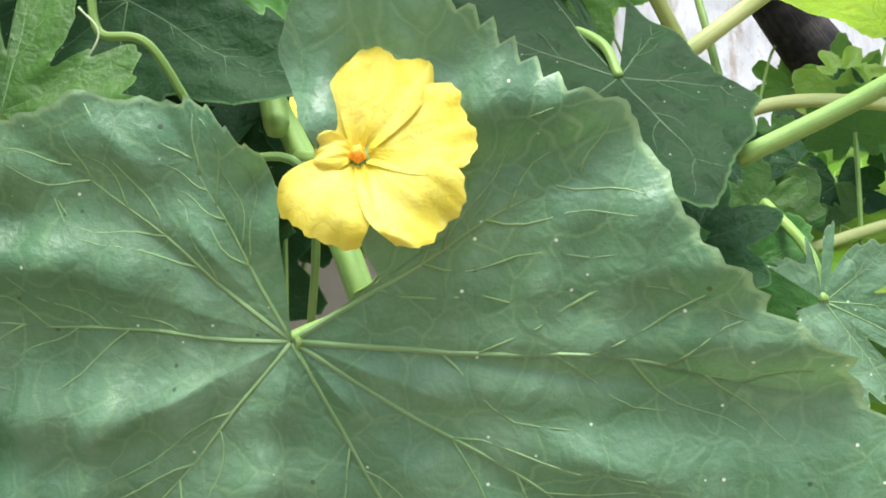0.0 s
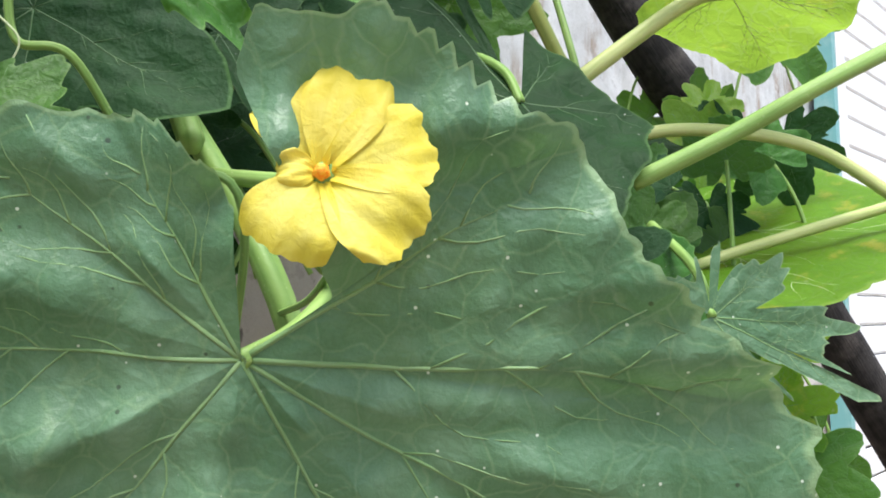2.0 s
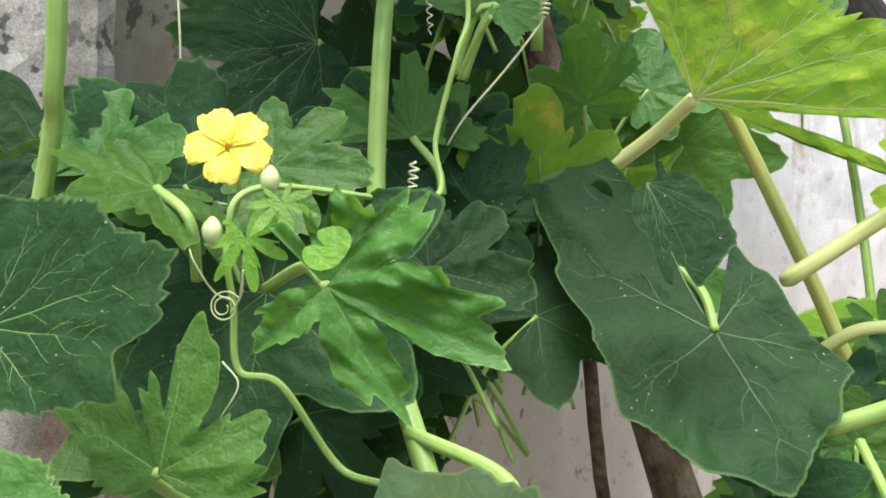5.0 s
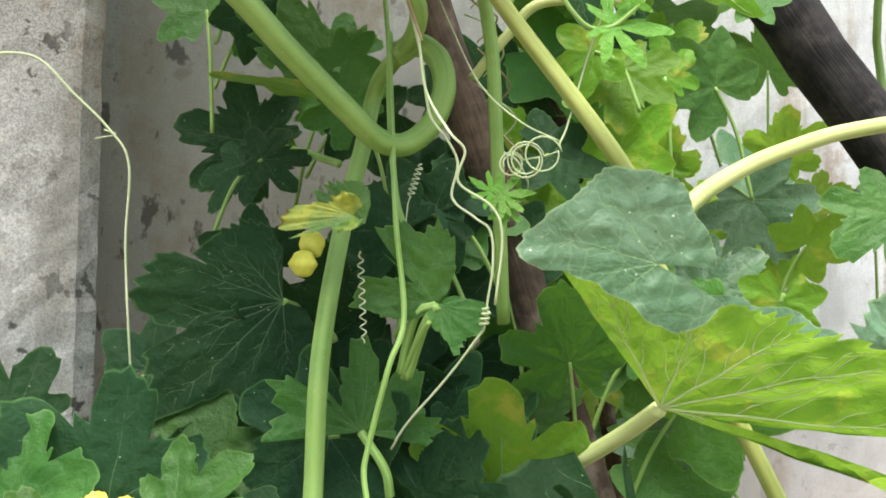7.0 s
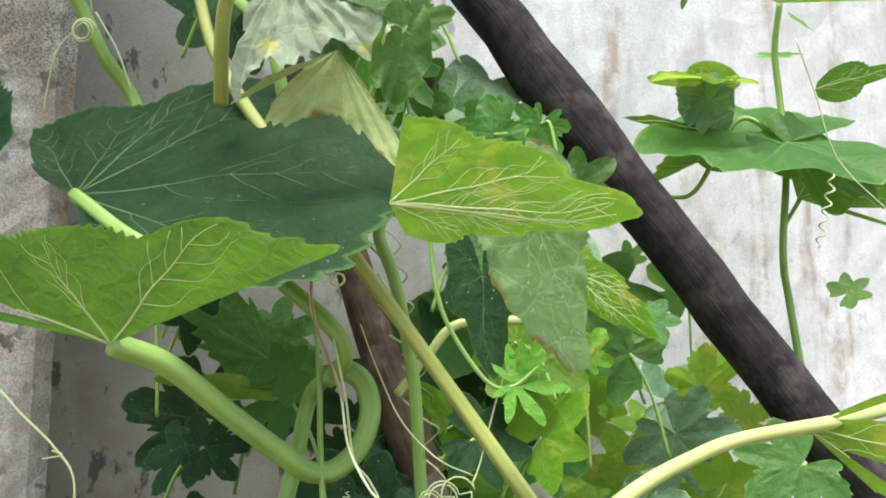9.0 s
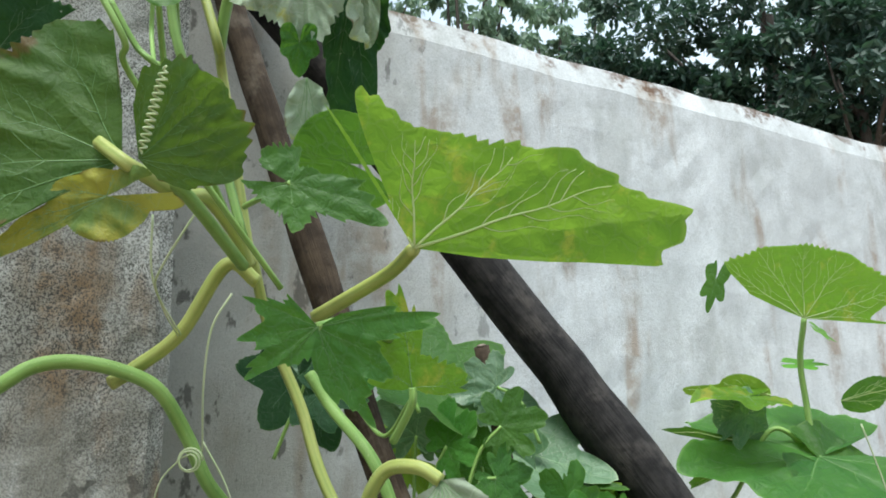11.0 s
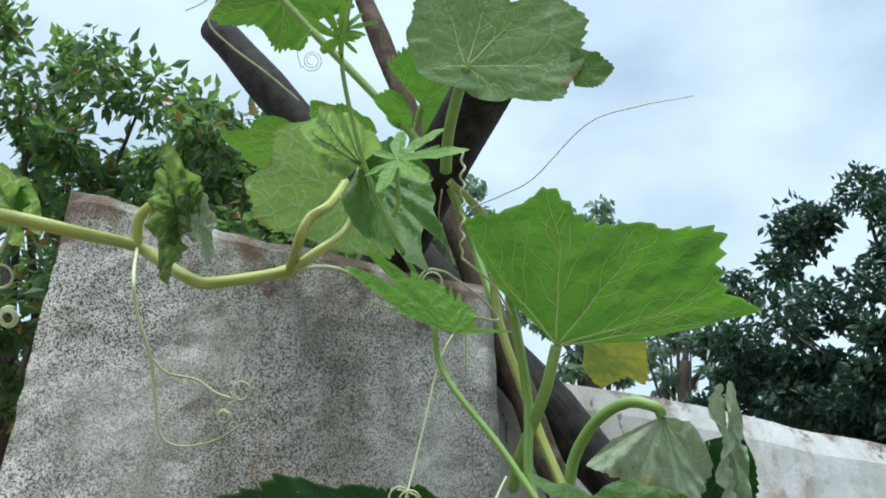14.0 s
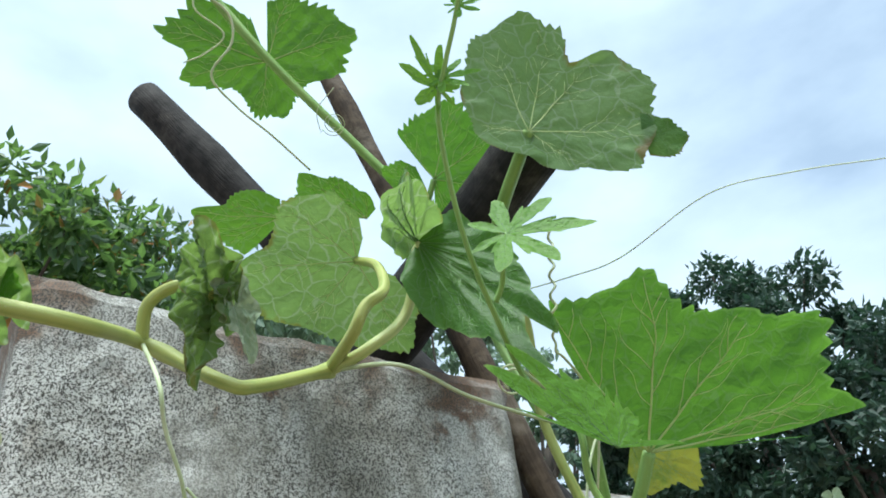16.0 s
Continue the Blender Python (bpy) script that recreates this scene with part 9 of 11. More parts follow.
leaf(far, "palm", (0.2943, 0.2953, 0.8037), (0.3189, 0.2915, 0.7701), (-0.21, -0.96, 0.20), LEAF_MID, seed=228, stalk=[(0.2819, 0.2972, 0.8056), (0.2721, 0.2987, 0.7840)], seg=96, rings=8, branches=1, pucker=0.15, wave=0.06, stalk_r=0.0012)
leaf(bitter, "palm", (-0.0912, 0.3164, 0.9348), (-0.0542, 0.3062, 0.9010), (-0.25, -0.89, 0.39), LEAF_DARK_SHADE, seed=229, stalk=[(-0.1098, 0.3215, 0.9367), (-0.1246, 0.3256, 0.9153)], seg=96, rings=8, branches=1, pucker=0.15, wave=0.06, stalk_r=0.0012)
leaf(bitter, "palm", (-0.0139, 0.3582, 1.0032), (0.0256, 0.3381, 1.0302), (-0.41, -0.79, 0.45), LEAF_DARK_SHADE, seed=230, stalk=[(-0.0337, 0.3683, 0.9747), (-0.0495, 0.3764, 0.9289)], seg=96, rings=8, branches=1, pucker=0.15, wave=0.06, stalk_r=0.0012)
leaf(bitter, "palm", (-0.0066, 0.3293, 0.9342), (0.0498, 0.2945, 0.9547), (-0.27, -0.92, 0.28), LEAF_DARK_SHADE, seed=231, stalk=[(-0.0348, 0.3466, 0.9090), (-0.0573, 0.3605, 0.8658)], seg=96, rings=8, branches=1, pucker=0.15, wave=0.06, stalk_r=0.0012)
leaf(bitter, "palm", (-0.0604, 0.3405, 1.0153), (-0.1346, 0.3608, 1.0110), (-0.11, -0.84, 0.54), LEAF_DARK_SHADE, seed=232, stalk=[(-0.0233, 0.3303, 1.0025), (0.0064, 0.3222, 0.9692)], seg=96, rings=8, branches=1, pucker=0.15, wave=0.06, stalk_r=0.0012)
leaf(bitter, "palm", (0.0365, 0.2246, 0.9654), (0.0025, 0.2331, 1.0043), (-0.20, -0.92, 0.32), LEAF_DARK_SHADE, seed=233, stalk=[(0.0535, 0.2203, 0.9309), (0.0671, 0.2169, 0.8804)], seg=96, rings=8, branches=1, pucker=0.15, wave=0.06, stalk_r=0.0012)
leaf(bitter, "palm", (-0.0827, 0.3393, 0.9694), (-0.1474, 0.3313, 0.9858), (-0.24, -0.88, 0.40), LEAF_DARK_SHADE, seed=234, stalk=[(-0.0504, 0.3434, 0.9462), (-0.0245, 0.3466, 0.9047)], seg=96, rings=8, branches=1, pucker=0.15, wave=0.06, stalk_r=0.0012)
leaf(bitter, "lobed", (-0.0215, 0.3095, 0.9290), (-0.0611, 0.3065, 0.8806), (-0.34, -0.92, 0.18), LEAF_DARK_SHADE, seed=235, stalk=[(-0.0016, 0.3110, 0.9382), (0.0142, 0.3122, 0.9225)], seg=96, rings=8, branches=1, pucker=0.15, wave=0.06, stalk_r=0.0012)
leaf(bitter, "palm", (-0.0369, 0.3067, 0.9325), (-0.0974, 0.3437, 0.9402), (-0.12, -0.98, 0.17), LEAF_DARK_SHADE, seed=236, stalk=[(-0.0067, 0.2883, 0.9137), (0.0175, 0.2735, 0.8756)], seg=96, rings=8, branches=1, pucker=0.15, wave=0.06, stalk_r=0.0012)
leaf(far, "lobed", (0.4474, 0.5813, 0.7929), (0.4006, 0.5747, 0.7724), (-0.39, -0.87, 0.29), LEAF_MID, seed=237, stalk=[(0.4708, 0.5846, 0.7881), (0.4895, 0.5873, 0.7613)], seg=96, rings=8, branches=1, pucker=0.15, wave=0.06, stalk_r=0.0012)
leaf(far, "lobed", (0.4525, 0.5968, 0.7416), (0.4289, 0.6074, 0.7944), (-0.44, -0.85, 0.28), LEAF_LIME, seed=238, stalk=[(0.4643, 0.5914, 0.7002), (0.4738, 0.5872, 0.6441)], seg=96, rings=8, branches=1, pucker=0.15, wave=0.06, stalk_r=0.0012)
leaf(far, "palm", (0.4172, 0.5417, 0.9083), (0.4767, 0.5307, 0.8941), (-0.38, -0.92, 0.13), LEAF_MID, seed=239, stalk=[(0.3874, 0.5473, 0.9004), (0.3636, 0.5517, 0.8711)], seg=96, rings=8, branches=1, pucker=0.15, wave=0.06, stalk_r=0.0012)
leaf(far, "palm", (0.4624, 0.4008, 0.7865), (0.4269, 0.4120, 0.8232), (-0.07, -0.98, 0.18), LEAF_LIME, seed=240, stalk=[(0.4802, 0.3952, 0.7532), (0.4944, 0.3908, 0.7035)], seg=96, rings=8, branches=1, pucker=0.15, wave=0.06, stalk_r=0.0012)
leaf(far, "lobed", (0.3965, 0.4960, 0.7252), (0.3423, 0.5048, 0.7444), (-0.39, -0.76, 0.51), LEAF_LIME, seed=241, stalk=[(0.4236, 0.4915, 0.7007), (0.4453, 0.4880, 0.6580)], seg=96, rings=8, branches=1, pucker=0.15, wave=0.06, stalk_r=0.0012)
leaf(far, "palm", (0.5210, 0.5887, 0.7905), (0.4815, 0.5908, 0.8534), (-0.28, -0.81, 0.51), LEAF_MID, seed=242, stalk=[(0.5408, 0.5876, 0.7441), (0.5566, 0.5868, 0.6839)], seg=96, rings=8, branches=1, pucker=0.15, wave=0.06, stalk_r=0.0012)
leaf(bitter, "palm", (-0.1906, 0.2547, 0.9390), (-0.2252, 0.2631, 0.9073), (-0.00, -0.90, 0.43), LEAF_MID, seed=243, stalk=[(-0.1733, 0.2505, 0.9398), (-0.1594, 0.2472, 0.9175)], seg=96, rings=8, branches=1, pucker=0.15, wave=0.06, stalk_r=0.0012)
leaf(bitter, "palm", (-0.2180, 0.2374, 0.9771), (-0.2204, 0.2176, 0.9390), (-0.01, -0.87, 0.50), LEAF_DARK_SHADE, seed=244, stalk=[(-0.2168, 0.2474, 0.9812), (-0.2159, 0.2553, 0.9615)], seg=96, rings=8, branches=1, pucker=0.15, wave=0.06, stalk_r=0.0012)
leaf(bitter, "lobed", (-0.1926, 0.2392, 0.9509), (-0.1724, 0.2528, 0.9022), (0.18, -0.83, 0.53), LEAF_MID, seed=245, stalk=[(-0.2026, 0.2325, 0.9603), (-0.2107, 0.2271, 0.9448)], seg=96, rings=8, branches=1, pucker=0.15, wave=0.06, stalk_r=0.0012)
leaf(bitter, "palm", (-0.1967, 0.2267, 0.9973), (-0.2554, 0.1986, 1.0017), (0.36, -0.87, 0.35), LEAF_DARK_SHADE, seed=246, stalk=[(-0.1673, 0.2407, 0.9801), (-0.1438, 0.2519, 0.9434)], seg=96, rings=8, branches=1, pucker=0.15, wave=0.06, stalk_r=0.0012)
leaf(bitter, "lobed", (-0.2203, 0.2168, 0.9705), (-0.2359, 0.2013, 1.0167), (0.19, -0.81, 0.55), LEAF_MID, seed=247, stalk=[(-0.2125, 0.2246, 0.9325), (-0.2063, 0.2309, 0.8790)], seg=96, rings=8, branches=1, pucker=0.15, wave=0.06, stalk_r=0.0012)
leaf(bitter, "palm", (-0.2126, 0.1915, 0.9107), (-0.1717, 0.2020, 0.8683), (0.23, -0.90, 0.38), LEAF_DARK_SHADE, seed=248, stalk=[(-0.2330, 0.1862, 0.9169), (-0.2494, 0.1820, 0.8989)], seg=96, rings=8, branches=1, pucker=0.15, wave=0.06, stalk_r=0.0012)
leaf(bitter, "lobed", (-0.1098, 0.2671, 0.9345), (-0.0836, 0.2946, 0.9740), (0.24, -0.78, 0.58), LEAF_MID, seed=249, stalk=[(-0.1229, 0.2534, 0.8997), (-0.1334, 0.2424, 0.8489)], seg=96, rings=8, branches=1, pucker=0.15, wave=0.06, stalk_r=0.0012)
leaf(bitter, "palm", (0.2503, 0.3076, 0.8704), (0.2471, 0.3218, 0.8296), (-0.15, -0.82, 0.55), LEAF_MID, seed=250, stalk=[(0.2519, 0.3005, 0.8758), (0.2532, 0.2948, 0.8572)], seg=96, rings=8, branches=1, pucker=0.15, wave=0.06, stalk_r=0.0012)
leaf(bitter, "palm", (0.2343, 0.2926, 0.8228), (0.1962, 0.3089, 0.7816), (0.02, -0.85, 0.53), LEAF_MID, seed=251, stalk=[(0.2533, 0.2844, 0.8283), (0.2685, 0.2779, 0.8098)], seg=96, rings=8, branches=1, pucker=0.15, wave=0.06, stalk_r=0.0012)
leaf(bitter, "lobed", (0.2274, 0.1957, 0.8201), (0.2718, 0.1925, 0.8451), (0.12, -0.85, 0.52), LEAF_DARK_SHADE, seed=252, stalk=[(0.2051, 0.1973, 0.7925), (0.1873, 0.1986, 0.7475)], seg=96, rings=8, branches=1, pucker=0.15, wave=0.06, stalk_r=0.0012)
leaf(bitter, "palm", (0.2503, 0.2255, 0.8750), (0.2086, 0.2366, 0.8821), (-0.05, -0.91, 0.40), LEAF_DARK_SHADE, seed=253, stalk=[(0.2712, 0.2199, 0.8565), (0.2879, 0.2155, 0.8187)], seg=96, rings=8, branches=1, pucker=0.15, wave=0.06, stalk_r=0.0012)
leaf(bitter, "palm", (0.2251, 0.1666, 0.8303), (0.2449, 0.1605, 0.7790), (0.03, -0.85, 0.52), LEAF_MID, seed=254, stalk=[(0.2152, 0.1696, 0.8410), (0.2073, 0.1720, 0.8265)], seg=96, rings=8, branches=1, pucker=0.15, wave=0.06, stalk_r=0.0012)
leaf(bitter, "palm", (0.2245, 0.2300, 0.8071), (0.1657, 0.2216, 0.8050), (-0.24, -0.90, 0.36), LEAF_DARK_SHADE, seed=255, stalk=[(0.2538, 0.2342, 0.7932), (0.2773, 0.2375, 0.7590)], seg=96, rings=8, branches=1, pucker=0.15, wave=0.06, stalk_r=0.0012)
leaf(bitter, "lobed", (0.2014, 0.1677, 0.8411), (0.2410, 0.1542, 0.8540), (-0.18, -0.79, 0.59), LEAF_DARK_SHADE, seed=256, stalk=[(0.1817, 0.1745, 0.8197), (0.1658, 0.1799, 0.7795)], seg=96, rings=8, branches=1, pucker=0.15, wave=0.06, stalk_r=0.0012)
leaf(bitter, "lobed", (0.2631, 0.2217, 0.8538), (0.2196, 0.2394, 0.8642), (-0.01, -0.96, 0.29), LEAF_MID, seed=257, stalk=[(0.2849, 0.2128, 0.8336), (0.3023, 0.2057, 0.7944)], seg=96, rings=8, branches=1, pucker=0.15, wave=0.06, stalk_r=0.0012)
leaf(bitter, "lobed", (0.3020, 0.2761, 0.7965), (0.3457, 0.2613, 0.7607), (0.13, -0.81, 0.58), LEAF_MID, seed=258, stalk=[(0.2802, 0.2834, 0.7994), (0.2627, 0.2893, 0.7787)], seg=96, rings=8, branches=1, pucker=0.15, wave=0.06, stalk_r=0.0012)
leaf(bitter, "palm", (0.2839, 0.2292, 0.8020), (0.3030, 0.2392, 0.8433), (0.19, -0.96, 0.21), LEAF_MID, seed=259, stalk=[(0.2744, 0.2242, 0.7664), (0.2667, 0.2203, 0.7149)], seg=96, rings=8, branches=1, pucker=0.15, wave=0.06, stalk_r=0.0012)
leaf(bitter, "palm", (-0.0394, 0.3364, 1.0853), (-0.0503, 0.3217, 1.0402), (0.10, -0.98, 0.14), LEAF_DARK_SHADE, seed=260, stalk=[(-0.0340, 0.3438, 1.0928), (-0.0297, 0.3497, 1.0758)], seg=96, rings=8, branches=1, pucker=0.15, wave=0.06, stalk_r=0.0012)
leaf(bitter, "lobed", (-0.0806, 0.3436, 0.9880), (-0.0939, 0.3275, 0.9433), (0.29, -0.79, 0.54), LEAF_DARK_SHADE, seed=261, stalk=[(-0.0739, 0.3516, 0.9954), (-0.0686, 0.3581, 0.9783)], seg=96, rings=8, branches=1, pucker=0.15, wave=0.06, stalk_r=0.0012)
leaf(bitter, "lobed", (-0.1444, 0.2819, 1.0283), (-0.1074, 0.3021, 1.0480), (0.36, -0.79, 0.50), LEAF_DARK_SHADE, seed=264, stalk=[(-0.1628, 0.2718, 1.0034), (-0.1776, 0.2637, 0.9605)], seg=96, rings=8, branches=1, pucker=0.15, wave=0.06, stalk_r=0.0012)
leaf(bitter, "palm", (-0.0999, 0.3576, 1.0052), (-0.0532, 0.3530, 0.9761), (0.30, -0.94, 0.16), LEAF_DARK_SHADE, seed=265, stalk=[(-0.1233, 0.3599, 1.0048), (-0.1420, 0.3617, 0.9815)], seg=96, rings=8, branches=1, pucker=0.15, wave=0.06, stalk_r=0.0012)
leaf(bitter, "lobed", (-0.0812, 0.3002, 1.0959), (-0.1179, 0.2857, 1.1136), (-0.01, -0.95, 0.31), LEAF_DARK_SHADE, seed=267, stalk=[(-0.0629, 0.3074, 1.0721), (-0.0482, 0.3131, 1.0300)], seg=96, rings=8, branches=1, pucker=0.15, wave=0.06, stalk_r=0.0012)
leaf(bitter, "lobed", (-0.0989, 0.3154, 1.2579), (-0.0823, 0.3375, 1.2291), (0.27, -0.78, 0.56), LEAF_DARK_SHADE, seed=268, stalk=[(-0.1072, 0.3044, 1.2573), (-0.1139, 0.2956, 1.2339)], seg=96, rings=8, branches=1, pucker=0.15, wave=0.06, stalk_r=0.0012)
leaf(bitter, "palm", (-0.0522, 0.3390, 1.2376), (-0.0192, 0.3476, 1.2157), (0.37, -0.83, 0.42), LEAF_MID, seed=269, stalk=[(-0.0687, 0.3347, 1.2336), (-0.0819, 0.3313, 1.2073)], seg=96, rings=8, branches=1, pucker=0.15, wave=0.06, stalk_r=0.0012)
leaf(bitter, "lobed", (-0.1082, 0.3464, 1.2542), (-0.0827, 0.3643, 1.2451), (0.41, -0.86, 0.30), LEAF_MID, seed=270, stalk=[(-0.1210, 0.3374, 1.2437), (-0.1312, 0.3303, 1.2123)], seg=96, rings=8, branches=1, pucker=0.15, wave=0.06, stalk_r=0.0012)
leaf(bitter, "palm", (-0.0848, 0.3068, 1.1620), (-0.0544, 0.3191, 1.1645), (-0.00, -0.87, 0.49), LEAF_DARK_SHADE, seed=271, stalk=[(-0.1000, 0.3007, 1.1458), (-0.1122, 0.2958, 1.1099)], seg=96, rings=8, branches=1, pucker=0.15, wave=0.06, stalk_r=0.0012)
leaf(bitter, "lobed", (-0.1386, 0.3303, 1.2655), (-0.1531, 0.3432, 1.3041), (0.09, -0.88, 0.47), LEAF_MID, seed=272, stalk=[(-0.1314, 0.3238, 1.2313), (-0.1256, 0.3187, 1.1809)], seg=96, rings=8, branches=1, pucker=0.15, wave=0.06, stalk_r=0.0012)
leaf(bitter, "palm", (-0.0685, 0.3689, 1.2060), (-0.0504, 0.3781, 1.2399), (-0.01, -0.93, 0.36), LEAF_MID, seed=273, stalk=[(-0.0775, 0.3643, 1.1741), (-0.0848, 0.3606, 1.1255)], seg=96, rings=8, branches=1, pucker=0.15, wave=0.06, stalk_r=0.0012)
leaf(bitter, "lobed", (-0.1199, 0.3650, 1.1860), (-0.0837, 0.3633, 1.1751), (0.01, -0.87, 0.48), LEAF_MID, seed=274, stalk=[(-0.1379, 0.3659, 1.1765), (-0.1524, 0.3666, 1.1459)], seg=96, rings=8, branches=1, pucker=0.15, wave=0.06, stalk_r=0.0012)
leaf(bitter, "palm", (0.1014, 0.5130, 1.2526), (0.1420, 0.5288, 1.2560), (0.27, -0.91, 0.33), LEAF_DARK_SHADE, seed=275, stalk=[(0.0811, 0.5051, 1.2360), (0.0649, 0.4988, 1.1996)], seg=96, rings=8, branches=1, pucker=0.15, wave=0.06, stalk_r=0.0012)
leaf(bitter, "palm", (0.1326, 0.4085, 1.2459), (0.1458, 0.4115, 1.2770), (0.20, -0.90, 0.39), LEAF_DARK_SHADE, seed=276, stalk=[(0.1259, 0.4070, 1.2154), (0.1206, 0.4057, 1.1680)], seg=96, rings=8, branches=1, pucker=0.15, wave=0.06, stalk_r=0.0012)
leaf(bitter, "palm", (0.0773, 0.4280, 1.2507), (0.1071, 0.4379, 1.2697), (-0.03, -0.94, 0.34), LEAF_LIME, seed=277, stalk=[(0.0624, 0.4230, 1.2262), (0.0505, 0.4191, 1.1836)], seg=96, rings=8, branches=1, pucker=0.15, wave=0.06, stalk_r=0.0012)
leaf(bitter, "lobed", (0.1167, 0.5058, 1.2476), (0.1507, 0.5194, 1.2473), (0.20, -0.97, 0.11), LEAF_MID, seed=278, stalk=[(0.0997, 0.4990, 1.2328), (0.0862, 0.4936, 1.1979)], seg=96, rings=8, branches=1, pucker=0.15, wave=0.06, stalk_r=0.0012)
leaf(bitter, "palm", (0.1528, 0.4711, 1.2561), (0.1915, 0.4714, 1.2845), (0.23, -0.83, 0.52), LEAF_LIME, seed=279, stalk=[(0.1335, 0.4709, 1.2269), (0.1180, 0.4708, 1.1806)], seg=96, rings=8, branches=1, pucker=0.15, wave=0.06, stalk_r=0.0012)
leaf(bitter, "palm", (0.1623, 0.3785, 1.2243), (0.1559, 0.3838, 1.2545), (0.40, -0.78, 0.48), LEAF_LIME, seed=280, stalk=[(0.1656, 0.3759, 1.1943), (0.1681, 0.3738, 1.1472)], seg=96, rings=8, branches=1, pucker=0.15, wave=0.06, stalk_r=0.0012)
leaf(bitter, "palm", (0.1346, 0.3514, 1.2241), (0.1373, 0.3376, 1.1812), (0.14, -0.91, 0.38), LEAF_LIME, seed=281, stalk=[(0.1333, 0.3582, 1.2305), (0.1322, 0.3638, 1.2127)], seg=96, rings=8, branches=1, pucker=0.15, wave=0.06, stalk_r=0.0012)
leaf(bitter, "lobed", (0.1367, 0.3482, 1.1704), (0.1685, 0.3359, 1.1995), (0.12, -0.84, 0.53), LEAF_LIME, seed=282, stalk=[(0.1208, 0.3543, 1.1408), (0.1081, 0.3592, 1.0942)], seg=96, rings=8, branches=1, pucker=0.15, wave=0.06, stalk_r=0.0012)
leaf(bitter, "lobed", (0.0934, 0.3371, 1.1685), (0.1299, 0.3517, 1.1587), (0.25, -0.83, 0.49), LEAF_DARK_SHADE, seed=283, stalk=[(0.0752, 0.3298, 1.1584), (0.0607, 0.3240, 1.1273)], seg=96, rings=8, branches=1, pucker=0.15, wave=0.06, stalk_r=0.0012)
leaf(bitter, "lobed", (0.1199, 0.3388, 1.2325), (0.0886, 0.3464, 1.2200), (-0.01, -0.98, 0.22), LEAF_LIME, seed=284, stalk=[(0.1356, 0.3349, 1.2238), (0.1481, 0.3319, 1.1938)], seg=96, rings=8, branches=1, pucker=0.15, wave=0.06, stalk_r=0.0012)
leaf(bitter, "palm", (-0.0002, 0.2487, 0.9414), (-0.0130, 0.2338, 0.8887), (-0.15, -0.90, 0.42), LEAF_DARK_SHADE, seed=285, stalk=[(0.0062, 0.2562, 0.9527), (0.0113, 0.2622, 0.9387)], seg=96, rings=8, branches=1, pucker=0.15, wave=0.06, stalk_r=0.0012)
leaf(bitter, "palm", (-0.0590, 0.2658, 0.9547), (-0.0625, 0.2548, 1.0216), (-0.12, -0.89, 0.44), LEAF_DARK_SHADE, seed=286, stalk=[(-0.0573, 0.2713, 0.9063), (-0.0559, 0.2757, 0.8445)], seg=96, rings=8, branches=1, pucker=0.15, wave=0.06, stalk_r=0.0012)
leaf(bitter, "palm", (-0.0216, 0.3718, 0.9375), (0.0286, 0.3729, 0.9411), (-0.13, -0.95, 0.28), LEAF_DARK_SHADE, seed=287, stalk=[(-0.0468, 0.3712, 0.9207), (-0.0669, 0.3707, 0.8842)], seg=96, rings=8, branches=1, pucker=0.15, wave=0.06, stalk_r=0.0012)
leaf(bitter, "palm", (0.0225, 0.2978, 0.9318), (-0.0110, 0.2994, 0.9765), (-0.39, -0.90, 0.17), LEAF_DARK_SHADE, seed=288, stalk=[(0.0392, 0.2969, 0.8945), (0.0526, 0.2963, 0.8416)], seg=96, rings=8, branches=1, pucker=0.15, wave=0.06, stalk_r=0.0012)
leaf(bitter, "lobed", (0.0330, 0.2805, 0.9849), (0.0628, 0.2836, 1.0498), (-0.43, -0.85, 0.30), LEAF_DARK_SHADE, seed=289, stalk=[(0.0181, 0.2790, 0.9375), (0.0062, 0.2777, 0.8765)], seg=96, rings=8, branches=1, pucker=0.15, wave=0.06, stalk_r=0.0012)
leaf(bitter, "lobed", (-0.0052, 0.2383, 0.9816), (-0.0220, 0.2406, 1.0565), (-0.43, -0.84, 0.32), LEAF_DARK_SHADE, seed=290, stalk=[(0.0033, 0.2372, 0.9291), (0.0100, 0.2362, 0.8641)], seg=96, rings=8, branches=1, pucker=0.15, wave=0.06, stalk_r=0.0012)
leaf(bitter, "lobed", (-0.0476, 0.3765, 0.9428), (-0.0075, 0.3485, 0.9255), (-0.16, -0.98, 0.14), LEAF_DARK_SHADE, seed=291, stalk=[(-0.0676, 0.3905, 0.9365), (-0.0836, 0.4017, 0.9084)], seg=96, rings=8, branches=1, pucker=0.15, wave=0.06, stalk_r=0.0012)
leaf(bitter, "lobed", (-0.0460, 0.2744, 0.9381), (-0.1019, 0.2806, 0.8991), (-0.09, -0.89, 0.46), LEAF_DARK_SHADE, seed=292, stalk=[(-0.0181, 0.2713, 0.9426), (0.0042, 0.2688, 0.9232)], seg=96, rings=8, branches=1, pucker=0.15, wave=0.06, stalk_r=0.0012)
leaf(bitter, "lobed", (-0.0180, 0.3160, 0.9405), (-0.0360, 0.3205, 1.0177), (-0.18, -0.87, 0.46), LEAF_DARK_SHADE, seed=293, stalk=[(-0.0089, 0.3137, 0.8869), (-0.0017, 0.3119, 0.8210)], seg=96, rings=8, branches=1, pucker=0.15, wave=0.06, stalk_r=0.0012)
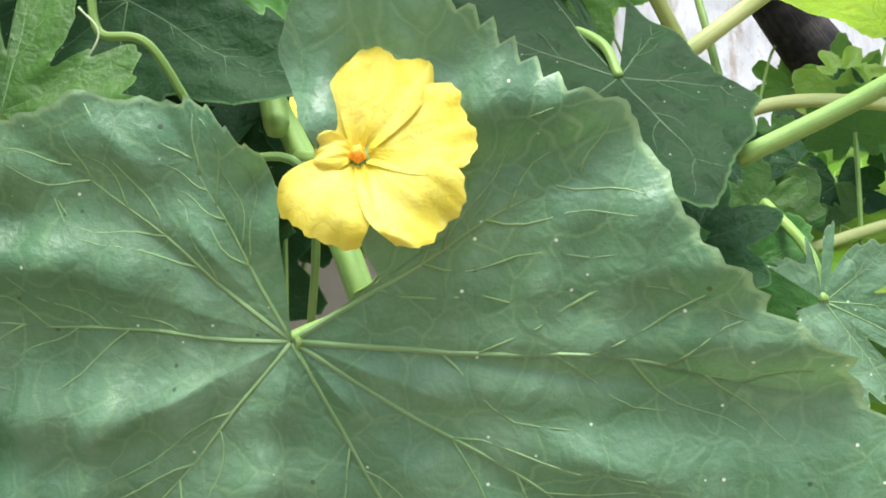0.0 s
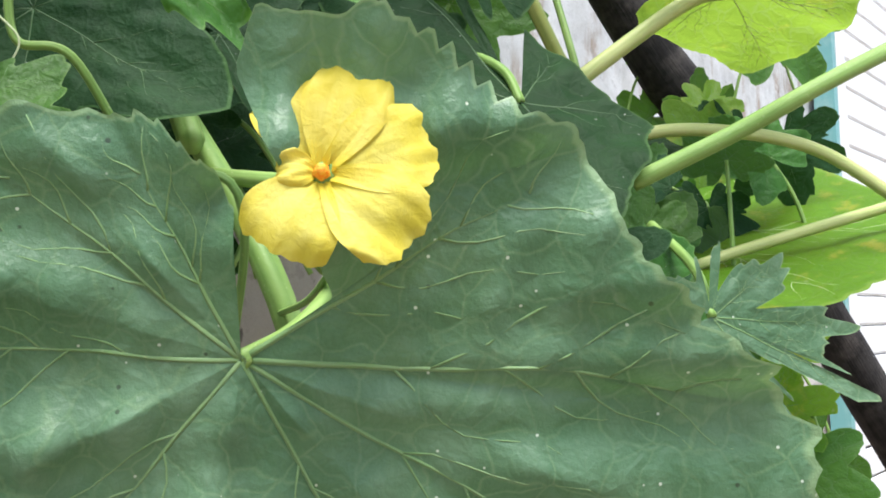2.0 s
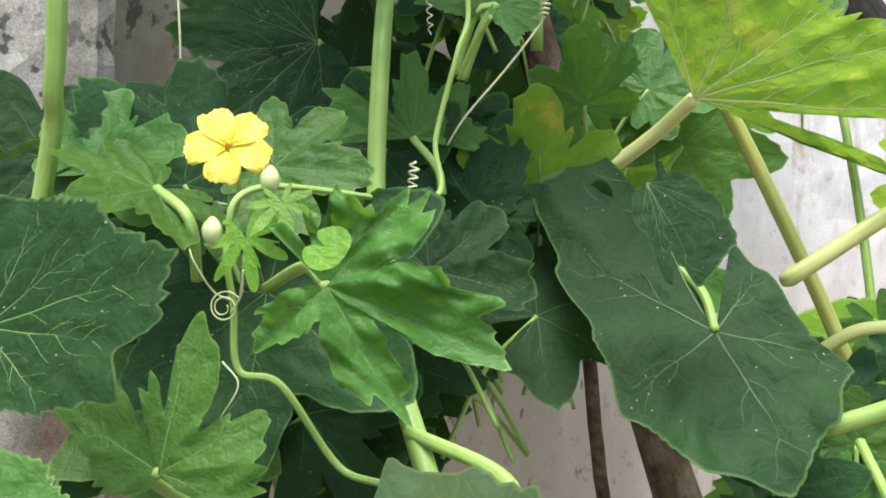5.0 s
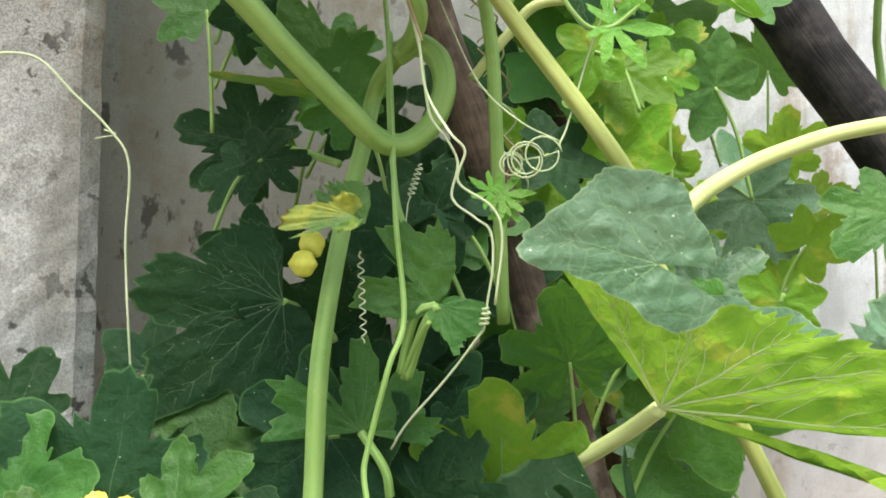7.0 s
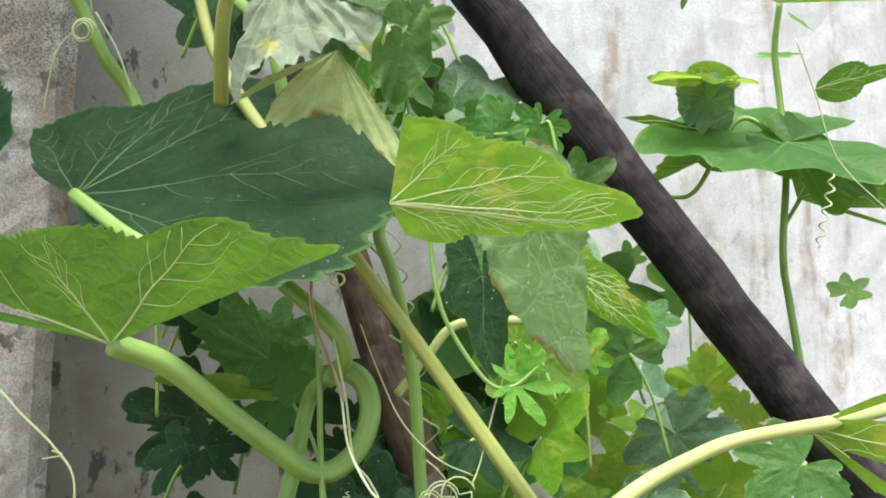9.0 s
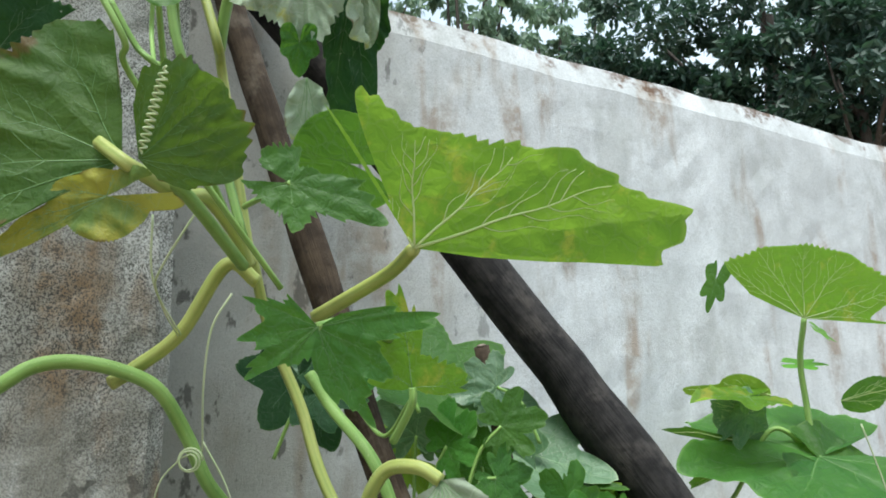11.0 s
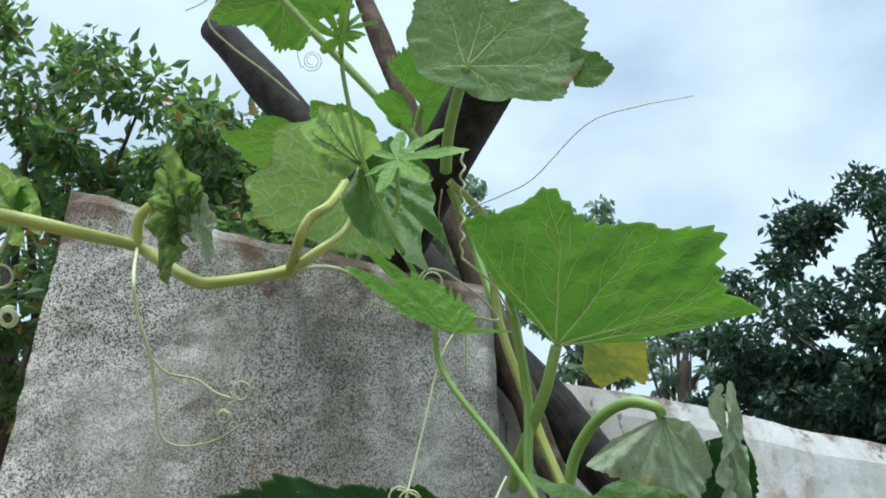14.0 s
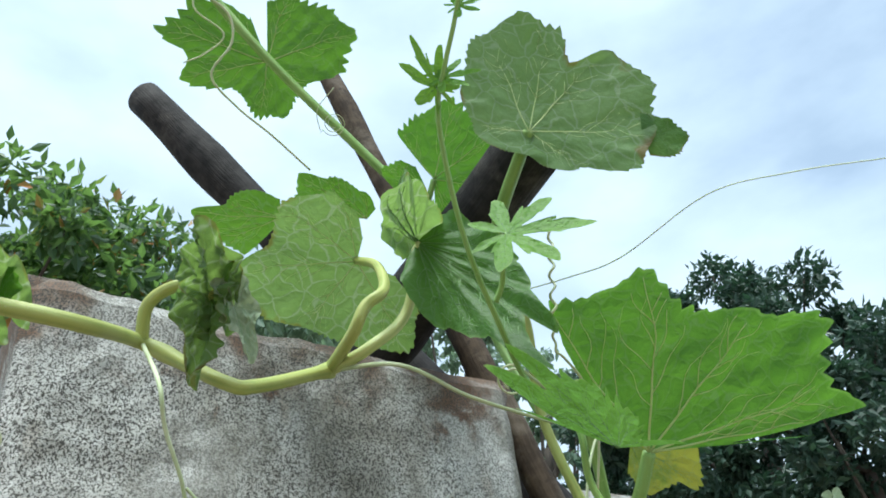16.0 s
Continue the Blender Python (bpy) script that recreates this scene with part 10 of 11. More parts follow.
leaf(bitter, "palm", (-0.0300, 0.3117, 0.9643), (-0.0278, 0.2945, 1.0187), (0.03, -0.99, 0.15), LEAF_DARK_SHADE, seed=294, stalk=[(-0.0311, 0.3203, 0.9221), (-0.0319, 0.3272, 0.8653)], seg=96, rings=8, branches=1, pucker=0.15, wave=0.06, stalk_r=0.0012)
leaf(bitter, "palm", (-0.0062, 0.3316, 0.9666), (0.0319, 0.3264, 0.9281), (-0.12, -0.97, 0.19), LEAF_DARK_SHADE, seed=295, stalk=[(-0.0252, 0.3342, 0.9708), (-0.0405, 0.3363, 0.9512)], seg=96, rings=8, branches=1, pucker=0.15, wave=0.06, stalk_r=0.0012)
leaf(bitter, "palm", (0.0182, 0.2105, 0.9149), (-0.0536, 0.1977, 0.9409), (-0.27, -0.83, 0.48), LEAF_DARK_SHADE, seed=296, stalk=[(0.0541, 0.2168, 0.8869), (0.0828, 0.2220, 0.8415)], seg=96, rings=8, branches=1, pucker=0.15, wave=0.06, stalk_r=0.0012)
leaf(bitter, "palm", (0.0051, 0.2844, 0.9189), (-0.0634, 0.2969, 0.9222), (-0.06, -0.91, 0.40), LEAF_DARK_SHADE, seed=297, stalk=[(0.0394, 0.2782, 0.9022), (0.0668, 0.2731, 0.8658)], seg=96, rings=8, branches=1, pucker=0.15, wave=0.06, stalk_r=0.0012)
leaf(bitter, "palm", (-0.0205, 0.2351, 0.9777), (0.0340, 0.2337, 0.9568), (-0.33, -0.84, 0.44), LEAF_DARK_SHADE, seed=298, stalk=[(-0.0477, 0.2357, 0.9732), (-0.0694, 0.2363, 0.9466)], seg=96, rings=8, branches=1, pucker=0.15, wave=0.06, stalk_r=0.0012)
leaf(bitter, "palm", (0.0160, 0.1875, 0.8902), (0.0116, 0.2124, 0.9416), (0.14, -0.94, 0.31), LEAF_DARK_SHADE, seed=299, stalk=[(0.0182, 0.1751, 0.8495), (0.0199, 0.1652, 0.7939)], seg=96, rings=8, branches=1, pucker=0.15, wave=0.06, stalk_r=0.0012)
leaf(bitter, "lobed", (-0.0058, 0.1908, 0.8311), (-0.0071, 0.1828, 0.8864), (-0.15, -0.89, 0.44), LEAF_DARK_SHADE, seed=300, stalk=[(-0.0052, 0.1948, 0.7884), (-0.0047, 0.1981, 0.7313)], seg=96, rings=8, branches=1, pucker=0.15, wave=0.06, stalk_r=0.0012)
leaf(bitter, "palm", (-0.1560, 0.2435, 0.8589), (-0.1103, 0.2587, 0.8874), (-0.11, -0.80, 0.59), LEAF_DARK_SHADE, seed=301, stalk=[(-0.1789, 0.2359, 0.8297), (-0.1972, 0.2299, 0.7832)], seg=96, rings=8, branches=1, pucker=0.15, wave=0.06, stalk_r=0.0012)
leaf(bitter, "lobed", (-0.0678, 0.1941, 0.8663), (-0.0140, 0.1912, 0.9057), (0.09, -0.83, 0.55), LEAF_DARK_SHADE, seed=302, stalk=[(-0.0946, 0.1956, 0.8316), (-0.1161, 0.1967, 0.7808)], seg=96, rings=8, branches=1, pucker=0.15, wave=0.06, stalk_r=0.0012)
leaf(bitter, "palm", (-0.0825, 0.1701, 0.8783), (-0.0957, 0.1797, 0.8179), (0.18, -0.93, 0.33), LEAF_DARK_SHADE, seed=303, stalk=[(-0.0760, 0.1653, 0.8935), (-0.0707, 0.1615, 0.8827)], seg=96, rings=8, branches=1, pucker=0.15, wave=0.06, stalk_r=0.0012)
leaf(bitter, "lobed", (-0.0707, 0.2009, 0.8822), (-0.1028, 0.2020, 0.9432), (-0.01, -0.98, 0.22), LEAF_DARK_SHADE, seed=304, stalk=[(-0.0547, 0.2004, 0.8367), (-0.0419, 0.1999, 0.7773)], seg=96, rings=8, branches=1, pucker=0.15, wave=0.06, stalk_r=0.0012)
leaf(bitter, "palm", (-0.1353, 0.2210, 0.8719), (-0.1911, 0.2357, 0.8688), (0.07, -0.89, 0.44), LEAF_DARK_SHADE, seed=305, stalk=[(-0.1074, 0.2136, 0.8585), (-0.0850, 0.2078, 0.8247)], seg=96, rings=8, branches=1, pucker=0.15, wave=0.06, stalk_r=0.0012)
leaf(bitter, "lobed", (-0.0974, 0.1586, 0.8606), (-0.1407, 0.1380, 0.8275), (-0.11, -0.95, 0.30), LEAF_DARK_SHADE, seed=306, stalk=[(-0.0758, 0.1689, 0.8622), (-0.0584, 0.1772, 0.8404)], seg=96, rings=8, branches=1, pucker=0.15, wave=0.06, stalk_r=0.0012)
leaf(bitter, "palm", (0.0179, 0.1771, 0.9170), (-0.0361, 0.1879, 0.9193), (0.18, -0.87, 0.46), LEAF_DARK_SHADE, seed=307, stalk=[(0.0448, 0.1716, 0.9008), (0.0664, 0.1673, 0.8649)], seg=96, rings=8, branches=1, pucker=0.15, wave=0.06, stalk_r=0.0012)
leaf(bitter, "palm", (0.0309, 0.2213, 0.8956), (-0.0179, 0.2348, 0.9027), (-0.06, -0.83, 0.56), LEAF_DARK_SHADE, seed=308, stalk=[(0.0552, 0.2145, 0.8771), (0.0747, 0.2090, 0.8392)], seg=96, rings=8, branches=1, pucker=0.15, wave=0.06, stalk_r=0.0012)
leaf(bitter, "palm", (0.0186, 0.2712, 1.1173), (-0.0240, 0.2633, 1.1119), (0.18, -0.84, 0.51), LEAF_DARK_SHADE, seed=309, stalk=[(0.0399, 0.2751, 1.1050), (0.0569, 0.2782, 1.0722)], seg=96, rings=8, branches=1, pucker=0.15, wave=0.06, stalk_r=0.0012)
leaf(bitter, "lobed", (0.0395, 0.3125, 1.1296), (0.0722, 0.3364, 1.1579), (0.10, -0.83, 0.55), LEAF_MID, seed=310, stalk=[(0.0232, 0.3005, 1.1005), (0.0101, 0.2910, 1.0542)], seg=96, rings=8, branches=1, pucker=0.15, wave=0.06, stalk_r=0.0012)
leaf(bitter, "palm", (0.1123, 0.2987, 1.0444), (0.1057, 0.2739, 1.0909), (0.20, -0.85, 0.49), LEAF_MID, seed=311, stalk=[(0.1155, 0.3110, 1.0061), (0.1182, 0.3209, 0.9525)], seg=96, rings=8, branches=1, pucker=0.15, wave=0.06, stalk_r=0.0012)
leaf(bitter, "lobed", (0.0306, 0.2930, 1.1276), (-0.0166, 0.2910, 1.1235), (0.40, -0.88, 0.26), LEAF_DARK_SHADE, seed=312, stalk=[(0.0542, 0.2940, 1.1147), (0.0731, 0.2948, 1.0813)], seg=96, rings=8, branches=1, pucker=0.15, wave=0.06, stalk_r=0.0012)
leaf(bitter, "palm", (0.0898, 0.2900, 1.0134), (0.1189, 0.3093, 0.9904), (0.16, -0.90, 0.41), LEAF_MID, seed=313, stalk=[(0.0752, 0.2803, 1.0099), (0.0636, 0.2725, 0.9842)], seg=96, rings=8, branches=1, pucker=0.15, wave=0.06, stalk_r=0.0012)
leaf(bitter, "lobed", (0.0552, 0.3938, 1.1412), (0.0203, 0.3809, 1.1714), (0.38, -0.74, 0.56), LEAF_DARK_SHADE, seed=314, stalk=[(0.0726, 0.4002, 1.1111), (0.0866, 0.4053, 1.0641)], seg=96, rings=8, branches=1, pucker=0.15, wave=0.06, stalk_r=0.0012)
leaf(bitter, "palm", (-0.0183, 0.3591, 1.1000), (-0.0409, 0.3635, 1.1405), (0.35, -0.88, 0.32), LEAF_DARK_SHADE, seed=315, stalk=[(-0.0070, 0.3570, 1.0647), (0.0020, 0.3552, 1.0135)], seg=96, rings=8, branches=1, pucker=0.15, wave=0.06, stalk_r=0.0012)
leaf(bitter, "lobed", (0.0682, 0.3128, 1.0987), (0.0481, 0.3052, 1.1462), (0.36, -0.90, 0.23), LEAF_DARK_SHADE, seed=316, stalk=[(0.0782, 0.3167, 1.0600), (0.0863, 0.3198, 1.0060)], seg=96, rings=8, branches=1, pucker=0.15, wave=0.06, stalk_r=0.0012)
leaf(bitter, "palm", (0.1017, 0.3824, 1.0837), (0.1503, 0.3910, 1.0660), (0.28, -0.94, 0.20), LEAF_MID, seed=317, stalk=[(0.0773, 0.3781, 1.0775), (0.0579, 0.3747, 1.0496)], seg=96, rings=8, branches=1, pucker=0.15, wave=0.06, stalk_r=0.0012)
leaf(bitter, "palm", (0.0433, 0.3444, 1.0386), (0.0281, 0.3254, 0.9889), (0.21, -0.80, 0.56), LEAF_DARK_SHADE, seed=318, stalk=[(0.0509, 0.3539, 1.0485), (0.0570, 0.3615, 1.0334)], seg=96, rings=8, branches=1, pucker=0.15, wave=0.06, stalk_r=0.0012)
leaf(bitter, "palm", (0.0637, 0.3667, 1.0026), (0.0725, 0.3839, 1.0592), (0.46, -0.83, 0.31), LEAF_MID, seed=319, stalk=[(0.0593, 0.3581, 0.9593), (0.0558, 0.3513, 0.9017)], seg=96, rings=8, branches=1, pucker=0.15, wave=0.06, stalk_r=0.0012)
leaf(bitter, "palm", (0.0948, 0.3722, 1.0543), (0.1314, 0.3895, 1.0939), (0.15, -0.91, 0.37), LEAF_LIME, seed=320, stalk=[(0.0765, 0.3635, 1.0195), (0.0618, 0.3565, 0.9686)], seg=96, rings=8, branches=1, pucker=0.15, wave=0.06, stalk_r=0.0012)
leaf(far, "palm", (0.1589, 0.7059, 1.2080), (0.1338, 0.6994, 1.1752), (0.06, -0.86, 0.50), LEAF_LIME, seed=321, stalk=[(0.1714, 0.7091, 1.2094), (0.1815, 0.7118, 1.1875)], seg=96, rings=8, branches=1, pucker=0.15, wave=0.06, stalk_r=0.0012)
leaf(far, "palm", (0.1162, 0.5000, 1.2287), (0.0936, 0.5002, 1.2051), (0.21, -0.91, 0.36), LEAF_MID, seed=322, stalk=[(0.1274, 0.4998, 1.2255), (0.1365, 0.4997, 1.1999)], seg=96, rings=8, branches=1, pucker=0.15, wave=0.06, stalk_r=0.0012)
leaf(far, "palm", (0.2632, 0.6219, 1.2017), (0.2656, 0.5967, 1.2462), (0.29, -0.92, 0.25), LEAF_LIME, seed=323, stalk=[(0.2620, 0.6345, 1.1645), (0.2610, 0.6446, 1.1117)], seg=96, rings=8, branches=1, pucker=0.15, wave=0.06, stalk_r=0.0012)
leaf(far, "palm", (0.3061, 0.7172, 1.1725), (0.3406, 0.7207, 1.1853), (0.31, -0.81, 0.50), LEAF_LIME, seed=324, stalk=[(0.2888, 0.7154, 1.1511), (0.2750, 0.7140, 1.1110)], seg=96, rings=8, branches=1, pucker=0.15, wave=0.06, stalk_r=0.0012)
leaf(far, "palm", (0.1331, 0.3968, 1.1605), (0.1633, 0.4191, 1.1441), (-0.05, -0.91, 0.42), LEAF_MID, seed=325, stalk=[(0.1180, 0.3856, 1.1537), (0.1059, 0.3766, 1.1252)], seg=96, rings=8, branches=1, pucker=0.15, wave=0.06, stalk_r=0.0012)
leaf(far, "lobed", (0.2481, 0.4792, 1.0786), (0.2431, 0.4770, 1.0381), (0.00, -0.98, 0.21), LEAF_LIME, seed=326, stalk=[(0.2506, 0.4803, 1.0839), (0.2526, 0.4812, 1.0651)], seg=96, rings=8, branches=1, pucker=0.15, wave=0.06, stalk_r=0.0012)
leaf(far, "lobed", (0.2637, 0.6101, 1.0863), (0.2200, 0.5950, 1.0853), (0.29, -0.93, 0.22), LEAF_LIME, seed=327, stalk=[(0.2855, 0.6177, 1.0718), (0.3030, 0.6238, 1.0373)], seg=96, rings=8, branches=1, pucker=0.15, wave=0.06, stalk_r=0.0012)
leaf(far, "lobed", (0.1968, 0.4388, 1.2290), (0.1657, 0.4228, 1.2607), (0.17, -0.95, 0.26), LEAF_MID, seed=328, stalk=[(0.2123, 0.4468, 1.1982), (0.2248, 0.4532, 1.1506)], seg=96, rings=8, branches=1, pucker=0.15, wave=0.06, stalk_r=0.0012)
leaf(far, "palm", (0.2303, 0.7254, 1.0749), (0.2690, 0.7151, 1.1015), (0.35, -0.77, 0.54), LEAF_LIME, seed=329, stalk=[(0.2110, 0.7305, 1.0466), (0.1955, 0.7346, 1.0010)], seg=96, rings=8, branches=1, pucker=0.15, wave=0.06, stalk_r=0.0012)
leaf(far, "lobed", (0.2764, 0.5575, 1.1233), (0.3046, 0.5496, 1.1478), (0.46, -0.83, 0.32), LEAF_LIME, seed=330, stalk=[(0.2623, 0.5615, 1.0960), (0.2510, 0.5646, 1.0512)], seg=96, rings=8, branches=1, pucker=0.15, wave=0.06, stalk_r=0.0012)
leaf(far, "lobed", (0.1246, 0.3895, 1.2165), (0.0996, 0.4019, 1.1840), (0.16, -0.84, 0.53), LEAF_MID, seed=331, stalk=[(0.1371, 0.3832, 1.2177), (0.1472, 0.3783, 1.1957)], seg=96, rings=8, branches=1, pucker=0.15, wave=0.06, stalk_r=0.0012)
leaf(far, "palm", (0.1511, 0.7056, 1.1994), (0.1758, 0.6901, 1.2433), (0.12, -0.98, 0.16), LEAF_LIME, seed=332, stalk=[(0.1388, 0.7133, 1.1625), (0.1289, 0.7195, 1.1100)], seg=96, rings=8, branches=1, pucker=0.15, wave=0.06, stalk_r=0.0012)
leaf(far, "palm", (0.3257, 0.4918, 1.1442), (0.2832, 0.4792, 1.1136), (-0.05, -0.93, 0.35), LEAF_MID, seed=333, stalk=[(0.3470, 0.4982, 1.1445), (0.3640, 0.5033, 1.1217)], seg=96, rings=8, branches=1, pucker=0.15, wave=0.06, stalk_r=0.0012)
leaf(far, "palm", (0.1075, 0.4857, 1.2447), (0.1013, 0.4990, 1.2844), (-0.02, -0.85, 0.52), LEAF_MID, seed=334, stalk=[(0.1106, 0.4790, 1.2099), (0.1131, 0.4737, 1.1590)], seg=96, rings=8, branches=1, pucker=0.15, wave=0.06, stalk_r=0.0012)
leaf(far, "palm", (0.4540, 0.4929, 0.9107), (0.4146, 0.4968, 0.8944), (0.05, -0.93, 0.37), LEAF_MID, seed=335, stalk=[(0.4737, 0.4910, 0.9038), (0.4894, 0.4894, 0.8753)], seg=96, rings=8, branches=1, pucker=0.15, wave=0.06, stalk_r=0.0012)
leaf(far, "palm", (0.3931, 0.3909, 0.9746), (0.4275, 0.3902, 0.9791), (0.02, -0.88, 0.47), LEAF_LIME, seed=336, stalk=[(0.3758, 0.3913, 0.9573), (0.3621, 0.3915, 0.9205)], seg=96, rings=8, branches=1, pucker=0.15, wave=0.06, stalk_r=0.0012)
leaf(far, "palm", (0.4280, 0.5482, 1.0044), (0.3910, 0.5628, 0.9917), (0.14, -0.96, 0.22), LEAF_MID, seed=337, stalk=[(0.4465, 0.5408, 0.9958), (0.4613, 0.5350, 0.9659)], seg=96, rings=8, branches=1, pucker=0.15, wave=0.06, stalk_r=0.0012)
leaf(far, "lobed", (0.3443, 0.4551, 0.8914), (0.3866, 0.4336, 0.8938), (-0.29, -0.92, 0.25), LEAF_DARK_SHADE, seed=338, stalk=[(0.3231, 0.4658, 0.8752), (0.3061, 0.4744, 0.8392)], seg=96, rings=8, branches=1, pucker=0.15, wave=0.06, stalk_r=0.0012)
leaf(far, "palm", (0.3763, 0.3041, 0.8133), (0.3410, 0.3202, 0.8408), (-0.33, -0.89, 0.30), LEAF_MID, seed=339, stalk=[(0.3939, 0.2960, 0.7846), (0.4080, 0.2896, 0.7386)], seg=96, rings=8, branches=1, pucker=0.15, wave=0.06, stalk_r=0.0012)
leaf(far, "palm", (0.4381, 0.5601, 0.8230), (0.4248, 0.5660, 0.7926), (-0.11, -0.85, 0.51), LEAF_MID, seed=340, stalk=[(0.4447, 0.5571, 0.8232), (0.4500, 0.5548, 0.8004)], seg=96, rings=8, branches=1, pucker=0.15, wave=0.06, stalk_r=0.0012)
leaf(far, "palm", (0.3384, 0.4239, 0.8680), (0.3296, 0.4349, 0.9002), (0.08, -0.83, 0.56), LEAF_MID, seed=341, stalk=[(0.3428, 0.4185, 0.8369), (0.3463, 0.4141, 0.7891)], seg=96, rings=8, branches=1, pucker=0.15, wave=0.06, stalk_r=0.0012)
leaf(far, "palm", (0.4393, 0.4842, 0.9851), (0.4311, 0.4634, 1.0266), (-0.03, -0.85, 0.53), LEAF_MID, seed=342, stalk=[(0.4434, 0.4946, 0.9494), (0.4467, 0.5029, 0.8978)], seg=96, rings=8, branches=1, pucker=0.15, wave=0.06, stalk_r=0.0012)
leaf(far, "palm", (0.3178, 0.2594, 0.8805), (0.3166, 0.2489, 0.8447), (-0.11, -0.83, 0.54), LEAF_DARK_SHADE, seed=343, stalk=[(0.3185, 0.2647, 0.8834), (0.3190, 0.2689, 0.8627)], seg=96, rings=8, branches=1, pucker=0.15, wave=0.06, stalk_r=0.0012)
leaf(far, "palm", (0.3059, 0.2817, 0.8958), (0.2795, 0.2899, 0.8840), (0.02, -0.90, 0.44), LEAF_DARK_SHADE, seed=344, stalk=[(0.3191, 0.2776, 0.8867), (0.3297, 0.2743, 0.8565)], seg=96, rings=8, branches=1, pucker=0.15, wave=0.06, stalk_r=0.0012)
leaf(far, "palm", (0.3699, 0.2577, 0.9234), (0.3825, 0.2631, 0.8815), (-0.40, -0.79, 0.46), LEAF_DARK_SHADE, seed=345, stalk=[(0.3636, 0.2550, 0.9294), (0.3586, 0.2528, 0.9112)], seg=96, rings=8, branches=1, pucker=0.15, wave=0.06, stalk_r=0.0012)
leaf(far, "palm", (0.3264, 0.2504, 0.8517), (0.2937, 0.2477, 0.8641), (-0.29, -0.90, 0.34), LEAF_MID, seed=346, stalk=[(0.3428, 0.2518, 0.8306), (0.3558, 0.2528, 0.7906)], seg=96, rings=8, branches=1, pucker=0.15, wave=0.06, stalk_r=0.0012)
leaf(far, "palm", (0.3130, 0.2287, 0.9041), (0.3156, 0.2368, 0.9355), (-0.45, -0.88, 0.16), LEAF_MID, seed=347, stalk=[(0.3117, 0.2247, 0.8734), (0.3107, 0.2214, 0.8258)], seg=96, rings=8, branches=1, pucker=0.15, wave=0.06, stalk_r=0.0012)
leaf(far, "palm", (0.3902, 0.3433, 0.9391), (0.3575, 0.3442, 0.9046), (-0.04, -0.91, 0.42), LEAF_DARK_SHADE, seed=348, stalk=[(0.4066, 0.3429, 0.9414), (0.4197, 0.3426, 0.9202)], seg=96, rings=8, branches=1, pucker=0.15, wave=0.06, stalk_r=0.0012)
leaf(far, "palm", (0.3656, 0.3661, 0.9110), (0.3224, 0.3702, 0.9261), (-0.35, -0.76, 0.55), LEAF_MID, seed=349, stalk=[(0.3872, 0.3640, 0.8884), (0.4045, 0.3624, 0.8473)], seg=96, rings=8, branches=1, pucker=0.15, wave=0.06, stalk_r=0.0012)
leaf(far, "lobed", (0.3523, 0.2466, 0.9098), (0.3230, 0.2545, 0.9347), (-0.16, -0.95, 0.27), LEAF_MID, seed=350, stalk=[(0.3670, 0.2426, 0.8824), (0.3787, 0.2395, 0.8375)], seg=96, rings=8, branches=1, pucker=0.15, wave=0.06, stalk_r=0.0012)
leaf(far, "palm", (0.3070, 0.3347, 0.9128), (0.3264, 0.3276, 0.8743), (-0.00, -0.92, 0.40), LEAF_MID, seed=351, stalk=[(0.2972, 0.3383, 0.9170), (0.2895, 0.3412, 0.8975)], seg=96, rings=8, branches=1, pucker=0.15, wave=0.06, stalk_r=0.0012)
leaf(far, "palm", (0.2822, 0.2770, 0.8478), (0.3236, 0.2661, 0.8530), (-0.22, -0.83, 0.51), LEAF_DARK_SHADE, seed=352, stalk=[(0.2615, 0.2824, 0.8302), (0.2450, 0.2867, 0.7931)], seg=96, rings=8, branches=1, pucker=0.15, wave=0.06, stalk_r=0.0012)
leaf(far, "palm", (0.3605, 0.3670, 0.9398), (0.3355, 0.3807, 0.9496), (-0.25, -0.87, 0.43), LEAF_DARK_SHADE, seed=353, stalk=[(0.3731, 0.3602, 0.9200), (0.3831, 0.3547, 0.8810)], seg=96, rings=8, branches=1, pucker=0.15, wave=0.06, stalk_r=0.0012)
leaf(far, "palm", (0.3341, 0.3107, 0.8869), (0.3168, 0.3254, 0.8605), (-0.11, -0.97, 0.21), LEAF_MID, seed=354, stalk=[(0.3428, 0.3033, 0.8851), (0.3498, 0.2974, 0.8607)], seg=96, rings=8, branches=1, pucker=0.15, wave=0.06, stalk_r=0.0012)
leaf(far, "palm", (0.3700, 0.2890, 0.7564), (0.3978, 0.2994, 0.7956), (-0.35, -0.80, 0.49), LEAF_LIME, seed=355, stalk=[(0.3560, 0.2839, 0.7219), (0.3449, 0.2797, 0.6712)], seg=96, rings=8, branches=1, pucker=0.15, wave=0.06, stalk_r=0.0012)
leaf(far, "palm", (0.3850, 0.4287, 0.7581), (0.4156, 0.4187, 0.7207), (-0.14, -0.86, 0.48), LEAF_LIME, seed=356, stalk=[(0.3696, 0.4338, 0.7617), (0.3574, 0.4378, 0.7417)], seg=96, rings=8, branches=1, pucker=0.15, wave=0.06, stalk_r=0.0012)
leaf(far, "lobed", (0.3787, 0.3836, 0.7483), (0.3942, 0.3647, 0.7686), (-0.14, -0.98, 0.15), LEAF_LIME, seed=357, stalk=[(0.3710, 0.3930, 0.7231), (0.3648, 0.4006, 0.6800)], seg=96, rings=8, branches=1, pucker=0.15, wave=0.06, stalk_r=0.0012)
